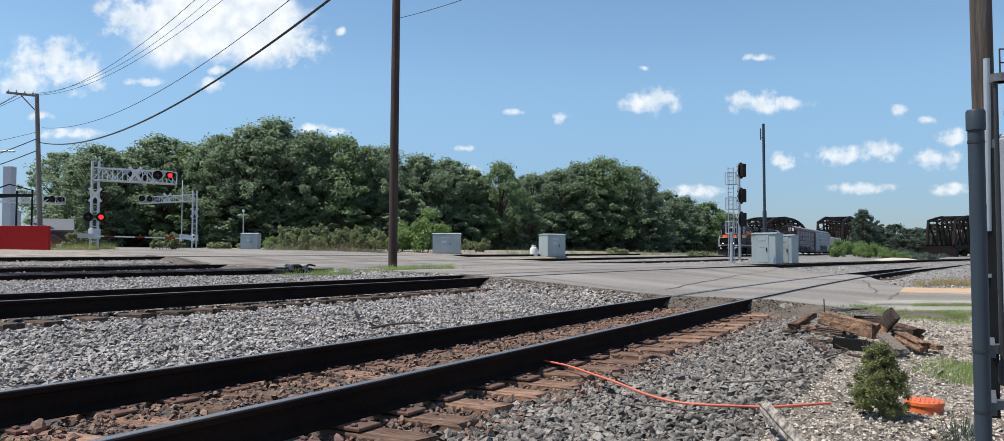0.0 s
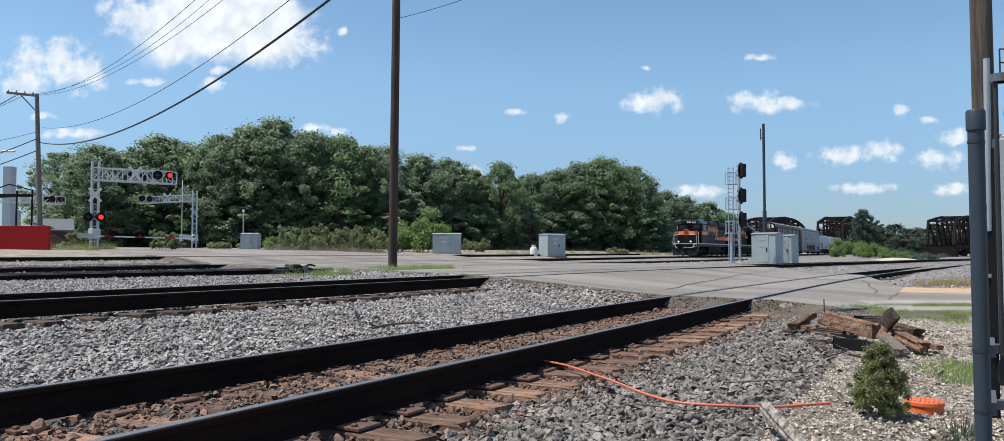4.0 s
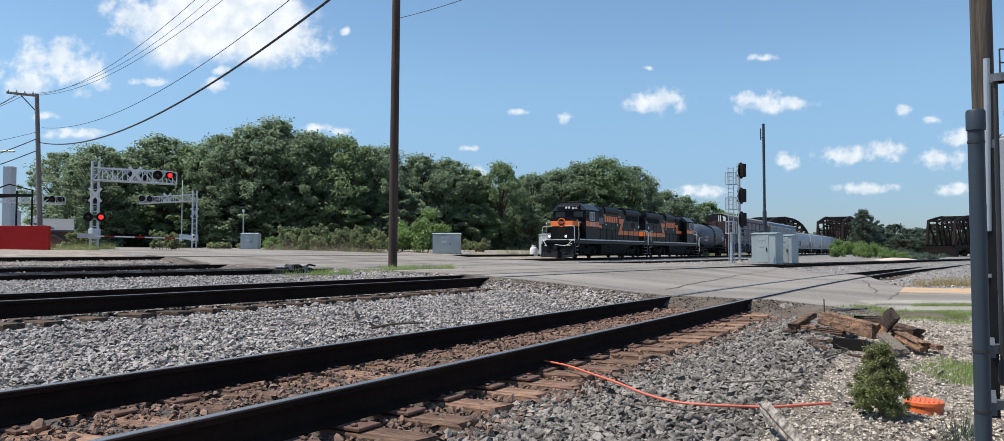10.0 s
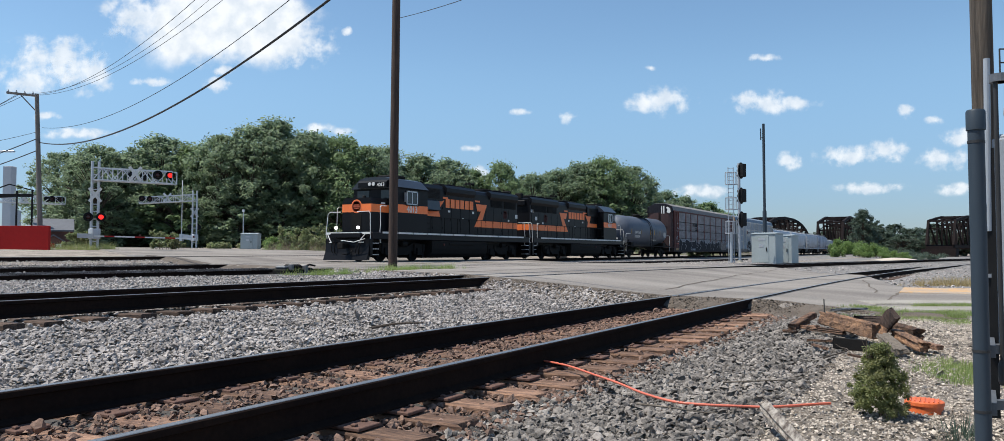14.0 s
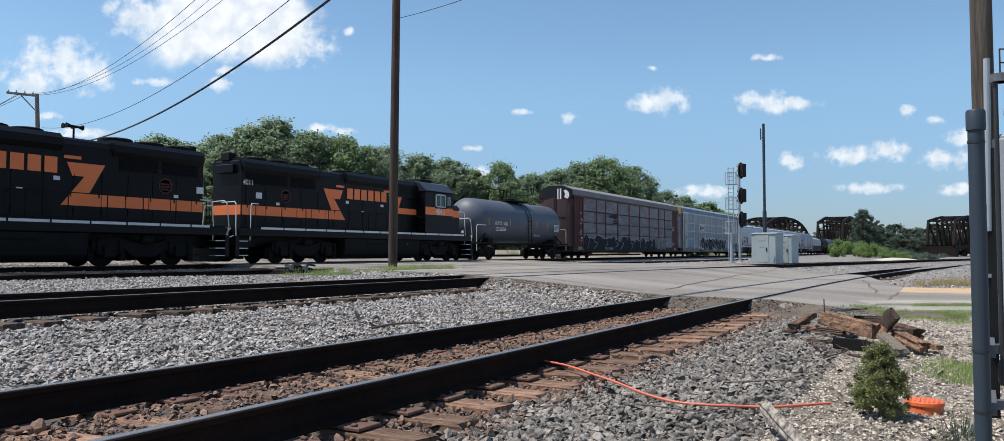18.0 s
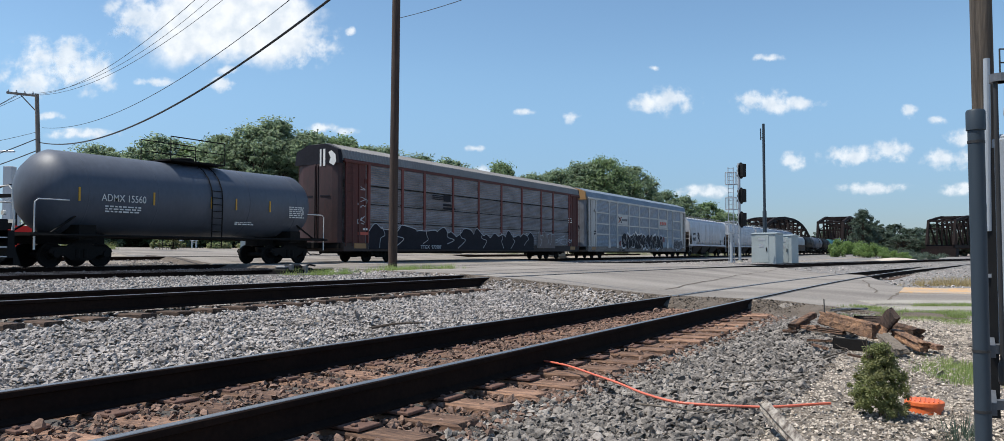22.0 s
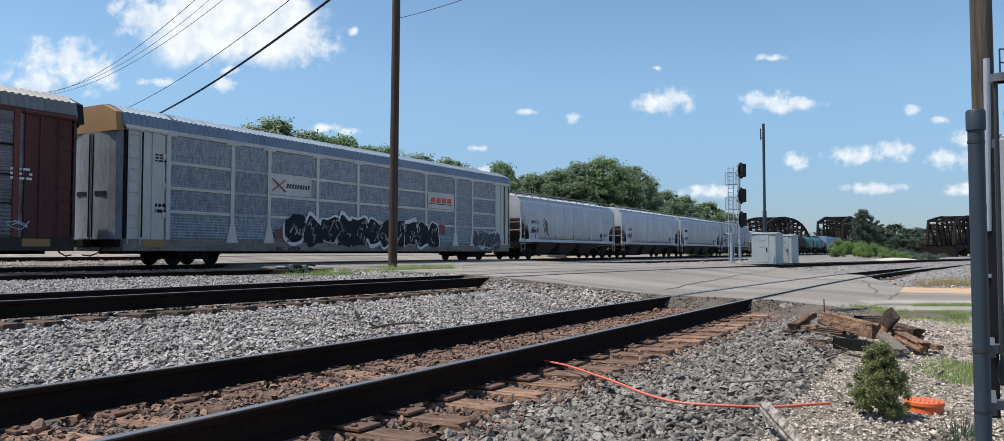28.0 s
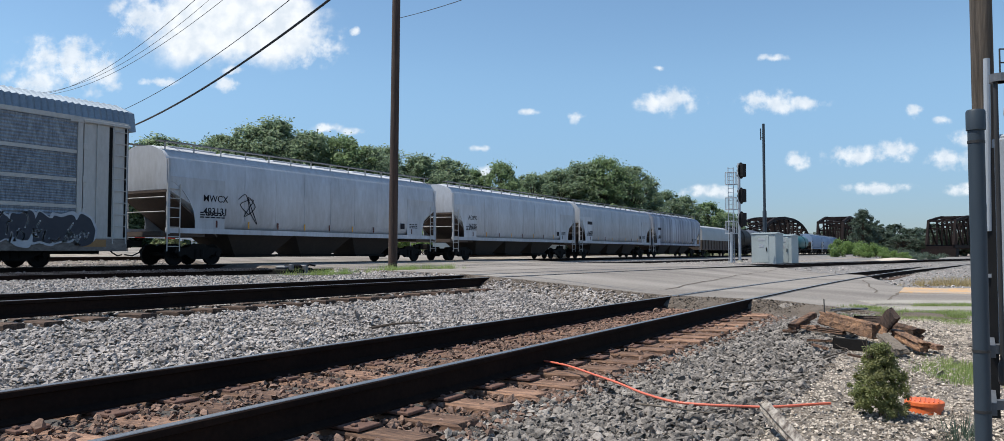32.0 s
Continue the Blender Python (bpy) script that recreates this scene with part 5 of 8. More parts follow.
        part("plate", Shape().box(-13.15, -12.35, -1.51, -1.50, 1.38, 1.52), "mark_red", car, "small red plate with a white rim")
        lettering("wagon_number", "TTGX  973907", 0.30, "paint_pale", car, Matrix.Translation((-6.8, -1.56, 0.70)) @ SIDE, "white wagon number", 1.1)
        part("panel_bars", Shape().box(-6.6, -5.5, -1.505, -1.495, 3.55, 3.60).box(-6.6, -5.5, -1.505, -1.495, 3.65, 3.70).box(-6.6, -5.5, -1.505, -1.495, 3.75, 3.80), "paint_black", car, "dark striped company mark")
        part("panel_sign", Shape().box(-5.45, -4.7, -1.505, -1.495, 3.48, 3.85), "paint_black", car, "dark painted company mark")
        part("panel_bar", Shape().box(-5.5, -4.6, -1.505, -1.495, 3.22, 3.34), "paint_black", car)
        part("panel_bar", Shape().box(-5.5, -4.2, -1.505, -1.495, 3.02, 3.14), "paint_black", car)
        number_bars(car, 12.1, 3.1, -1.50, 0.7, 0.08, 3)
    else:
        graffiti(car, -6.3, 5.7, 0.74, 2.27, -1.53, 21, ("paint_white", "paint_black", "paint_red"), 11)
        graffiti(car, 9.5, 12.9, 0.70, 1.85, -1.53, 22, ("paint_pale", "paint_violet"), 5)
        lettering("wagon_number", "SFLC  300028", 0.26, "paint_black", car, Matrix.Translation((-6.2, -1.508, 0.58)) @ SIDE, "black wagon number")
        part("panel_sign", Shape().box(-7.38, -4.78, -1.515, -1.505, 3.03, 3.86), "rack_white", car, "white company panel")
        part("panel_mark", Shape().beam((-7.22, -1.522, 3.18), (-6.42, -1.522, 3.72), 0.012, 0.13, (0, 1, 0)), "mark_red", car, "red stroke of a crossed company mark")
        part("panel_mark", Shape().beam((-7.22, -1.53, 3.72), (-6.42, -1.53, 3.18), 0.012, 0.13, (0, 1, 0)), "paint_violet", car, "dark blue stroke of a crossed company mark")
        for k in range(9):
            x = -6.36 + 0.165 * k
            part("panel_bar", Shape().prism([(x, 3.36), (x + 0.115, 3.36), (x + 0.165, 3.56), (x + 0.05, 3.56)], -1.52, -1.51, "y"), "paint_violet", car, "slanted dark block of a company mark")
        part("panel_sign", Shape().box(4.62, 7.32, -1.515, -1.505, 3.03, 3.86), "rack_white", car, "white company panel")
        for k in range(4):
            x = 4.85 + 0.56 * k
            part("panel_bar", Shape().prism([(x, 3.36), (x + 0.44, 3.36), (x + 0.54, 3.66), (x + 0.10, 3.66)], -1.52, -1.51, "y"), "mark_red", car, "slanted red block of a company mark")
        part("panel_bar", Shape().box(4.75, 7.1, -1.52, -1.51, 3.27, 3.31), "paint_black", car)
        number_bars(car, -13.1, 2.2, -1.50, 0.7, 0.12, 2, "paint_black")
        number_bars(car, -13.0, 4.1, -1.50, 0.5, 0.06, 3, "paint_black")
    return car


def tank_wagon(body, label, detail=True):
    car = thing("tank_wagon", label, "tank wagon", group="tank wagons")
    R, zc, L = 1.46, 2.60, 6.4
    prof = [(-L, 0.05), (-L + 0.06, 0.55), (-L + 0.25, 1.0), (-L + 0.55, 1.3), (-L + 0.85, R), (-0.02, R), (0.0, R), (0.02, R), (L - 0.85, R), (L - 0.55, 1.3), (L - 0.25, 1.0), (L - 0.06, 0.55), (L, 0.05)]
    part("tank", Shape().lathe(prof, (0, 0, zc), (1, 0, 0), 48), body, car, smooth=True)
    for x in (-4.9, -2.2, 2.2, 4.9):
        part("weld_band", Shape().lathe([(x - 0.02, R), (x - 0.015, R + 0.006), (x + 0.015, R + 0.006), (x + 0.02, R)], (0, 0, zc), (1, 0, 0), 48), body, car, smooth=True)
    for e in (-1, 1):
        part("stub_sill", Shape().box(min(e * 3.6, e * 6.75), max(e * 3.6, e * 6.75), -0.35, 0.35, 0.8, 1.18), "under", car)
        part("bolster", Shape().box(e * 4.9 - 0.3, e * 4.9 + 0.3, -1.4, 1.4, 0.95, 1.45), "under", car)
        part("end_platform", Shape().box(min(e * 5.95, e * 6.75), max(e * 5.95, e * 6.75), -1.45, 1.45, 1.06, 1.16), "under", car)
        coupler(car, e * 6.5, e)
        freight_truck(car, e * 4.9)
        for s in (-1, 1):
            part("end_grab", Shape().tube([(e * 6.72, s * 1.42, 0.6), (e * 6.72, s * 1.42, 2.15), (e * 6.6, s * 1.42, 2.25), (e * 5.6, s * 1.46, 2.25)], 0.022, 6).tube([(e * 6.7, s * 1.42, 0.6), (e * 6.7, s * 1.42, 1.1)], 0.022, 6), "white" if detail else "under", car)
            part("tank_brace", Shape().beam((e * 6.1, s * 1.3, 1.16), (e * 5.2, s * 1.15, 1.75), 0.06), "under", car)
    for s in (-1, 1):
        part("side_rail", Shape().tube([(-6.9, s * 1.47, 1.08), (6.9, s * 1.47, 1.08)], 0.05, 6), "under", car)
    pf = Shape().box(-1.3, 1.3, -0.9, 0.9, zc + R + 0.02, zc + R + 0.08)
    part("top_platform", pf, "under", car)
    part("manway", Shape().lathe([(0, 0.4), (0.25, 0.4), (0.3, 0.3), (0.3, 0.02)], (0, 0, zc + R - 0.02), (0, 0, 1), 20), "under", car)
    for s in (-1, 1):
        rail = Shape().tube([(-1.3, s * 0.9, zc + R + 0.05), (-1.3, s * 0.9, zc + R + 0.95), (1.3, s * 0.9, zc + R + 0.95), (1.3, s * 0.9, zc + R + 0.05)], 0.025, 6)
        rail.tube([(-1.3, s * 0.9, zc + R + 0.5), (1.3, s * 0.9, zc + R + 0.5)], 0.02, 6)
        part("safety_rail", rail, "under", car)
    for s in (-1, 1):
        ld = Shape()
        for dx in (-0.25, 0.25):
            pts = [(0.45 + dx, s * 1.47, 0.7), (0.45 + dx, s * 1.52, zc)] + [(0.45 + dx, s * (R + 0.06) * math.cos(a), zc + (R + 0.06) * math.sin(a)) for a in (0.3, 0.6, 0.9, 1.15)]
            ld.tube(pts, 0.025, 6)
        for i in range(9):
            z = 0.8 + i * 0.27
            ld.tube([(0.2, s * 1.5, z), (0.7, s * 1.5, z)], 0.018, 6)
        part("side_ladder", ld, "under", car)
        if detail:
            for x in (-5.26, -2.4, 0.2, 1.45, 3.3):
                part("reflector", Shape().box(x - 0.035, x + 0.035, s * (R + 0.004) - 0.01, s * (R + 0.004) + 0.01, zc - 0.35, zc + 0.12), "amber", car)
    if detail:
        lettering("wagon_number", "ADMX 15560", 0.36, "white", car, Matrix.Translation((-3.6, -R - 0.012, zc - 0.3)) @ SIDE, "white wagon number", 0.85)
        number_bars(car, -4.3, zc - 0.5, -R + 0.04, 1.4, 0.05, 3)
        number_bars(car, 4.45, zc - 0.1, -R - 0.004, 0.9, 0.05, 6)
        number_bars(car, 1.6, zc - 0.85, -R * 0.82, 1.0, 0.05, 2)
    return car


def gondola():
    car = thing("covered_gondola", "brown gondola wagon with a long pale grey cover", "gondola wagon")
    part("body", Shape().box(-7.4, 7.4, -1.45, 1.45, 0.75, 2.0, chamfer=0.03), "hopper_dark", car)
    for s in (-1, 1):
        for i in range(11):
            x = -7.2 + i * 1.44
            part("stake", Shape().box(x - 0.06, x + 0.06, s * 1.48 - 0.05, s * 1.48 + 0.05, 0.85, 2.0), "hopper_dark", car)
    cover = [(-1.42, 2.0), (-1.42, 3.1), (-1.15, 3.6), (-0.5, 3.85), (0.5, 3.85), (1.15, 3.6), (1.42, 3.1), (1.42, 2.0)]
    part("cover", Shape().prism(cover, -7.2, 7.2), "tank_pale", car, "pale grey domed cover", smooth=True)
    for e in (-1, 1):
        coupler(car, e * 7.3, e)
        freight_truck(car, e * 5.4)
    return car


CONSIST = [   # each vehicle and the place of its middle along the train
    (locomotive("4013", 8.28, False), -14.45, 0), (locomotive("4011", 9.1, True), 4.89, 180),
    (tank_wagon("tank_grey", "dark blue-grey tank wagon with amber reflectors and white stencils"), 20.95, 0),
    (autorack(True, 14.2), 43.2, 0), (autorack(False, 14.2), 73.4, 0),
    (hopper("483131", mark="MWCX"), 98.1, 0), (hopper("16025", mark="AOPX"), 117.75, 0), (hopper("16020"), 136.45, 0), (hopper("16031", "hopper_streaked", "streaked dark grey covered hopper wagon"), 155.0, 0),
    (gondola(), 172.5, 0), (tank_wagon("lamp_black", "plain black tank wagon in the train", False), 188.5, 0), (tank_wagon("tank_grey", "dark grey tank wagon", False), 203.9, 0),
    (tank_wagon("lamp_black", "plain black tank wagon in the train", False), 219.3, 0), (tank_wagon("tank_teal", "teal green tank wagon", False), 234.5, 0),
    (tank_wagon("tank_teal", "teal green tank wagon", False), 249.8, 0),
    (hopper("16044", "hopper_blue", "blue-grey covered hopper wagon far back"), 268.5, 0), (hopper("16046", "hopper_blue", "blue-grey covered hopper wagon far back"), 287.6, 0), (hopper("16047", "hopper_blue", "blue-grey covered hopper wagon far back"), 306.7, 0),
]
TRAIN_Y, TRAIN_Z = 26.7, 0.2125


# ---- signals, cabinets and poles ----
def wood_pole(name, x, y, z, top, r0, r1, mat, label, lean=(0, 0)):
    sh = Shape()
    pts = [(x + lean[0] * k / 12, y + lean[1] * k / 12, z - 0.4 + (top - z + 0.4) * k / 12) for k in range(13)]
    sh.tube(pts, r0, 18, r1)
    return solid(name, sh, mat, label, "utility pole", smooth=True)


wood_pole("utility_pole", 21.67, 16.6, 0.22, 13.5, 0.158, 0.135, "pole_wood", "dark brown wooden utility pole beside the crossing", (0.05, -0.1))
wood_pole("utility_pole", 9.31, -0.44, -0.3, 7.5, 0.104, 0.097, "weathered_pole", "weathered greyish-brown wooden pole with service conduits")
far_pole = thing("utility_pole", "grey wooden utility pole with a single-sided crossarm", "utility pole", pose(28.23, 49.54, 0.8))
part("pole", Shape().tube([(0.05, -0.1, -0.3), (-0.33, 0.08, 9.95)], 0.165, 12, 0.12), "pole_grey", far_pole, smooth=True)
part("crossarm", Shape().beam((-0.33, 0.15, 9.85), (-1.26, 1.75, 10.05), 0.12, 0.14), "pole_grey", far_pole)
part("arm_brace", Shape().beam((-0.3, 0.0, 8.75), (-0.82, 1.0, 9.9), 0.055, 0.055), "pole_grey", far_pole)
for k in range(4):
    part("insulator", Shape().lathe([(0, 0.05), (0.08, 0.06), (0.12, 0.03), (0.16, 0.04), (0.2, 0.01)], (-0.44 - 0.26 * k, 0.32 + 0.45 * k, 9.93 + 0.045 * k), (0, 0, 1), 8), "box_grey", far_pole)


def cable(name, a, b, sag, r, label):
    a, b = Vector(a), Vector(b)
    pts = [a.lerp(b, t / 40) - Vector((0, 0, sag * 4 * t / 40 * (1 - t / 40))) for t in range(41)]
    return solid(name, Shape().tube(pts, r, 6), "wire", label, "cable")


cable("power_cable", (28.11, 49.54, 7.68), (13.15, 8.69, 7.94), 1.66, 0.034, "thick black overhead cable sagging from the far pole")
cable("power_cable", (28.15, 49.39, 8.62), (15.33, 12.9, 8.74), 1.4, 0.012, "thin dark overhead wire")
cable("power_cable", (27.56, 50.26, 10.74), (12.55, 9.57, 10.19), 1.75, 0.010, "thin dark overhead wire")
cable("power_cable", (27.36, 50.62, 10.78), (21.16, 14.0, 18.25), 3.25, 0.010, "thin dark overhead wire")
cable("power_cable", (27.76, 49.91, 10.69), (13.67, 7.46, 11.52), 2.0, 0.010, "thin dark overhead wire")
cable("power_cable", (21.79, 16.5, 9.02), (11.0, 0.3, 6.6), 0.35, 0.010, "thin dark overhead wire")
for k, (z0, dy, z1) in enumerate(((9.9, 0.7, 6.4), (9.95, 1.0, 5.4), (9.85, 1.3, 4.6), (7.7, 0.0, 6.6), (7.3, 0.0, 3.0), (6.6, 0.0, 2.2))):
    cable("power_cable", (27.9 - 0.5 * dy, 49.54 + dy, z0 * 1.09 - 0.07), (21.0, 62.0 + 2 * k, z1 + 1.5), 1.0, 0.014 if k < 4 else 0.03, "dark overhead wire running down behind the red wall")


def cabinet(name, x, y, z, length, depth, height, turn, label, group="", extra=0.0):
    c = thing(name, label, "equipment cabinet", pose(x, y, z, 0, 0, turn), group)
    part("body", Shape().box(-length / 2, length / 2, -depth / 2, depth / 2, -0.25, height, chamfer=0.015), "cabinet", c)
    part("roof", Shape().prism([(-depth / 2 - 0.06, height), (-depth / 2 - 0.06, height + 0.04), (0, height + 0.13), (depth / 2 + 0.06, height + 0.04), (depth / 2 + 0.06, height)], -length / 2 - 0.05, length / 2 + 0.05), "cabinet", c)
    d = part("door", Shape().box(-length * 0.32, length * 0.22, -depth / 2 - 0.03, -depth / 2 + 0.005, 0.12, height - 0.12, chamfer=0.008), "cabinet", c)
    part("handle", Shape().box(length * 0.12, length * 0.12 + 0.06, -depth / 2 - 0.07, -depth / 2 - 0.025, height * 0.42, height * 0.55, chamfer=0.008), "lamp_black", d)
    part("door_vent", Shape().box(-length * 0.2, length * 0.08, -depth / 2 - 0.045, -depth / 2 - 0.025, height * 0.78, height * 0.86), "galvanised", d)
    part("notice", Shape().box(-length * 0.18, length * 0.02, -depth / 2 - 0.04, -depth / 2 - 0.028, height * 0.55, height * 0.66), "galvanised", d)
    part("base", Shape().box(-length / 2 - 0.08, length / 2 + 0.08, -depth / 2 - 0.08, depth / 2 + 0.08, -0.4, 0.03), "concrete", c)
    return c


cabinet("signal_bungalow", 62.4, 11.5, -0.19, 1.83, 1.9, 2.3, -97.6, "pale grey metal signal bungalow standing on ballast", "signal bungalows")
cabinet("signal_bungalow", 65.3, 10.4, -0.22, 1.0, 1.83, 2.22, -97.6, "smaller pale grey metal signal bungalow beside another", "signal bungalows")
cabinet("equipment_cabinet", 60.2, 39.8, 0.62, 2.55, 1.6, 1.75, -60, "pale grey trackside cabinet beyond the road", "trackside cabinets")
cabinet("equipment_cabinet", 63.4, 30.5, 0.36, 1.9, 1.5, 1.9, -32, "pale grey trackside cabinet with a hinged door", "trackside cabinets")
cabinet("equipment_cabinet", 53.4, 58.1, 1.0, 1.6, 1.2, 1.45, -60, "small grey cabinet in the weeds", "trackside cabinets")
solid("antenna_pole", Shape().tube([(52.9, 58.6, 1.0), (52.9, 58.6, 4.75)], 0.05, 8).box(52.82, 52.98, 58.5, 58.7, 4.6, 4.85), "galvanised", "thin grey pole with a small head", "pole")
tank = thing("propane_cylinder", "white propane cylinder beside the cabinet", "gas cylinder", pose(61.9, 31.6, 0.36))
part("vessel", Shape().lathe([(0, 0.28), (0.05, 0.36), (0.62, 0.36), (0.78, 0.28), (0.84, 0.14), (0.84, 0.01)], (0, 0, -0.02), (0, 0, 1), 20), "white", tank, smooth=True)
part("collar", Shape().lathe([(0.84, 0.18), (1.02, 0.18), (1.02, 0.15)], (0, 0, -0.02), (0, 0, 1), 16), "white", tank)


def signal_mast():
    s = thing("railway_signal", "tall grey signal mast with three black colour-light heads and ladder", "signal", pose(59.4, 12.95, -0.18))
    part("base", Shape().lathe([(-0.3, 0.42), (0.12, 0.40), (0.16, 0.25), (0.3, 0.2), (0.3, 0.1)], (0, 0, 0), (0, 0, 1), 16), "concrete", s)
    part("mast", Shape().tube([(0, 0, 0), (0, 0, 7.6)], 0.11, 14), "box_grey", s, smooth=True)
    right = Vector((0.491, -0.871, 0))
    for k, z in enumerate((7.05, 5.15, 3.35)):
        hd = part("signal_head", Shape().prism([(0.32 * math.sin(a), 0.62 * math.cos(a) if abs(math.cos(a)) < 0.98 else 0.62 * math.cos(a)) for a in [2 * math.pi * i / 20 for i in range(20)]], -0.04, 0.04, "y"), "lamp_black", s, "black oval signal backboard", m=Matrix.Translation(Vector((0, 0, z)) + right * 0.16) @ Matrix.Rotation(radians(-25), 4, "Z"))
        for j in (-1, 0, 1):
            part("hood", Shape().lathe([(0, 0.1), (0.28, 0.11), (0.28, 0.09), (0.02, 0.09)], (0, 0.03, j * 0.36), (0, 1, 0), 12), "lamp_black", hd)
        part("lamp_case", Shape().box(-0.2, 0.2, -0.32, -0.04, -0.5, 0.5, chamfer=0.04), "lamp_black", hd)
        part("bracket", Shape().beam((0, 0, z - 0.45), tuple(right * 0.3 + Vector((0, 0, z - 0.45))), 0.06), "lamp_black", s)
    lx = right * -0.62
    lad = Shape()
    for d in (-0.2, 0.2):
        p = lx + right * d
        lad.tube([(p.x, p.y, 0), (p.x, p.y, 7.3)], 0.03, 6)
    for i in range(24):
        z = 0.3 + i * 0.3
        a, b = lx - right * 0.2, lx + right * 0.2
        lad.tube([(a.x, a.y, z), (b.x, b.y, z)], 0.018, 6)
    part("ladder", lad, "box_grey", s)
    for z in (6.0, 4.1, 2.3):
        cage = Shape()
        for zz in (z, z + 0.9):
            ring = []
            for i in range(9):
                a = 2 * math.pi * i / 8
                ring.append((lx.x + 0.42 * math.cos(a), lx.y + 0.42 * math.sin(a), zz))
            cage.tube(ring, 0.025, 6)
        for i in range(8):
            a = 2 * math.pi * i / 8
            cage.tube([(lx.x + 0.42 * math.cos(a), lx.y + 0.42 * math.sin(a), z), (lx.x + 0.42 * math.cos(a), lx.y + 0.42 * math.sin(a), z + 0.9)], 0.02, 6)
        part("platform_rail", cage, "box_grey", s)
        part("stay", Shape().beam((0, 0, z), (lx.x, lx.y, z), 0.05), "box_grey", s)
    part("stub_post", Shape().tube([(lx.x, lx.y, -0.2), (lx.x, lx.y, 2.4)], 0.12, 10), "box_grey", s)


signal_mast()
am = thing("antenna_mast", "slim dark grey steel antenna mast behind the bungalows", "mast", pose(68.4, 12.8, -0.28))
part("mast", Shape().tube([(0, 0, 0), (0, 0, 4.5)], 0.17, 14).tube([(0, 0, 4.4), (0, 0, 12.0)], 0.115, 12), "conduit", am, smooth=True)
part("antenna", Shape().tube([(-0.1, 0.22, 10.6), (-0.1, 0.22, 11.6)], 0.05, 8).beam((0, 0, 10.8), (-0.1, 0.22, 10.8), 0.05), "conduit", am)


def lamp_pair(parent, at, face, lit, spread=0.38):
    """Two round flashing lights side by side; face: the way they shine."""
    f = Vector(face).normalized()
    s = Vector((-f.y, f.x, 0))
    for k, side in enumerate((-1, 1)):
        c = Vector(at) + s * side * spread
        b = part("lamp_back", Shape().lathe([(0, 0.3), (0.03, 0.3), (0.03, 0.01)], tuple(c), tuple(f), 24), "lamp_black", parent, "round black lamp background")
        part("hood", Shape().lathe([(0.02, 0.19), (0.3, 0.19), (0.3, 0.17), (0.04, 0.17)], tuple(c), tuple(f), 18), "lamp_black", b)
        part("lens", Shape().lathe([(0.03, 0.165), (0.08, 0.12), (0.09, 0.01)], tuple(c), tuple(f), 18), "lamp_red" if (lit >> k) & 1 else "lens_dark", b, "lit red warning lamp" if (lit >> k) & 1 else "unlit red warning lamp")


def truss_arm(parent, a, b, size, bays, mat):
    """A light lattice cantilever from a to b."""
    a, b = Vector(a), Vector(b)
    d = (b - a).normalized()
    s = Vector((-d.y, d.x, 0)) * size * 0.4
    u = Vector((0, 0, size))
    sh = Shape()
    for o in (s, -s, u + s, u - s):
        sh.beam(a + o, b + o, 0.07)
    n = bays
    for i in range(n):
        p, q = a.lerp(b, i / n), a.lerp(b, (i + 1) / n)
        for o in (s, -s):
            sh.beam(p + o + (u if i % 2 else Vector()), q + o + (Vector() if i % 2 else u), 0.05)
            sh.beam(q + o, q + o + u, 0.05)
        sh.beam(q + s, q - s, 0.05)
        sh.beam(p + s + u, q - s + u, 0.05)
    return part("cantilever_arm", sh, mat, parent)


def crossbuck(parent, at, face):
    f = Vector(face).normalized()
    s = Vector((-f.y, f.x, 0))
    c = Vector(at)
    for k in (-1, 1):
        p, q = c - s * 0.36 + Vector((0, 0, -0.46 * k)), c + s * 0.36 + Vector((0, 0, 0.46 * k))
        part("crossbuck", Shape().beam(p + f * 0.02 * k, q + f * 0.02 * k, 0.03, 0.19, tuple(f.cross((q - p).normalized()))), "white", parent, "white crossbuck board")


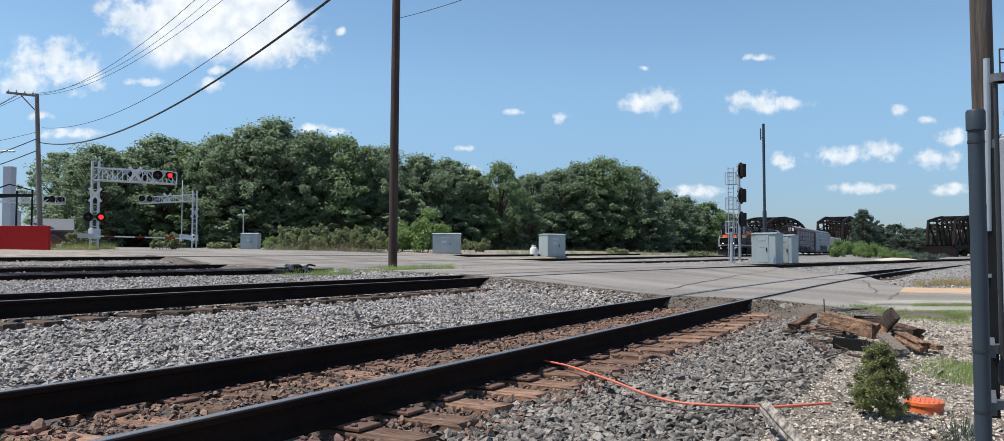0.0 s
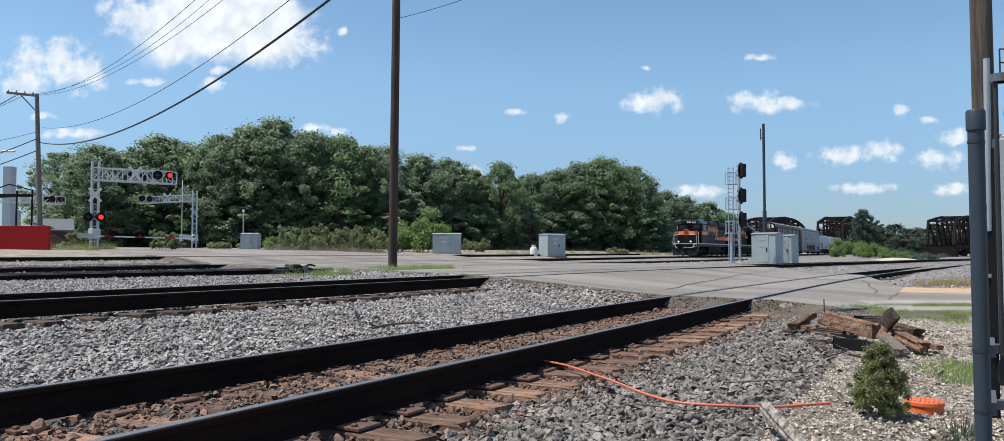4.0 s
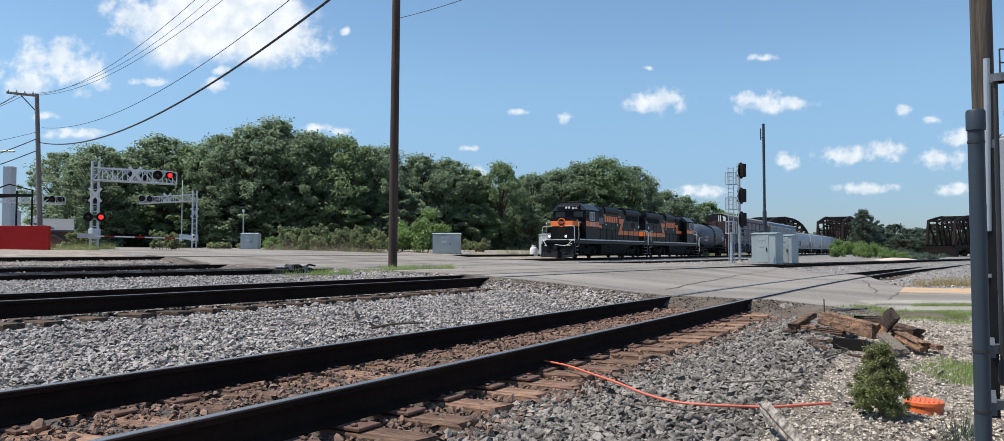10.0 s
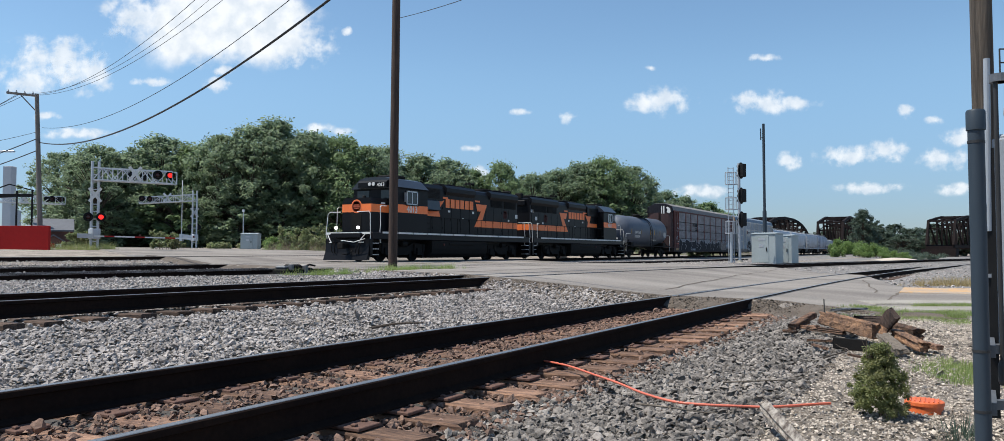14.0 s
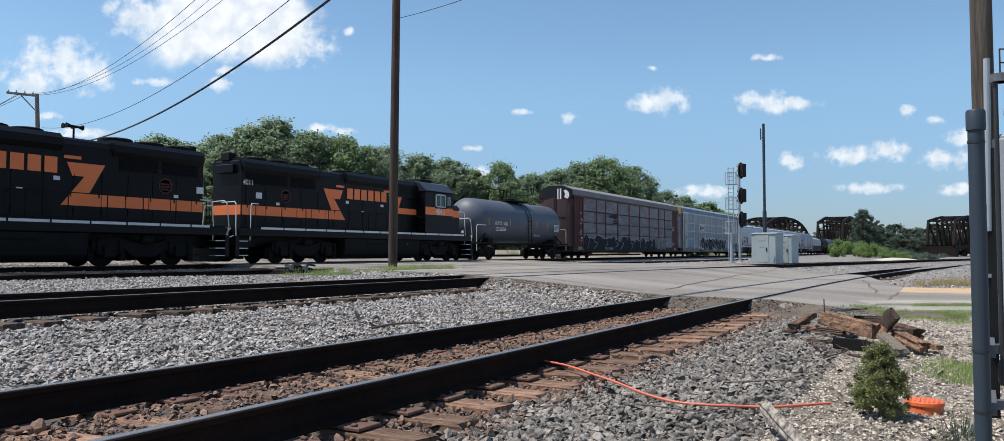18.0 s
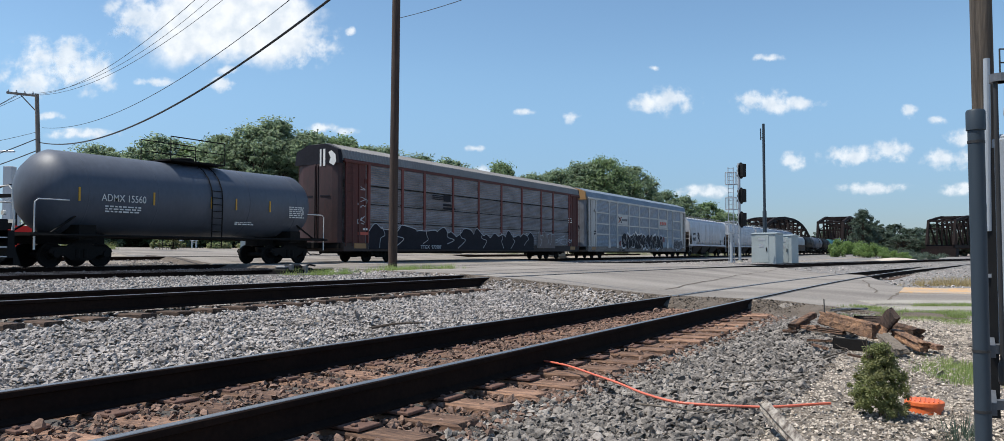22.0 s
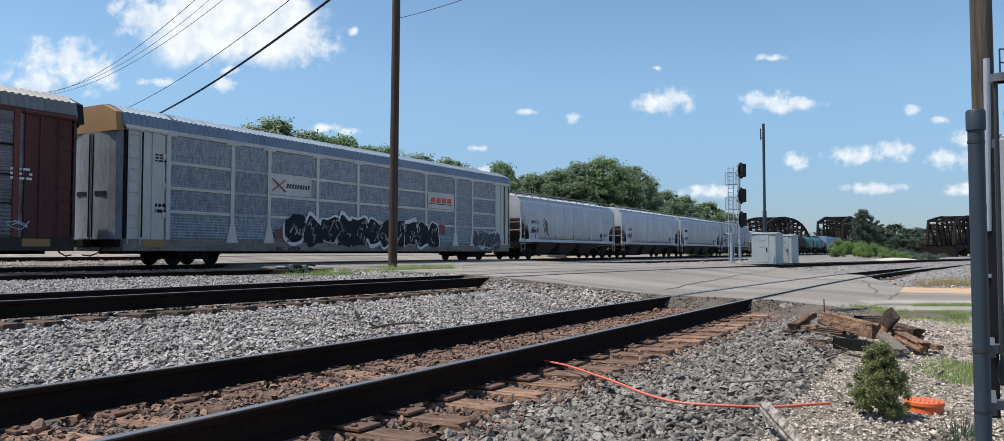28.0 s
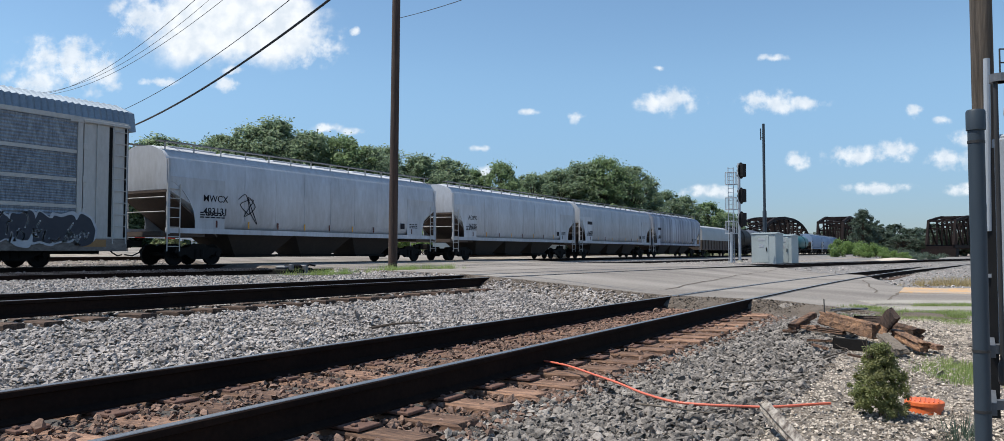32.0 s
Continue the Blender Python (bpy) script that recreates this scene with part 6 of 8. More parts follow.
def crossing_signal(x, y, z, height, arm_to, face, lit, gate_to=None, arm_h=1.0, raised=None):
    g = thing("crossing_signal", "galvanised level crossing cantilever signal with crossbuck and red lamps" + (", barrier down" if gate_to else ""), "crossing signal", pose(x, y, z))
    f = Vector(face).normalized()
    s = Vector((-f.y, f.x, 0))
    for k in (-1, 1):
        part("mast", Shape().tube([tuple(s * 0.2 * k + Vector((0, 0, -0.3))), tuple(s * 0.2 * k + Vector((0, 0, height)))], 0.085, 12), "galvanised", g, smooth=True)
    lat = Shape()
    for i in range(11):
        zz = 0.6 + i * height / 12
        lat.beam(tuple(-s * 0.2 + Vector((0, 0, zz))), tuple(s * 0.2 + Vector((0, 0, zz))), 0.06)
    part("mast_bracing", lat, "galvanised", g)
    a = Vector((0, 0, height - arm_h - 0.25))
    b = Vector(arm_to) - Vector((x, y, z))
    b.z = a.z - 0.3
    truss_arm(g, a, b, arm_h * 0.8, 8, "galvanised")
    part("walkway", Shape().beam(tuple(a + Vector((0, 0, -0.05))), tuple(b + Vector((0, 0, -0.05))), 0.5, 0.05), "galvanised", g)
    e = a.lerp(b, 0.86)
    lamp_pair(g, tuple(e + f * 0.5 + Vector((0, 0, 0.5))), face, lit)
    lamp_pair(g, tuple(a.lerp(b, 0.55 if lit else 0.9) - f * 0.5 + Vector((0, 0, 0.45))), tuple(-f), 0)
    crossbuck(g, tuple(a.lerp(b, 0.5) + f * 0.5 + Vector((0, 0, 0.5))), face)
    crossbuck(g, tuple(f * 0.2 + Vector((0, 0, height * 0.62))), face)
    lamp_pair(g, tuple(f * 0.35 + Vector((0, 0, height * 0.37))), face, lit)
    part("relay_box", Shape().box(-0.28, 0.28, -0.24, 0.24, 0.75, 1.45, chamfer=0.03), "galvanised", g)
    if raised:
        foot = Vector(raised) - Vector((x, y, z))
        for i in range(9):
            part("barrier_stripe", Shape().box(-0.025, 0.025, -0.04, 0.04, i * 0.62, i * 0.62 + 0.62), "galvanised" if i % 3 == 1 else "white", g, "pale board of the raised barrier", m=Matrix.Translation(foot))
        part("barrier_drive", Shape().beam(tuple(foot + Vector((0, 0, -0.25))), (0, 0, foot.z - 0.45), 0.3, 0.5), "galvanised", g)
        part("counterweight", Shape().box(-0.12, 0.12, -0.2, 0.2, -0.75, 0.0, chamfer=0.02), "galvanised", g, m=Matrix.Translation(foot))
    if gate_to:
        p = Vector((0, 0, 0.95)) + f * 0.3
        q = Vector(gate_to) - Vector((x, y, z))
        n = 10
        for i in range(n):
            part("barrier_stripe", Shape().beam(tuple(p.lerp(q, i / n)), tuple(p.lerp(q, (i + 1.0) / n)), 0.04, 0.085), "red_wall" if i % 3 == 1 else "white", g, "red and white barrier board")
        part("counterweight", Shape().beam(tuple(p - (q - p).normalized() * 1.1), tuple(p), 0.12, 0.3), "galvanised", g)
        for t in (0.45, 0.75, 0.98):
            c = p.lerp(q, t)
            part("barrier_lamp", Shape().lathe([(0, 0.07), (0.06, 0.07), (0.06, 0.01)], tuple(c + Vector((0, 0, 0.12))), tuple(f), 10), "lens_dark", g)
    return g


crossing_signal(31.8, 49.4, 0.85, 6.0, (34.3, 44.6, 7.0), (-0.55, -0.83, 0), 2, (35.1, 43.4, 1.62), 1.0)
crossing_signal(54.1, 67.1, 1.1, 6.0, (51.2, 71.9, 7.0), (0.55, 0.83, 0), 0, None, 0.8, (53.45, 68.25, 2.6))
crossing_signal(40.5, 80.4, 1.2, 5.6, (44.3, 73.8, 6.3), (0.4, 0.9, 0), 0, None, 0.9)


# ---- things along the far edge ----
red = solid("red_wall", Shape().box(-3.2, 0, -0.12, 0.12, -0.3, 1.5, chamfer=0.02).box(-6, -3.2, -0.12, 0.12, -0.3, 1.5).box(-12, -6, -0.12, 0.12, -0.3, 1.5), "red_wall", "plain red painted boundary wall", "wall", m=Matrix.Translation((28.03, 48.1, 0.86)) @ Matrix.Rotation(radians(-60.6), 4, "Z"))
house = thing("house", "small brown brick house with grey roof and gabled porch", "house", pose(36.0, 61.2, 0.9, 0, 0, -31))
part("wall", Shape().prism([(-1.6, -0.4), (-1.6, 1.55), (0, 2.33), (1.6, 1.55), (1.6, -0.4)], -1.3, 1.3, "x"), "brick_wall", house)
part("roof", Shape().prism([(-1.9, 1.42), (0, 2.36), (1.9, 1.42), (1.9, 1.54), (0, 2.48), (-1.9, 1.54)], -1.4, 1.4, "x"), "roof_grey", house)
part("porch", Shape().prism([(-0.7, -0.4), (-0.7, 0.62), (0, 1.08), (0.7, 0.62), (0.7, -0.4)], -2.3, -1.6, "y"), "brick_wall", house)
part("porch_roof", Shape().prism([(-0.82, 0.56), (0, 1.10), (0.82, 0.56), (0.82, 0.66), (0, 1.20), (-0.82, 0.66)], -2.4, -1.6, "y"), "roof_grey", house)
part("door", Shape().box(-0.35, 0.1, -2.34, -2.302, -0.3, 0.5, chamfer=0.01), "red_wall", house)
part("window", Shape().box(0.2, 0.55, -2.34, -2.302, 0.1, 0.45, chamfer=0.01), "white", house)
tower = thing("tower_block", "distant pale grey industrial tower", "tower", pose(167, 314, 1.0, 0, 0, 30))
part("shaft", Shape().box(-1.6, 1.6, -1.6, 1.6, -1, 33, chamfer=0.2), "far_concrete", tower)
part("lower_block", Shape().box(1.6, 4.6, -2, 2, -1, 16), "far_concrete", tower)
gateframe = thing("gate_frame", "black steel gate frame with a pitched top", "gate", pose(33.7, 62.3, 0.9, 0, 0, -60.6))
for a in (-2.6, -1.7, 0.0, 1.2):
    part("post", Shape().box(a - 0.05, a + 0.05, -0.05, 0.05, -0.2, 4.6), "lamp_black", gateframe)
part("top_rail", Shape().beam((-2.8, 0, 4.3), (-0.6, 0, 5.1), 0.08).beam((-0.6, 0, 5.1), (1.3, 0, 4.6), 0.08).beam((-2.8, 0, 4.0), (1.3, 0, 4.2), 0.07), "lamp_black", gateframe)
part("infill", Shape().box(-2.6, 1.2, -0.02, 0.02, 4.1, 4.35), "lamp_black", gateframe)
lampp = thing("street_lamp", "thin grey street lamp arm", "street lamp", pose(31.0, 66.5, 1.0))
part("pole", Shape().tube([(0, 0, 0), (0, 0, 7.4)], 0.08, 8), "galvanised", lampp)
part("arm", Shape().tube([(0, 0, 7.3), (1.2, -2.1, 7.6), (2.0, -3.6, 7.55)], 0.05, 8), "galvanised", lampp)
part("head", Shape().box(-0.12, 0.12, -0.4, 0.4, -0.06, 0.06, chamfer=0.02), "galvanised", lampp, m=Matrix.Translation((2.2, -3.9, 7.52)) @ Matrix.Rotation(radians(30), 4, "Z"))


heap = solid("gravel_heap", Shape().lathe([(-0.3, 5.2), (0.15, 4.6), (0.6, 3.0), (0.9, 1.6), (1.0, 0.3)], (0, 0, 0), (0, 0, 1), 28), "pale_stone", "long pale gravel heap beside the far tracks", "gravel heap", m=Matrix.Translation((121.2, 5.1, -0.66)) @ Matrix.Rotation(radians(-62), 4, "Z") @ Matrix.Diagonal((0.9, 0.4, 0.58, 1)))


# ---- truss bridges ----
def truss_bridge(x, y, z, turn, length, width, height, arched, label, deck=True):
    b = thing("truss_bridge", label, "bridge", pose(x, y, z, 0, 0, turn))
    n = 12
    xs = [length * i / n for i in range(n + 1)]
    if arched:
        hs = [0, 0.55, 0.76, 0.89, 0.96, 1.0, 1.0, 1.0, 0.96, 0.89, 0.76, 0.55, 0]
    else:
        hs = [0, 0.8, 0.93, 1, 1, 1, 1, 1, 1, 1, 0.93, 0.8, 0]
        xs[1], xs[-2] = xs[1] * 0.45, length - xs[1] * 0.45
    xs[0], xs[-1] = 0, length
    for s in (-1, 1):
        yy = s * width / 2
        for i in range(n):
            part("top_chord", Shape().beam((xs[i], yy, hs[i] * height + 0.6), (xs[i + 1], yy, hs[i + 1] * height + 0.6), 0.6, 0.75), "bridge_steel", b)
        part("bottom_chord", Shape().beam((0, yy, 0.3), (length, yy, 0.3), 0.5, 0.9), "bridge_steel", b)
        for i in range(1, n):
            part("vertical", Shape().beam((xs[i], yy, 0.3), (xs[i], yy, hs[i] * height + 0.6), 0.4, 0.4), "bridge_steel", b)
            j = i + 1 if i < n / 2 else i - 1
            if 0 < j < n:
                part("diagonal", Shape().beam((xs[i], yy, hs[i] * height + 0.6), (xs[j], yy, 0.3), 0.38, 0.38), "bridge_steel", b)
    for i in range(1, n):
        z1 = hs[i] * height + 0.6
        part("top_strut", Shape().beam((xs[i], -width / 2, z1), (xs[i], width / 2, z1), 0.4, 0.5), "bridge_steel", b)
        part("sway_brace", Shape().beam((xs[i], -width / 2, z1 - 2.2), (xs[i], width / 2, z1 - 2.2), 0.3, 0.4).beam((xs[i], -width / 2, z1 - 2.2), (xs[i], 0, z1), 0.2).beam((xs[i], width / 2, z1 - 2.2), (xs[i], 0, z1), 0.2), "bridge_steel", b)
        if i < n - 1:
            z2 = hs[i + 1] * height + 0.6
            part("lateral_brace", Shape().beam((xs[i], -width / 2, z1), (xs[i + 1], width / 2, z2), 0.25).beam((xs[i], width / 2, z1), (xs[i + 1], -width / 2, z2), 0.25), "bridge_steel", b)
    if deck:
        for i in range(n):
            part("floor_beam", Shape().beam((xs[i], -width / 2, -0.1), (xs[i], width / 2, -0.1), 0.4, 0.9), "bridge_steel", b)
        part("stringers", Shape().box(0, length, -1.3, -0.9, -0.5, 0.1).box(0, length, 0.9, 1.3, -0.5, 0.1), "bridge_steel", b)
        for e in (0, length):
            part("abutment", Shape().box(e - 2, e + 2, -width / 2 - 1, width / 2 + 1, -5, -0.4), "bridge_steel", b)
    return b


truss_bridge(236, 26.7, -0.6, 0, 95, 6.6, 11.4, False, "dark rusty steel through-truss railway bridge carrying the main track")
truss_bridge(190, 41.0, -0.4, 0, 98, 6.2, 10.2, True, "dark rusty steel truss bridge with curved top chords")
truss_bridge(258.5, -0.6, 2.1, -12, 80, 7.0, 8.9, False, "dark rusty steel truss bridge on the curving tracks")


# ---- plants ----
def leaf_cloud(rng, centres, radii, count, size, flat=0.75, droop=0.15, loose=0.38):
    """Small two-sided leaf sprays round the given centres, as arrays."""
    k = rng.integers(0, len(centres), count)
    d = rng.normal(size=(count, 3))
    d /= np.linalg.norm(d, axis=1)[:, None]
    r = radii[k] * rng.random(count) ** loose * np.where(rng.random(count) < 0.15, 1.5, 1.0)
    p = centres[k] + d * r[:, None] * np.array([1, 1, flat])
    nrm = d * 0.7 + rng.normal(size=(count, 3)) * 0.7 + np.array([0, 0, 0.5])
    nrm /= np.linalg.norm(nrm, axis=1)[:, None]
    t = np.cross(nrm, rng.normal(size=(count, 3)))
    t /= np.linalg.norm(t, axis=1)[:, None]
    b = np.cross(nrm, t)
    s = size * rng.uniform(0.6, 1.4, count)[:, None]
    v = np.stack([p - t * s, p + b * s * 0.45 + nrm * s * 0.1, p + t * s, p - b * s * 0.45 + nrm * s * 0.1], 1)
    v[:, 2, 2] -= droop * s[:, 0]
    return v.reshape(-1, 3), np.arange(count * 4).reshape(-1, 4)


def tree_parts(seed, height, width, leaves, leaf_size, low=0.12, clumps=120):
    rng = np.random.default_rng(seed)
    trunk = Shape()
    trunk.tube([(0, 0, -0.3), (0.1 * rng.normal(), 0.1 * rng.normal(), height * 0.3), (0.25 * rng.normal(), 0.25 * rng.normal(), height * 0.62)], 0.02 * height, 8, 0.008 * height)
    centres, radii = [], []
    n = clumps
    for i in range(n):
        z = height * (low + (0.95 - low) * ((i + 0.5) / n) ** 0.85)
        f = z / height
        reach = width / 2 * (1.0 - max(0, (f - 0.5) / 0.52) ** 1.8) * (0.72 + 0.28 * min(1, f / 0.35))
        reach *= 0.82 + 0.30 * math.sin(3.1 * f * 6.28 + seed) * math.sin(i * 2.399 * 2 + seed)
        a = i * 2.399 + rng.normal() * 0.5
        r = reach * (0.35 + 0.72 * rng.random() ** 0.45)
        c = (r * math.cos(a), r * math.sin(a), z)
        centres.append(c)
        radii.append(width * (0.035 + 0.085 * rng.random() ** 1.6))
        if i % 3 == 0:
            trunk.tube([(0, 0, z * 0.5 + 0.1), (c[0] * 0.45, c[1] * 0.45, z * 0.8), c], 0.006 * height, 6, 0.0015 * height)
    centres.append((0, 0, height * 0.94))
    radii.append(width * 0.09)
    v, f = leaf_cloud(rng, np.array(centres), np.array(radii), leaves, leaf_size, 0.85, 0.2, 0.55)
    return trunk, v, f


TREE_KINDS = []
for k, (h, w) in enumerate(((15, 10.5), (14, 9), (13, 9.5), (16, 10), (12, 8.5))):
    trunk, v, f = tree_parts(40 + k, h, w, 18000, 0.165, 0.14, 190)
    _, v2, f2 = tree_parts(40 + k, h, w, 3800, 0.36, 0.03, 80)
    mat = "leaf" if k != 2 else "leaf_fresh"
    TREE_KINDS.append((h, w, trunk.mesh("trunk", "bark"), stuff_mesh("crown", v, f, mat), stuff_mesh("crown", v2, f2, mat)))


def tree(kind, x, y, height, width, turn, coarse=False, far=False, label="leafy green deciduous tree in the dense tree line", group="tree line"):
    h, w, trunk, fine, rough = TREE_KINDS[kind]
    crown = rough if coarse else fine
    t = thing("tree", label, "tree", Matrix.Translation((x, y, float(ground_z(x, y)))) @ Matrix.Rotation(turn, 4, "Z"), group)
    s = Matrix.Diagonal((width / w, width / w, height / h, 1))
    part("trunk", trunk, "bark", t, m=s)
    c = part("crown", crown, "leaf", t, m=s)
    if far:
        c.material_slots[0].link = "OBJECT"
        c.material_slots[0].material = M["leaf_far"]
    return t


TREES = [(59.1, 98.9, 12.8, 8), (58.3, 90.2, 13.0, 9), (66.6, 95.9, 13.5, 8), (65.5, 87.7, 14.8, 10), (67.5, 84.1, 13.7, 8), (67.9, 79.2, 14.8, 9), (69.9, 75.7, 16.0, 10), (72.8, 74.7, 17.2, 9), (74.8, 71.1, 15.5, 9), (78.4, 68.8, 15.2, 10), (81.8, 66.8, 14.3, 8), (87.7, 68.7, 14.9, 8), (91.8, 65.5, 14.0, 9), (96.3, 63.5, 13.7, 9), (100.5, 62.1, 12.5, 7), (102.8, 58.1, 13.7, 7), (111.3, 57.3, 12.7, 8), (116.1, 54.9, 13.7, 9), (120.0, 52.0, 15.2, 10), (121.9, 48.7, 16.0, 10), (125.9, 45.7, 15.1, 9), (133.0, 45.3, 13.5, 7), (141.5, 44.4, 11.7, 7), (148.2, 42.7, 11.1, 7), (155.4, 40.2, 10.3, 8), (172.5, 40.4, 9.0, 8)]
rt = random.Random(5)
for i, (x, y, h, w) in enumerate(TREES):
    tree((i * 3) % 5 if i != 15 else 2, x, y, h, w * 1.35, rt.uniform(0, 6))
    # lower growth that closes the wood below and behind
    bx, by = x + rt.uniform(-1, 3), y + rt.uniform(-4, -1)
    tree((i * 2 + 1) % 5, bx, by, h * rt.uniform(0.42, 0.6), w * 1.15, rt.uniform(0, 6), True, False, "smaller leafy tree at the edge of the wood")
    tree((i * 2 + 2) % 5, x + rt.uniform(5, 9), y + rt.uniform(5, 10), h * 0.92, w * 1.6, rt.uniform(0, 6), True)


def bush(x, y, height, width, seed, mat, label, leaves=2200, size=0.16, group="", spiky=False):
    rng = np.random.default_rng(seed)
    n = 34 if spiky else 20
    c = np.stack([rng.uniform(-0.46, 0.46, n) * width, rng.uniform(-0.46, 0.46, n) * width, rng.uniform(0.12, 0.88, n) * height], -1)
    top = rng.uniform(0.55, 1.15, n) if spiky else 1 - 0.5 * np.hypot(c[:, 0], c[:, 1]) / (0.5 * width)
    c[:, 2] *= top
    rad = np.full(n, (0.085 if spiky else 0.155) * (width + height) / 2) * rng.uniform(0.7, 1.2, n)
    v, f = leaf_cloud(rng, c, rad, leaves, size, 1.2 if spiky else 0.75)
    b = thing("bush", label, "bush", pose(x, y, float(ground_z(x, y))), group)
    for i in range(16 if spiky else 7):
        st = Shape().tube([(c[i][0] * 0.7, c[i][1] * 0.7, -0.1), (c[i][0] * 0.85, c[i][1] * 0.85, c[i][2] * 0.6), tuple(c[i])], 0.012 * height, 5, 0.004 * height)
        part("stem", st, "bark", b)
    part("foliage", stuff_mesh("foliage", v, f, mat), mat, b)
    return b


BUSHES = [(51.2, 51.8, 2.2, 3.5, 1), (50.6, 48.8, 2.3, 4, 0), (52.9, 48.8, 2.2, 3.5, 0), (53.8, 47.2, 2.3, 3.5, 0), (54.6, 45.7, 2.3, 3.5, 0), (55.5, 44.2, 2.2, 3.5, 0), (62.4, 44.4, 5.6, 5.4, 1), (60.5, 45.5, 3.0, 3, 1), (70.9, 47.5, 2.6, 3, 2), (25.2, 53.6, 2.3, 4, 0), (32.7, 52.0, 1.4, 2.2, 0), (38.3, 50.4, 1.4, 2.2, 0), (55.5, 64.7, 0.6, 4, 0), (72.6, 44.5, 1.5, 3, 0), (89.6, 34.6, 1.0, 3, 0), (99.6, 27.0, 1.1, 2.5, 0), (142.0, 13.6, 4.6, 4.6, 1), (141.2, 10.8, 3.8, 5.2, 1), (139.8, 8.9, 2.6, 3.8, 1), (147.1, 8.3, 2.8, 4.5, 1), (150.9, 6.0, 2.0, 4, 1), (171.1, 2.1, 1.6, 5, 2), (153.5, 13.6, 3.4, 5, 1), (178.3, 8.7, 2.6, 8, 2), (185.9, 5.4, 2.2, 8, 2), (205.0, 2.1, 2.4, 8, 2)]
for i, (x, y, h, w, bright) in enumerate(BUSHES):
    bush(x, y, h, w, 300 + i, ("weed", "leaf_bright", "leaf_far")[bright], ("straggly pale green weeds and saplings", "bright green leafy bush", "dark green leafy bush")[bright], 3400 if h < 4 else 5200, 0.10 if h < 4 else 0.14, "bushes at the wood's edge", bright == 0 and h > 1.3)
WEEDS = [(x - 2.0, y - 1.0, 2.6, 1.4) for x, y, h, w, k in BUSHES[1:6]]
for i, (x, y, h, w) in enumerate(TREES):
    for k in range(2):
        ux, uy = x + 4.5 * k - 1 + rt.uniform(-1, 1), y + 4.5 - 4.0 * k + rt.uniform(-1, 1)
        bush(ux, uy, rt.uniform(2.2, 3.6), rt.uniform(6.5, 9), 700 + 2 * i + k, "leaf", "shady undergrowth at the foot of the wood", 1500, 0.3, "undergrowth")
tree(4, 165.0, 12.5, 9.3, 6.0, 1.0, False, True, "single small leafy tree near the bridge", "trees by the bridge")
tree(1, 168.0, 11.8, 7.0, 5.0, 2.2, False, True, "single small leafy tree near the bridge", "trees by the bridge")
for i in range(26):
    a = radians(29.4 - math.degrees(math.atan((1290 + i * 12 - 784) / 1206)))
    d = 330 + 25 * math.sin(i * 1.7)
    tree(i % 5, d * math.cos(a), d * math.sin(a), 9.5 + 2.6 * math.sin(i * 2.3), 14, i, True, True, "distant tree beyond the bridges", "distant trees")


def tufts(name, spots, blades, height, mat, label, seed):
    """Grass and weeds as many thin blades."""
    rng = np.random.default_rng(seed)
    vs = []
    for x, y, rx, ry in spots:
        n = blades
        m = max(4, n // 45)
        cx, cy = x + rng.normal(size=m) * rx * 0.55, y + rng.normal(size=m) * ry * 0.55
        k = rng.integers(0, m, n)
        px, py = cx[k] + rng.normal(size=n) * 0.09 * (rx + 0.3), cy[k] + rng.normal(size=n) * 0.09 * (ry + 0.3)
        pz = np.where(off_road(px, py), ground_z(px, py), road_z(px, py))
        h = height * rng.uniform(0.25, 1.2, n) * rng.uniform(0.4, 1.1, m)[k]
        a = rng.uniform(0, 6.3, n)
        lean = rng.uniform(0.1, 1.1, n) * h
        w = 0.0025 + 0.006 * height
        dx, dy = np.cos(a), np.sin(a)
        b0 = np.stack([px - dy * w, py + dx * w, pz - 0.02], -1)
        b1 = np.stack([px + dy * w, py - dx * w, pz - 0.02], -1)
        t1 = np.stack([px + dx * lean + dy * w * 0.2, py + dy * lean - dx * w * 0.2, pz + h], -1)
        t0 = np.stack([px + dx * lean - dy * w * 0.2, py + dy * lean + dx * w * 0.2, pz + h], -1)
        vs.append(np.stack([b0, b1, t1, t0], 1).reshape(-1, 3))
    v = np.concatenate(vs)
    return tagged(new(name, stuff_mesh(name, v, np.arange(len(v)).reshape(-1, 4), mat)), label, "grass", kind="stuff")


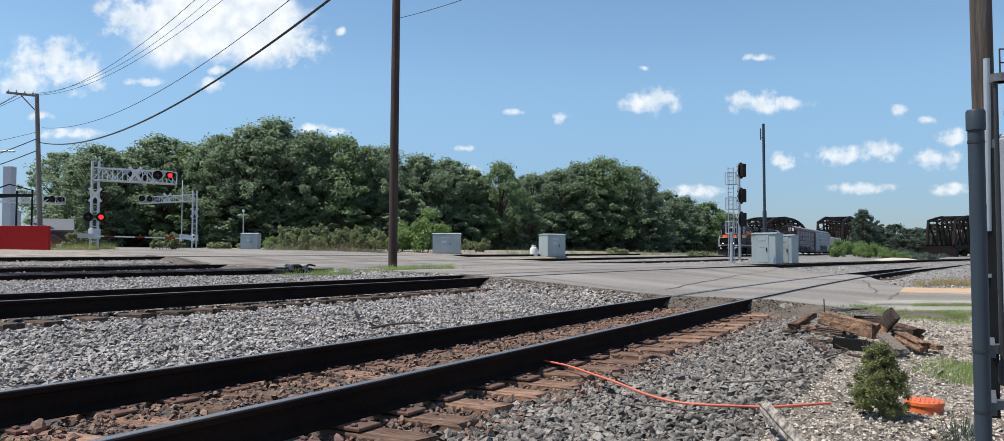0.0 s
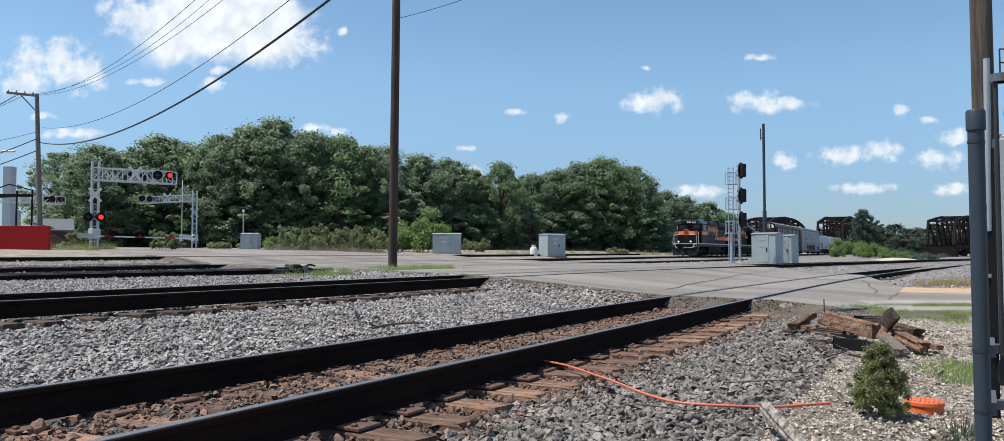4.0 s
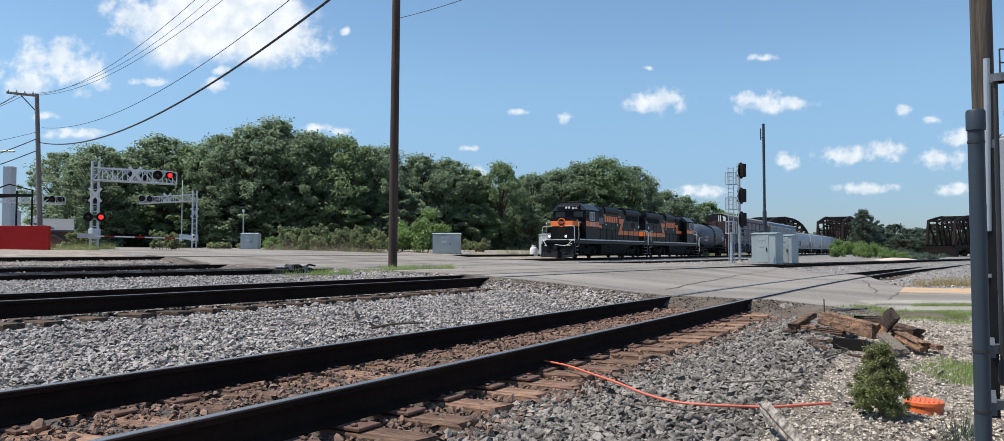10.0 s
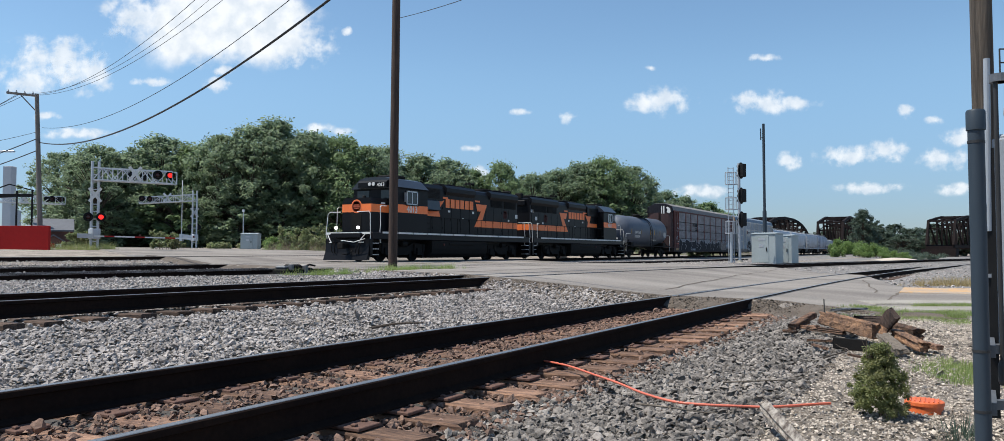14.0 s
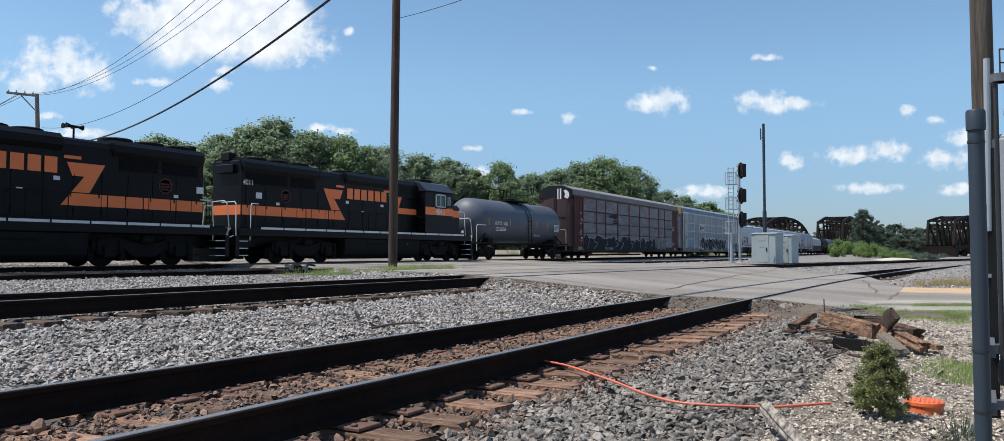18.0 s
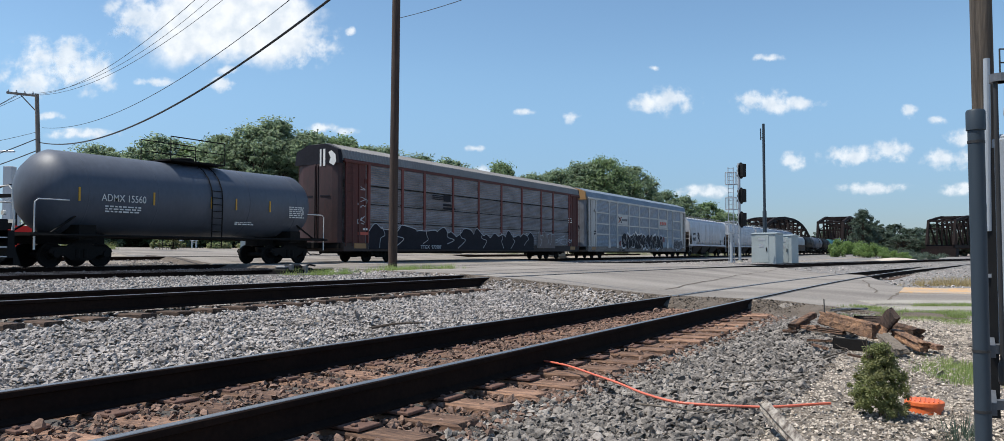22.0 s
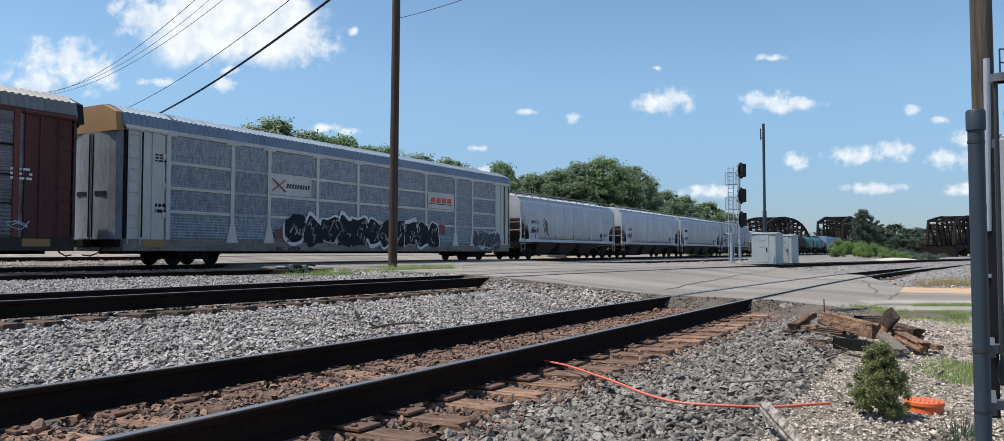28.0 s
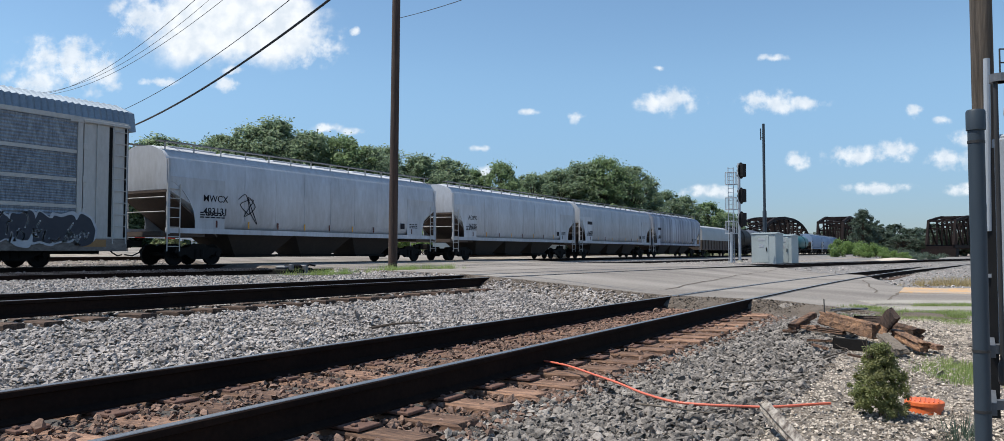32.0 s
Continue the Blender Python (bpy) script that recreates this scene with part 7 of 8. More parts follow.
# ---- clouds on the far sky ----
def cloud_material(name, scale, ragged, soft, most):
    m = bpy.data.materials.new(name)
    m.use_nodes = True
    t = m.node_tree
    n, l = t.nodes, t.links
    n.remove(n["Principled BSDF"])
    tc = n.new("ShaderNodeTexCoord")
    info = n.new("ShaderNodeObjectInfo")
    off = n.new("ShaderNodeVectorMath")
    off.operation = "MULTIPLY_ADD"
    off.inputs[1].default_value = (1, 1, 1)
    cx = n.new("ShaderNodeCombineXYZ")
    k = n.new("ShaderNodeMath")
    k.operation = "MULTIPLY"
    k.inputs[1].default_value = 5000.0
    l.new(info.outputs["Random"], k.inputs[0])
    l.new(k.outputs[0], cx.inputs[0])
    l.new(tc.outputs["Object"], off.inputs[0])
    l.new(cx.outputs[0], off.inputs[2])
    big = n.new("ShaderNodeTexNoise")
    big.inputs["Scale"].default_value, big.inputs["Detail"].default_value, big.inputs["Roughness"].default_value = scale, 9, 0.56
    l.new(off.outputs[0], big.inputs[0])
    grad = n.new("ShaderNodeVectorMath")
    grad.operation = "SUBTRACT"
    grad.inputs[1].default_value = (0.5, 0.5, 0.5)
    l.new(tc.outputs["Generated"], grad.inputs[0])
    sc = n.new("ShaderNodeVectorMath")
    sc.operation = "MULTIPLY"
    sc.inputs[1].default_value = (2, 2, 0)
    l.new(grad.outputs[0], sc.inputs[0])
    ln = n.new("ShaderNodeVectorMath")
    ln.operation = "LENGTH"
    l.new(sc.outputs[0], ln.inputs[0])
    a = n.new("ShaderNodeMath")
    a.operation = "MULTIPLY_ADD"
    a.inputs[1].default_value, a.inputs[2].default_value = -1.35, 1.02
    l.new(ln.outputs["Value"], a.inputs[0])
    s = n.new("ShaderNodeMath")
    s.operation = "MULTIPLY_ADD"
    s.inputs[1].default_value = ragged
    l.new(big.outputs[0], s.inputs[0])
    sub = n.new("ShaderNodeMath")
    sub.operation = "ADD"
    sub.inputs[1].default_value = -0.5 * ragged
    l.new(a.outputs[0], s.inputs[2])
    l.new(s.outputs[0], sub.inputs[0])
    edge = n.new("ShaderNodeMapRange")
    edge.interpolation_type = "SMOOTHSTEP"
    edge.inputs[1].default_value, edge.inputs[2].default_value, edge.inputs[4].default_value = -0.08, soft, most
    l.new(sub.outputs[0], edge.inputs[0])
    rim = n.new("ShaderNodeMapRange")
    rim.interpolation_type = "SMOOTHSTEP"
    rim.inputs[1].default_value, rim.inputs[2].default_value, rim.inputs[3].default_value, rim.inputs[4].default_value = 0.62, 0.98, 1.0, 0.0
    l.new(ln.outputs["Value"], rim.inputs[0])
    cover = n.new("ShaderNodeMath")
    cover.operation = "MULTIPLY"
    l.new(edge.outputs[0], cover.inputs[0])
    l.new(rim.outputs[0], cover.inputs[1])
    lump = n.new("ShaderNodeTexNoise")
    lump.inputs["Scale"].default_value, lump.inputs["Detail"].default_value = 0.016, 6
    l.new(off.outputs[0], lump.inputs[0])
    ramp = n.new("ShaderNodeMix")
    ramp.data_type = "RGBA"
    ramp.inputs[6].default_value, ramp.inputs[7].default_value = (0.70, 0.76, 0.83, 1), (0.90, 0.92, 0.94, 1)
    lr = n.new("ShaderNodeMapRange")
    lr.inputs[1].default_value, lr.inputs[2].default_value = 0.35, 0.6
    l.new(lump.outputs[0], lr.inputs[0])
    l.new(lr.outputs[0], ramp.inputs[0])
    em = n.new("ShaderNodeEmission")
    l.new(ramp.outputs[2], em.inputs[0])
    tr = n.new("ShaderNodeBsdfTransparent")
    mx = n.new("ShaderNodeMixShader")
    l.new(cover.outputs[0], mx.inputs[0])
    l.new(tr.outputs[0], mx.inputs[1])
    l.new(em.outputs[0], mx.inputs[2])
    l.new(mx.outputs[0], n["Material Output"].inputs[0])
    return m


M["cloud"] = cloud_material("cloud", 0.0046, 1.9, 0.34, 0.98)
M["small_cloud"] = cloud_material("small_cloud", 0.018, 2.9, 0.95, 0.84)
CLOUD_AT = 2600.0
RIGHT, AHEAD = Vector((0.491, -0.871, 0)), Vector((0.871, 0.491, 0))
CLOUDS = []
for cx, cy, w, h in [(-458, 366, 330, 165), (-590, 378, 120, 90), (-340, 330, 150, 85), (-716, 302, 168, 88), (-660, 276, 100, 66), (-758, 268, 110, 62), (240, 238, 118, 50), (212, 232, 60, 30), (400, 236, 110, 44), (452, 233, 85, 24), (94, 211, 32, 24), (18, 220, 38, 12), (-58, 162, 34, 13), (530, 150, 110, 36), (590, 158, 80, 40), (681, 145, 90, 40), (711, 178, 70, 34), (438, 143, 50, 32), (403, 305, 56, 15), (224, 289, 22, 12), (626, 221, 32, 26), (671, 206, 34, 18), (561, 100, 130, 22), (705, 96, 80, 26), (306, 92, 110, 28), (-560, 268, 70, 16), (-450, 286, 50, 16), (-459, 263, 50, 28), (-724, 213, 50, 16), (-674, 184, 130, 22), (-294, 195, 60, 18), (-262, 188, 44, 16), (-46, 121, 44, 32), (-254, 348, 20, 16)]:
    large = w > 170 and h > 90
    w, h = (w * 1.25, h * 1.3) if large else (w * 1.3, h * 1.3)
    far = CLOUD_AT + 9 * len(CLOUDS)
    k = far / 1206
    sh = Shape().add([(-w * k / 2, -h * k / 2, 0), (w * k / 2, -h * k / 2, 0), (w * k / 2, h * k / 2, 0), (-w * k / 2, h * k / 2, 0)], [(0, 1, 2, 3)])
    at = Vector(EYE) + AHEAD * far + RIGHT * cx * k + Vector((0, 0, cy * k))
    m = Matrix.Translation(at) @ Matrix((( 0.491, 0, -0.871, 0), (-0.871, 0, -0.491, 0), (0, 1, 0, 0), (0, 0, 0, 1)))
    c = solid("cloud", sh, "cloud" if large else "small_cloud", "soft white cumulus cloud far off", "cloud", "structure", m=m)
    CLOUDS.append((c, m))


# ---- foreground things ----
def timber(name, a, b, w, h, label, mat="old_timber", seed=0, group="discarded timbers"):
    """A rough sawn beam with split, uneven edges from a to b."""
    rng = random.Random(seed)
    a, b = Vector(a), Vector(b)
    d = (b - a).normalized()
    s = d.cross(Vector((0, 0, 1))).normalized()
    u = s.cross(d)
    sh = Shape()
    n, sides = 15, 20
    ring = []
    for k in range(sides):
        t = 4 * (k + 0.5) / sides
        e, f = int(t), 2 * (t - int(t)) - 1
        p, q = ((f, -1), (1, f), (-f, 1), (-1, -f))[e]
        split = rng.choice((1, 1, 1, 0.97, 0.9, 0.78))   # drying cracks run the whole length
        ring.append((p * split, q * split, rng.uniform(-0.07, 0.03), rng.uniform(-0.03, 0.07)))
    sag = [rng.uniform(-0.07, 0.05) for _ in range(n)]
    for i in range(n):
        for p, q, e0, e1 in ring:
            f = i / (n - 1)
            f = f + (e1 if i == n - 1 else 0) - (e0 if i == 0 else 0)
            c = a.lerp(b, f)
            j = 0.055
            sh.v.append(tuple(c + s * w / 2 * (p * (1 + sag[i]) + rng.uniform(-j, j)) + u * h / 2 * (q * (1 + sag[-i]) + rng.uniform(-j, j))))
    for i in range(n - 1):
        for j in range(sides):
            k, l = i * sides + j, i * sides + (j + 1) % sides
            sh.f.append((k, l, l + sides, k + sides))
    sh.f += [tuple(reversed(range(sides))), tuple(range((n - 1) * sides, n * sides))]
    return solid(name, sh, mat, label, "timber", group=group)


timber("timber", (10.5, 1.26, -0.09), (9.3, 0.60, -0.12), 0.185, 0.16, "thick rust-stained old sleeper lying on the timber pile", "rusty_timber", seed=1)
timber("timber", (10.5, 1.62, -0.20), (10.75, 1.42, -0.08), 0.09, 0.08, "short dark broken timber", "tie", seed=2)
timber("timber", (10.15, 1.60, -0.20), (10.7, 1.50, -0.15), 0.10, 0.09, "short dark broken timber", "old_timber", seed=3)
timber("timber", (10.2, 1.42, -0.20), (9.75, 0.98, -0.19), 0.06, 0.06, "dark broken timber under the pile", seed=4)
timber("timber", (9.5, 0.60, -0.16), (9.32, 0.42, 0.07), 0.08, 0.16, "dark split timber stub leaning on the pile", "pole_wood", seed=5)
timber("timber", (9.5, 0.42, -0.15), (8.7, 0.14, -0.20), 0.12, 0.10, "split brown timber on gravel", "rusty_timber", seed=6)
timber("timber", (10.0, 0.50, -0.12), (9.4, 0.20, -0.14), 0.12, 0.12, "split brown timber on gravel", seed=7)
timber("plank", (9.15, 0.52, -0.15), (8.4, 0.32, -0.22), 0.14, 0.06, "grey-brown rough plank leaning on the pile", "grey_wood", seed=8)
timber("timber", (10.9, 0.9, -0.12), (10.2, 0.55, -0.06), 0.13, 0.08, "dark timber end behind the pile", "pole_wood", seed=9)
timber("plank", (11.0, 1.14, -0.02), (10.6, 0.86, 0.03), 0.24, 0.03, "flat grey slate-like board resting on the pile", "bracket_grey", seed=10)
for k, (xa, ya, za, xb, yb, zb, w) in enumerate(((10.3, 1.50, -0.2, 10.05, 1.28, -0.17, 0.06), (9.9, 1.65, -0.22, 9.75, 1.48, -0.21, 0.05), (9.2, 0.25, -0.2, 8.9, 0.0, -0.22, 0.08), (9.0, 1.25, -0.22, 8.9, 1.0, -0.21, 0.035), (8.6, 1.15, -0.22, 8.3, 0.98, -0.22, 0.035), (8.0, 0.75, -0.23, 7.7, 0.5, -0.23, 0.03))):
    timber("timber", (xa, ya, za), (xb, yb, zb), w, w * 0.7, "short splintered dark timber scrap", "old_timber" if k % 2 else "tie", seed=30 + k)
solid("steel_plate", Shape().box(-0.02, 0.02, -0.19, 0.15, 0, 0.115, chamfer=0.006), "under", "flat black steel plate lying by the pile", "plate", m=pose(8.5, 0.8, -0.245, 0, 0, -22))
solid("metal_stake", Shape().tube([(10.9, 1.30, -0.2), (10.92, 1.31, 0.12)], 0.007, 6), "wire", "thin dark stake by the timber pile", "stake")


def shrub():
    b = thing("shrub", "small dense dark green conifer shrub in gravel", "shrub", pose(5.31, 0.325, -0.27))
    rng = np.random.default_rng(9)
    n = 240
    t = rng.random(n)
    a = rng.uniform(0, 6.3, n)
    wid = 0.172 * np.where(t < 0.3, 0.8 + 0.6 * t, 1 - 0.75 * (np.maximum(t - 0.3, 0) / 0.7) ** 1.3)
    wid = wid * rng.uniform(0.3, 1.2, n)
    c = np.stack([wid * 0.88 * np.cos(a), wid * 0.88 * np.sin(a), 0.03 + t * 0.40], -1)
    v, f = leaf_cloud(rng, c, rng.uniform(0.014, 0.04, n), 30000, 0.0075, 1.0, 0.0)
    st = Shape().tube([(0, 0, -0.05), (0.01, 0, 0.4)], 0.012, 6, 0.004)
    for i in range(14):
        st.tube([(0, 0, c[i][2] * 0.6), tuple(c[i])], 0.005, 5, 0.002)
    part("stem", st, "bark", b)
    part("foliage", stuff_mesh("foliage", v, f, "shrub"), "shrub", b)
    tw = Shape()
    for i in range(22):
        p = Vector((rng.uniform(-0.07, 0.07), rng.uniform(-0.07, 0.07), 0.36))
        tw.tube([tuple(p), tuple(p + Vector((rng.uniform(-0.06, 0.06), rng.uniform(-0.06, 0.06), rng.uniform(0.05, 0.13))))], 0.0022, 4, 0.001)
    part("dead_twig", tw, "bark", b, "bare brown twigs at the top")


shrub()
lid = thing("valve_box", "orange-red plastic valve box lid set in gravel", "valve box", pose(5.67, 0.092, -0.30))
part("body", Shape().lathe([(0, 0.113), (0.065, 0.107), (0.065, 0.02)], (0, 0, 0), (0, 0, 1), 28), "lid_orange", lid)
part("lid", Shape().lathe([(0.065, 0.116), (0.085, 0.114), (0.09, 0.106), (0.09, 0.01)], (0, 0, 0), (0, 0, 1), 28), "lid_orange", lid)
for i in range(7):
    part("rib", Shape().box(-0.09 + 0.006 * abs(i - 3), 0.09 - 0.006 * abs(i - 3), -0.078 + i * 0.026 - 0.004, -0.078 + i * 0.026 + 0.004, 0.088, 0.096), "lid_orange", lid)


hose_pts = [(5.95, 2.95, -0.19), (5.80, 2.66, -0.19), (5.55, 2.33, -0.2), (5.30, 2.03, -0.205), (5.02, 1.74, -0.21), (4.86, 1.48, -0.215), (4.86, 1.27, -0.215), (4.93, 1.05, -0.215), (4.98, 0.92, -0.215), (5.16, 0.74, -0.215), (5.32, 0.61, -0.22)]
solid("hose", Shape().tube(smooth_path(hose_pts), 0.0085, 10), "hose", "orange-red plastic hose lying over ballast", "hose", smooth=True)


def branch(pts, r, mat, label, twigs=3, seed=0):
    rng = random.Random(seed)
    sh = Shape().tube(smooth_path(pts, 5), r, 7, r * 0.5)
    for i in range(twigs):
        p = Vector(pts[rng.randrange(1, len(pts))])
        sh.tube([tuple(p), tuple(p + Vector((rng.uniform(-0.15, 0.15), rng.uniform(-0.15, 0.15), rng.uniform(0.0, 0.06))))], r * 0.35, 5, r * 0.1)
    return solid("branch", sh, mat, label, "branch")


timber("branch", (4.56, 0.875, -0.13), (3.9, 0.53, -0.23), 0.062, 0.055, "bleached weathered broken branch lying on stones", "bleached_wood", seed=61, group="")
branch([(5.6, 1.35, -0.19), (5.75, 1.1, -0.18), (6.0, 0.92, -0.19), (6.4, 0.85, -0.2)], 0.006, "grey_wood", "thin brown twig on the gravel", 4, 2)
branch([(4.5, 1.6, -0.18), (4.45, 1.4, -0.17), (4.5, 1.2, -0.19)], 0.008, "grey_wood", "thin dry twig on the ballast", 3, 3)
branch([(7.3, 5.9, -0.17), (7.55, 5.72, -0.13), (7.8, 5.5, -0.13)], 0.018, "bark", "dark stick lying on the ballast", 1, 4)
branch([(7.4, 0.9, -0.2), (7.9, 0.75, -0.18), (8.3, 0.85, -0.2)], 0.008, "bark", "dark stick beside the timber pile", 3, 6)


def service_post():
    """Conduit riser with a metal box at its side."""
    p = thing("conduit_riser", "dark grey-blue electrical conduit with metal straps and side brackets", "conduit", pose(4.431, -0.176, -0.25))
    part("pipe", Shape().tube([(0, 0, -0.3), (0, 0, 1.64)], 0.0365, 24), "conduit", p, smooth=True)
    part("collar", Shape().lathe([(0, 0.043), (0.09, 0.043), (0.1, 0.038), (0.1, 0.02)], (0, 0, 1.585), (0, 0, 1), 24), "conduit", p, smooth=True)
    for z in (0.21, 0.50, 1.52):
        part("strap", Shape().lathe([(0, 0.0385), (0.014, 0.0385)], (0, 0, z), (0, 0, 1), 24), "wire", p)
    R = Vector((0.491, -0.871, 0))
    F = Vector((0.871, 0.491, 0)) + R * 0.62
    for z in (0.50, 0.22):
        a = R * 0.05 + F * 0.15 + Vector((0, 0, z))
        part("bracket", Shape().beam(tuple(a - F * 0.12), tuple(a + F * 0.25), 0.035, 0.06).beam(tuple(a), tuple(a + R * 0.6), 0.05, 0.045), "bracket_grey", p, "grey channel bracket")
    q = R * 0.105 + F * 0.12
    part("cable_pipe", Shape().tube([tuple(q + Vector((0, 0, 0.42))), tuple(q + Vector((0, 0, 1.86)))], 0.0105, 10), "wire", p)
    part("gland", Shape().lathe([(0, 0.012), (0.02, 0.021), (0.10, 0.021), (0.12, 0.014)], tuple(q + Vector((0, 0, 0.32))), (0, 0, 1), 12), "wire", p)
    q2 = R * 0.055 + F * 0.4
    part("upper_pipe", Shape().tube([tuple(q2 + Vector((0, 0, 1.1))), tuple(q2 + Vector((0.0, -0.01, 2.04)))], 0.016, 12), "box_grey", p)
    part("back_channel", Shape().beam(tuple(q2 + R * 0.015 + Vector((0, 0, 0.1))), tuple(q2 + R * 0.015 + Vector((0, 0, 1.55))), 0.04, 0.03), "lamp_black", p)
    for z in (0.86, 1.12, 1.24):
        part("clamp", Shape().beam(tuple(q2 - R * 0.03 + Vector((0, 0, z))), tuple(q2 + R * 0.06 + Vector((0, 0, z))), 0.02, 0.02), "galvanised", p)
    q3 = R * 0.13 + F * 0.12
    part("ring_bracket", Shape().lathe([(0, 0.05), (0.04, 0.05), (0.04, 0.035), (0, 0.035)], tuple(q3 + Vector((0, 0, 1.85))), (0, 0, 1), 20), "bracket_grey", p)
    cage = Shape()
    for k in range(3):
        cage.tube([tuple(q3 + R * (0.0 + 0.05 * k) + Vector((0, 0, 1.9))), tuple(q3 + R * (0.0 + 0.05 * k) + Vector((0, 0, 2.02)))], 0.004, 6)
    cage.tube([tuple(q3 + Vector((0, 0, 2.02))), tuple(q3 + R * 0.2 + Vector((0, 0, 2.02)))], 0.004, 6).tube([tuple(q3 + Vector((0, 0, 1.95))), tuple(q3 + R * 0.2 + Vector((0, 0, 1.95)))], 0.004, 6)
    part("wire_cage", cage, "wire", p)
    part("meter_dome", Shape().lathe([(0, 0.09), (0.06, 0.085), (0.1, 0.06), (0.12, 0.01)], tuple(q3 + R * 0.12 + F * 0.1 + Vector((0, 0, 1.72))), tuple(-F), 20), "box_grey", p, smooth=True)
    b = thing("meter_box", "pale grey metal utility box on brackets", "utility box", Matrix.Translation((4.97, -0.285, -0.25)) @ Matrix.Rotation(radians(-96), 4, "Z"))
    part("case", Shape().box(0.0, 0.55, -0.02, 0.28, 0.48, 1.625, chamfer=0.012), "box_grey", b)
    part("lid", Shape().box(-0.012, 0.56, -0.035, -0.02, 0.5, 1.60, chamfer=0.006), "box_grey", b)
    part("foot", Shape().box(0.1, 0.16, 0.05, 0.11, -0.1, 0.48).box(0.4, 0.46, 0.05, 0.11, -0.1, 0.48), "galvanised", b)
    return p


service_post()

# switch machine beside the siding
sw = thing("switch_machine", "dark grey railway switch machine with throw rods by the siding", "switch machine", pose(18.25, 18.05, 0.04))
part("case", Shape().box(-0.5, 0.32, -0.28, 0.28, -0.1, 0.16, chamfer=0.04), "under", sw)
part("motor_cover", Shape().box(-0.1, 0.28, -0.22, 0.22, 0.15, 0.30, chamfer=0.05), "under", sw)
part("hinge_lug", Shape().box(-0.3, -0.2, -0.34, -0.2, 0.12, 0.3, chamfer=0.02).box(0.32, 0.44, -0.34, -0.2, 0.0, 0.26, chamfer=0.02), "bracket_grey", sw)
part("cable_conduit", Shape().tube([(0.85, -0.1, 0.05), (1.2, -0.3, 0.1), (1.5, -0.5, -0.1)], 0.03, 8), "under", sw)
part("gear_cover", Shape().box(-0.46, -0.2, -0.2, 0.2, 0.15, 0.26, chamfer=0.04), "bracket_grey", sw)
part("mounting_timber", Shape().box(-0.6, -0.35, -0.6, 2.6, -0.22, -0.10, chamfer=0.02), "tie", sw)
part("mounting_timber", Shape().box(0.1, 0.35, -0.6, 2.6, -0.22, -0.10, chamfer=0.02), "tie", sw)
part("throw_rod", Shape().tube([(-0.3, 0.3, 0.0), (-0.3, 2.2, 0.02)], 0.03, 8), "under", sw)
part("lock_rod", Shape().tube([(0.2, 0.3, 0.0), (0.2, 1.0, 0.02)], 0.03, 8), "under", sw)
part("hand_lever", Shape().tube([(0.35, -0.1, 0.2), (0.75, -0.1, 0.28), (1.0, -0.1, 0.24)], 0.03, 8), "under", sw)
part("connection_box", Shape().box(0.55, 0.85, -0.15, 0.15, -0.05, 0.18, chamfer=0.03), "under", sw)

# kerbs and walks by the road on the camera's side
ACROSS = Matrix(((0.491, 0.871, 0, 0), (-0.871, 0.491, 0, 0), (0, 0, 1, 0), (0, 0, 0, 1)))
for l0, l1, d0, d1 in ((6.9, 9.3, 13.0, 13.9), (9.33, 16, 13.0, 13.9), (7.1, 9.5, 14.75, 15.7), (9.53, 16, 14.75, 15.7)):
    solid("pavement", Shape().box(l0, l1, d0, d1, -0.5, -0.238, chamfer=0.02), "concrete", "pale concrete footway slab edged with grass", "pavement", kind="structure", m=ACROSS)
solid("tactile_strip", Shape().box(21.6, 24.3, -3.0, 0.85, -0.5, -0.245, chamfer=0.02), "tactile", "worn yellow tactile paving strip", "pavement", kind="structure")
VERGE = [(5.55, 12.6, 0.3), (6.0, 12.3, 0.45), (6.5, 12.1, 0.5), (6.9, 11.7, 0.5), (7.3, 11.9, 0.5), (7.6, 11.3, 0.5), (8.1, 11.6, 0.6), (8.5, 11.0, 0.6), (6.2, 13.0, 0.4), (6.5, 13.7, 0.35), (6.9, 12.6, 0.5), (7.6, 12.5, 0.5), (8.4, 12.4, 0.5), (7.9, 14.3, 0.4), (8.6, 14.3, 0.4), (9.3, 14.35, 0.4), (10.0, 14.4, 0.4)]
tufts("grass", [(0.491 * l + 0.871 * d, -0.871 * l + 0.491 * d, r, r * 0.9) for l, d, r in VERGE], 2300, 0.05, "verge_grass", "low green and yellow grass by the footway", 1)
tufts("dry_grass", [(28.5 + 0.5 * k, 0.4 - 0.5 * k, 0.9, 0.6) for k in range(6)], 700, 0.3, "dry_grass", "dry straw-coloured grass by the track", 2)
tufts("weeds", [(8.0, -0.1, 0.35, 0.3), (7.8, -0.25, 0.3, 0.25), (7.3, -0.2, 0.3, 0.25)], 1800, 0.06, "verge_grass", "green weeds growing through gravel", 3)
tufts("weeds", [(16.7 + 1.3 * k, 15.6 + 0.2 * math.sin(k * 2.1), 0.75, 0.5) for k in range(6)], 900, 0.2, "verge_grass", "weeds round the foot of the utility pole", 4)
tufts("weeds", [(31.0, 49.2, 1.0, 1.0), (30.2, 50.0, 0.8, 0.8), (32.6, 49.2, 0.7, 0.7), (28.5, 49.6, 0.6, 0.6)], 900, 0.5, "grass", "tall pale weeds along the far road edge", 5)
tufts("weeds", WEEDS, 700, 0.5, "weed", "tall dull green weeds in front of the wood", 8)
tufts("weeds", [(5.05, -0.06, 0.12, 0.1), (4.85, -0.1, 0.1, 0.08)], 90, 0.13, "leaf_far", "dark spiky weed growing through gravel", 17)
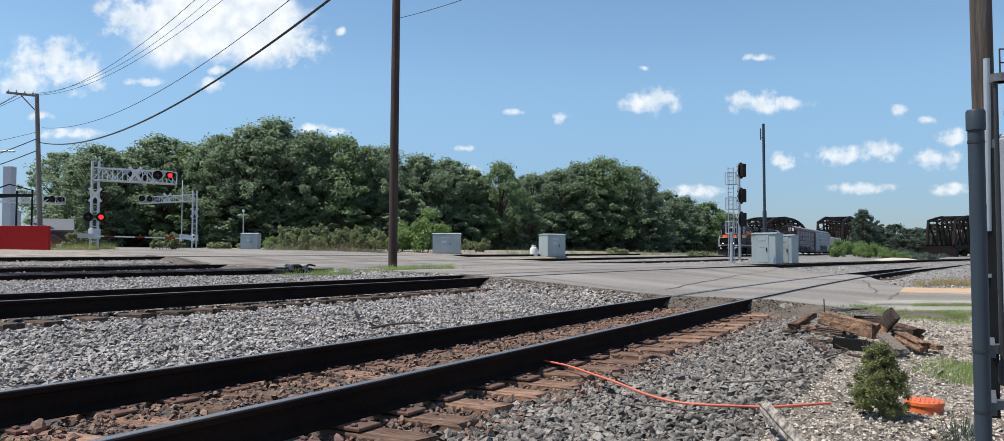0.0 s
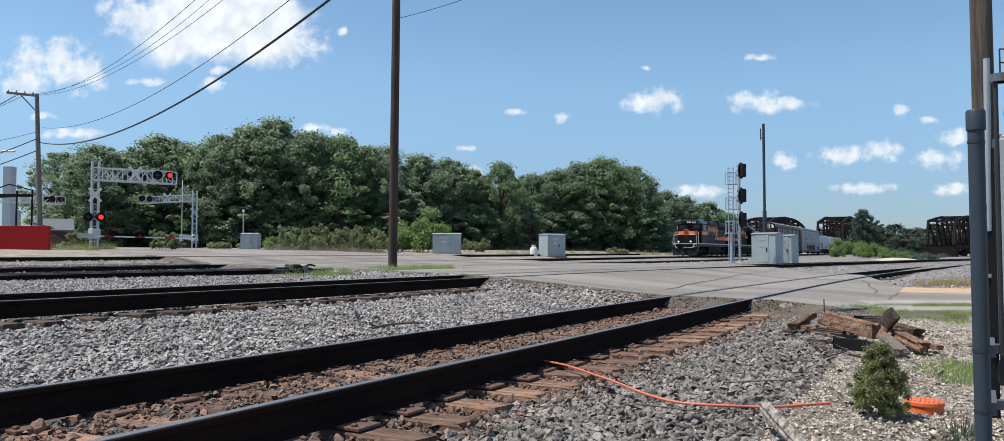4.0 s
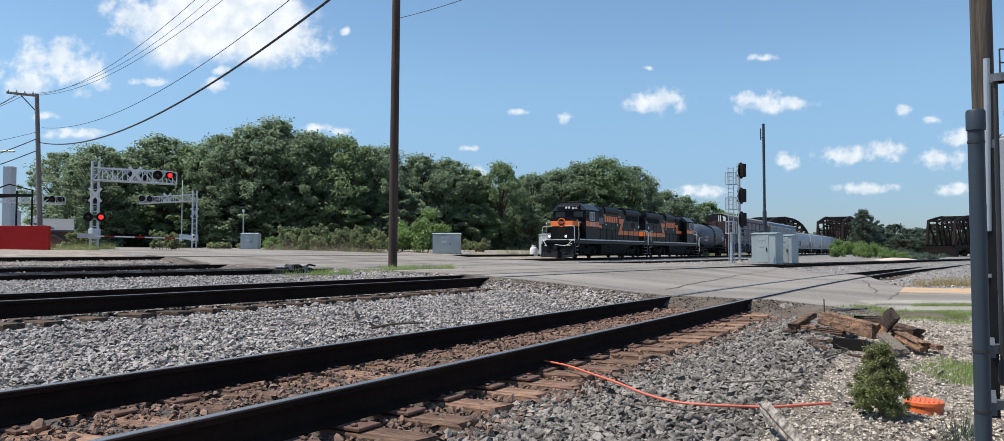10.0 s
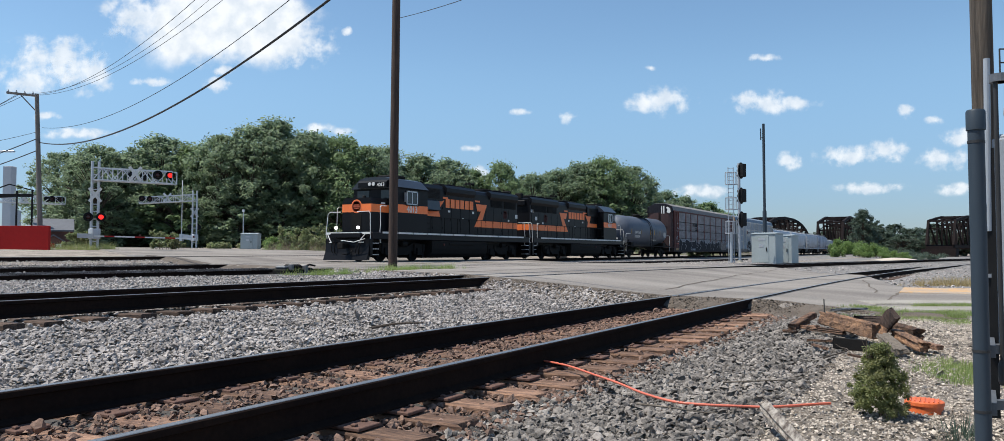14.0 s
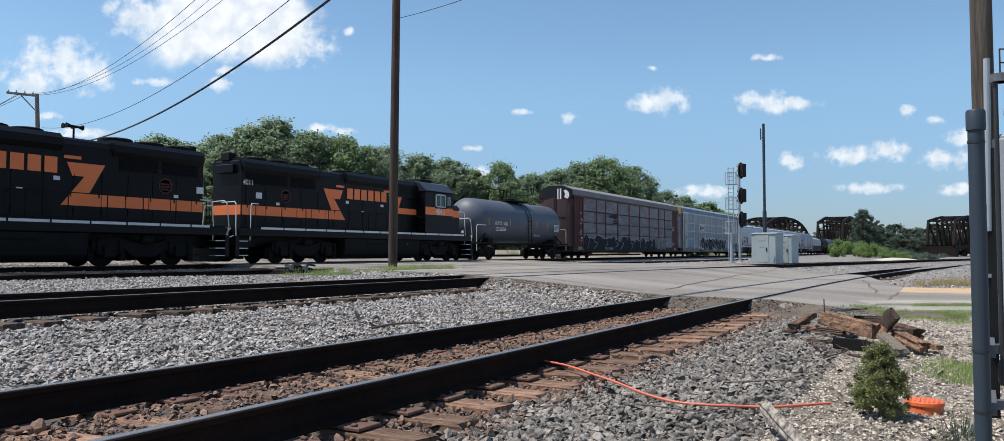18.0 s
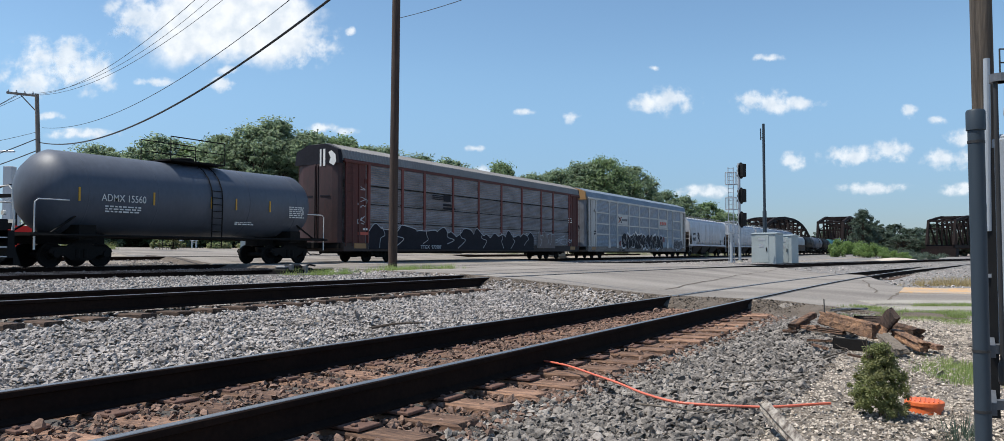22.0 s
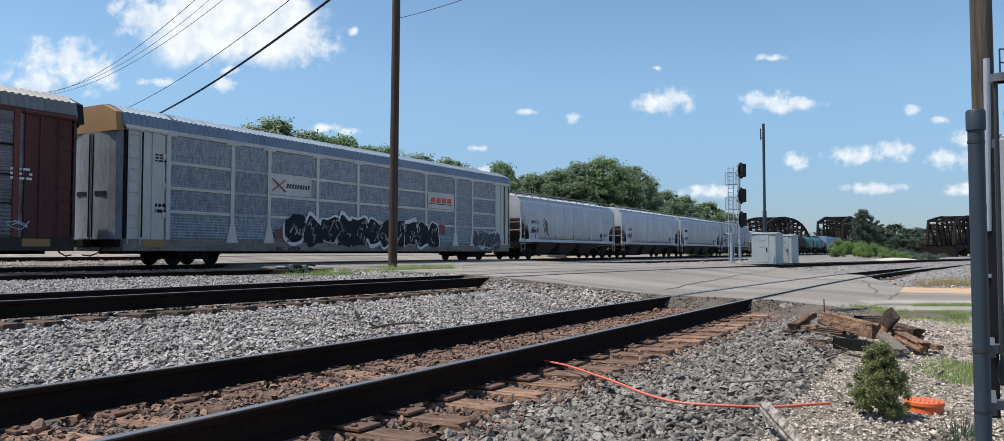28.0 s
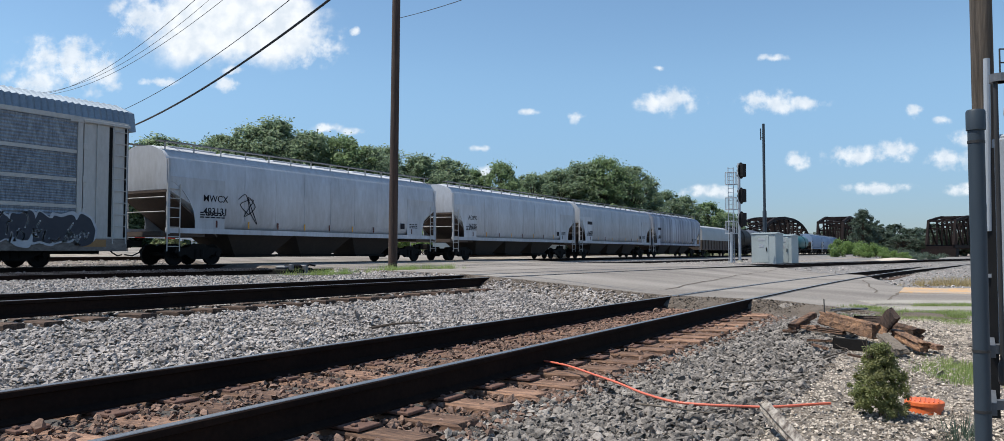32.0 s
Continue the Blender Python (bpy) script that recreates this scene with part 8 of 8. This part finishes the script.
tufts("dry_grass", WEEDS, 420, 0.95, "dead_stalk", "grey-brown dead stalks among the weeds", 12)
tufts("weeds", [(70.0 + 6 * k, 38.0 - 1.0 * k, 4, 1.5) for k in range(12)], 700, 0.7, "weed", "tall weeds along the foot of the wood", 6)

# ---- ballast ----
stones("ballast", 122000, lambda g, n: wedge(g, n, 4.6, 22, 0, 66, 0.66), 0.038, "stone", "grey crushed stone ballast between the tracks", 1, form=(1.15, 0.85, 0.68), tilt=0.6, keep=lambda x, y: (y > 5.0) & (y < 30) & off_road(x, y, 0.1) & (np.abs(y - 9.4) > 0.7) & ((y > 9.4) | (y < 7.95) | (np.sin(x * 37.0) * np.sin(y * 53.0 + x * 11.0) > 0.25)) & ((y < 10.6) | (y > 18.6) | (np.sin(x * 41.0) * np.sin(y * 47.0 + x * 13.0) > -0.12)), zfun=bed_z, lift=(-0.15, 0.6))
stones("ballast", 22000, lambda g, n: wedge(g, n, 17, 44, 44, 64, 0.8), 0.06, "stone", "pale grey ballast between the sidings", 21, keep=lambda x, y: (y > 20.6) & (y < 36) & off_road(x, y, 0.2) & (np.abs(y - 19.5) > 0.9) & (np.abs(y - 26.7) > 0.85))
stones("ballast", 54000, lambda g, n: (1.6 + 12.6 * g.random(n) ** 1.25, 0.85 + 1.6 * g.random(n) ** 0.75), 0.036, "near_stone", "dark grey crushed stone ballast beside the near track", 2, zfun=bed_z, form=(1.1, 0.8, 0.62), tilt=0.6, lift=(-0.2, 0.7))
stones("ballast", 7000, lambda g, n: (g.uniform(-5, 1.8, n), 0.85 + 1.9 * g.random(n)), 0.046, "near_stone", "dark grey crushed stone ballast beside the near track", 41, zfun=bed_z)
stones("ballast", 12000, lambda g, n: (g.uniform(1.6, 14.4, n), g.uniform(2.2, 2.95, n)), 0.036, "rust_stone", "rust-stained ballast round the sleeper ends", 7, zfun=bed_z, lift=(-0.2, 0.9))
stones("ballast", 15000, lambda g, n: (g.uniform(-3.0, 14.6, n), g.uniform(3.1, 4.4, n)), 0.034, "rust_stone", "rust-brown ballast between the near rails", 3, zfun=bed_z, lift=(-0.2, 0.9))
stones("gravel", 42000, lambda g, n: (2.2 + 11.6 * g.random(n) ** 1.4, -1.4 + 2.9 * g.random(n) + 0.15 * g.normal(size=n)), 0.019, "pale_stone", "pale loose gravel on the bare ground", 4)
stones("gravel", 7000, lambda g, n: (3.0 - 9.0 * g.random(n) ** 1.2, 0.9 - 5.0 * g.random(n) ** 1.3), 0.024, "pale_stone", "pale loose gravel thinning out over bare ground", 45)
stones("gravel", 1600, lambda g, n: (2.6 + 11.2 * g.random(n) ** 1.3, g.uniform(-1.0, 1.8, n)), 0.036, "near_stone", "scattered grey stones on the bare ground", 8)
stones("wood_litter", 1500, lambda g, n: (3.2 + 8.5 * g.random(n) ** 1.2, -0.8 + 2.3 * g.random(n)), 0.03, "grey_wood", "small dry sticks and splinters strewn over the gravel", 14, form=(3.6, 0.22, 0.2), tilt=0.12, lift=(0.1, 0.5))
stones("ballast", 9000, lambda g, n: (g.uniform(-2, 14.4, n), g.uniform(8.7, 10.1, n)), 0.044, "stone", "grey ballast between the second track's rails", 5, zfun=bed_z)
stones("ballast", 16000, lambda g, n: (25 + 60 * g.random(n) ** 1.1, g.uniform(-8, 24, n)), 0.075, "stone", "grey ballast beyond the crossing", 6, keep=lambda x, y: off_road(x, y, 0.3), zfun=bed_z)


def edge_region(g, n):
    y = g.uniform(0.9, 10.5, n)
    return road_left(y) + -np.abs(g.normal(0, 0.4, n)) + 0.05, y


def edge_z(x, y):
    """The road's crumbling slope, where it stands over the ballast."""
    d = road_left(y) - x
    return np.maximum(bed_z(x, y), road_z(x, y) + np.interp(d, [-0.4, 0.03, 0.2, 0.38, 0.6, 0.95], [0.003, 0.004, -0.055, -0.12, -0.20, -0.34]))


stones("rubble", 5000, edge_region, 0.026, "edge_rubble", "crumbled brown asphalt and stones along the road's broken edge", 9, zfun=edge_z, lift=(-0.1, 0.4))


def slope_region(g, n):
    y = g.uniform(4.9, 18.5, n)
    return road_left(y) - 0.08 - 0.9 * g.random(n) ** 0.7, y


stones("ballast", 9000, slope_region, 0.048, "stone", "grey ballast heaped against the road's edge", 31, keep=lambda x, y: (np.abs(y - 9.4) > 0.95), zfun=edge_z, lift=(-0.1, 0.5))


def crack(points, w):
    sh = Shape()
    rng = random.Random(len(points) + int(points[0][0] * 10))
    pts = []
    for (xa, ya), (xb, yb) in zip(points, points[1:]):
        for k in range(8):
            f = k / 8
            pts.append((xa + (xb - xa) * f + rng.uniform(-0.06, 0.06), ya + (yb - ya) * f + rng.uniform(-0.06, 0.06)))
    pts.append(points[-1])
    for i, (x, y) in enumerate(pts):
        q = pts[min(i + 1, len(pts) - 1)]
        p = pts[max(i - 1, 0)]
        d = Vector((q[0] - p[0], q[1] - p[1])).normalized()
        ww = w * rng.uniform(0.5, 1.3)
        for s in (-1, 1):
            a, c = x - d.y * ww * s, y + d.x * ww * s
            sh.v.append((a, c, float(road_z(a, c)) + 0.006))
    for i in range(len(pts) - 1):
        sh.f.append((2 * i, 2 * i + 1, 2 * i + 3, 2 * i + 2))
    part("crack", sh, "old_asphalt", road, "dark irregular crack")


for pts, w in (([(14.4, 1.1), (18.0, 0.95), (23.2, 0.8)], 0.035), ([(16.5, 5.2), (26, 6.0), (38, 6.6)], 0.03), ([(17, 12.0), (30, 12.6), (42, 13.4)], 0.05), ([(20.5, 15.5), (33, 16.4), (44, 16.0)], 0.06), ([(22, 22.0), (34, 22.6), (46, 22.2)], 0.05), ([(27, 5.0), (26, 8.4)], 0.02), ([(31, 10.6), (33.5, 18.0)], 0.04), ([(25, 28.6), (40, 29.4)], 0.05), ([(21, 1.3), (30, 2.3)], 0.03)):
    crack(pts, w)


# ---- what moves ----
def motions():
    times = [0.5 * i for i in range(65)]
    for car, middle, turn in CONSIST:
        walk(car, [(t, pose(middle - travelled(t), TRAIN_Y, TRAIN_Z, 0, 0, turn)) for t in times])
    # wheels roll with the vehicles that pass near
    moving = {car for car, _, _ in CONSIST[:9]}
    beat = [i / 15 for i in range(481)]
    for w, x, r in ROLLING:
        car = w.parent.parent
        if car in moving:
            s = -1 if abs(car.rotation_quaternion.z) > 0.5 else 1
            walk(w, [(t, pose(x, 0, r, 0, -s * math.degrees(travelled(t) / r), 0)) for t in beat])
    drift = 25.0 * CLOUD_AT / 1206 / 32.0
    for c, m in CLOUDS:
        walk(c, [(t, Matrix.Translation(RIGHT * drift * t) @ m) for t in (0.0, 16.0, 32.0)])


motions()
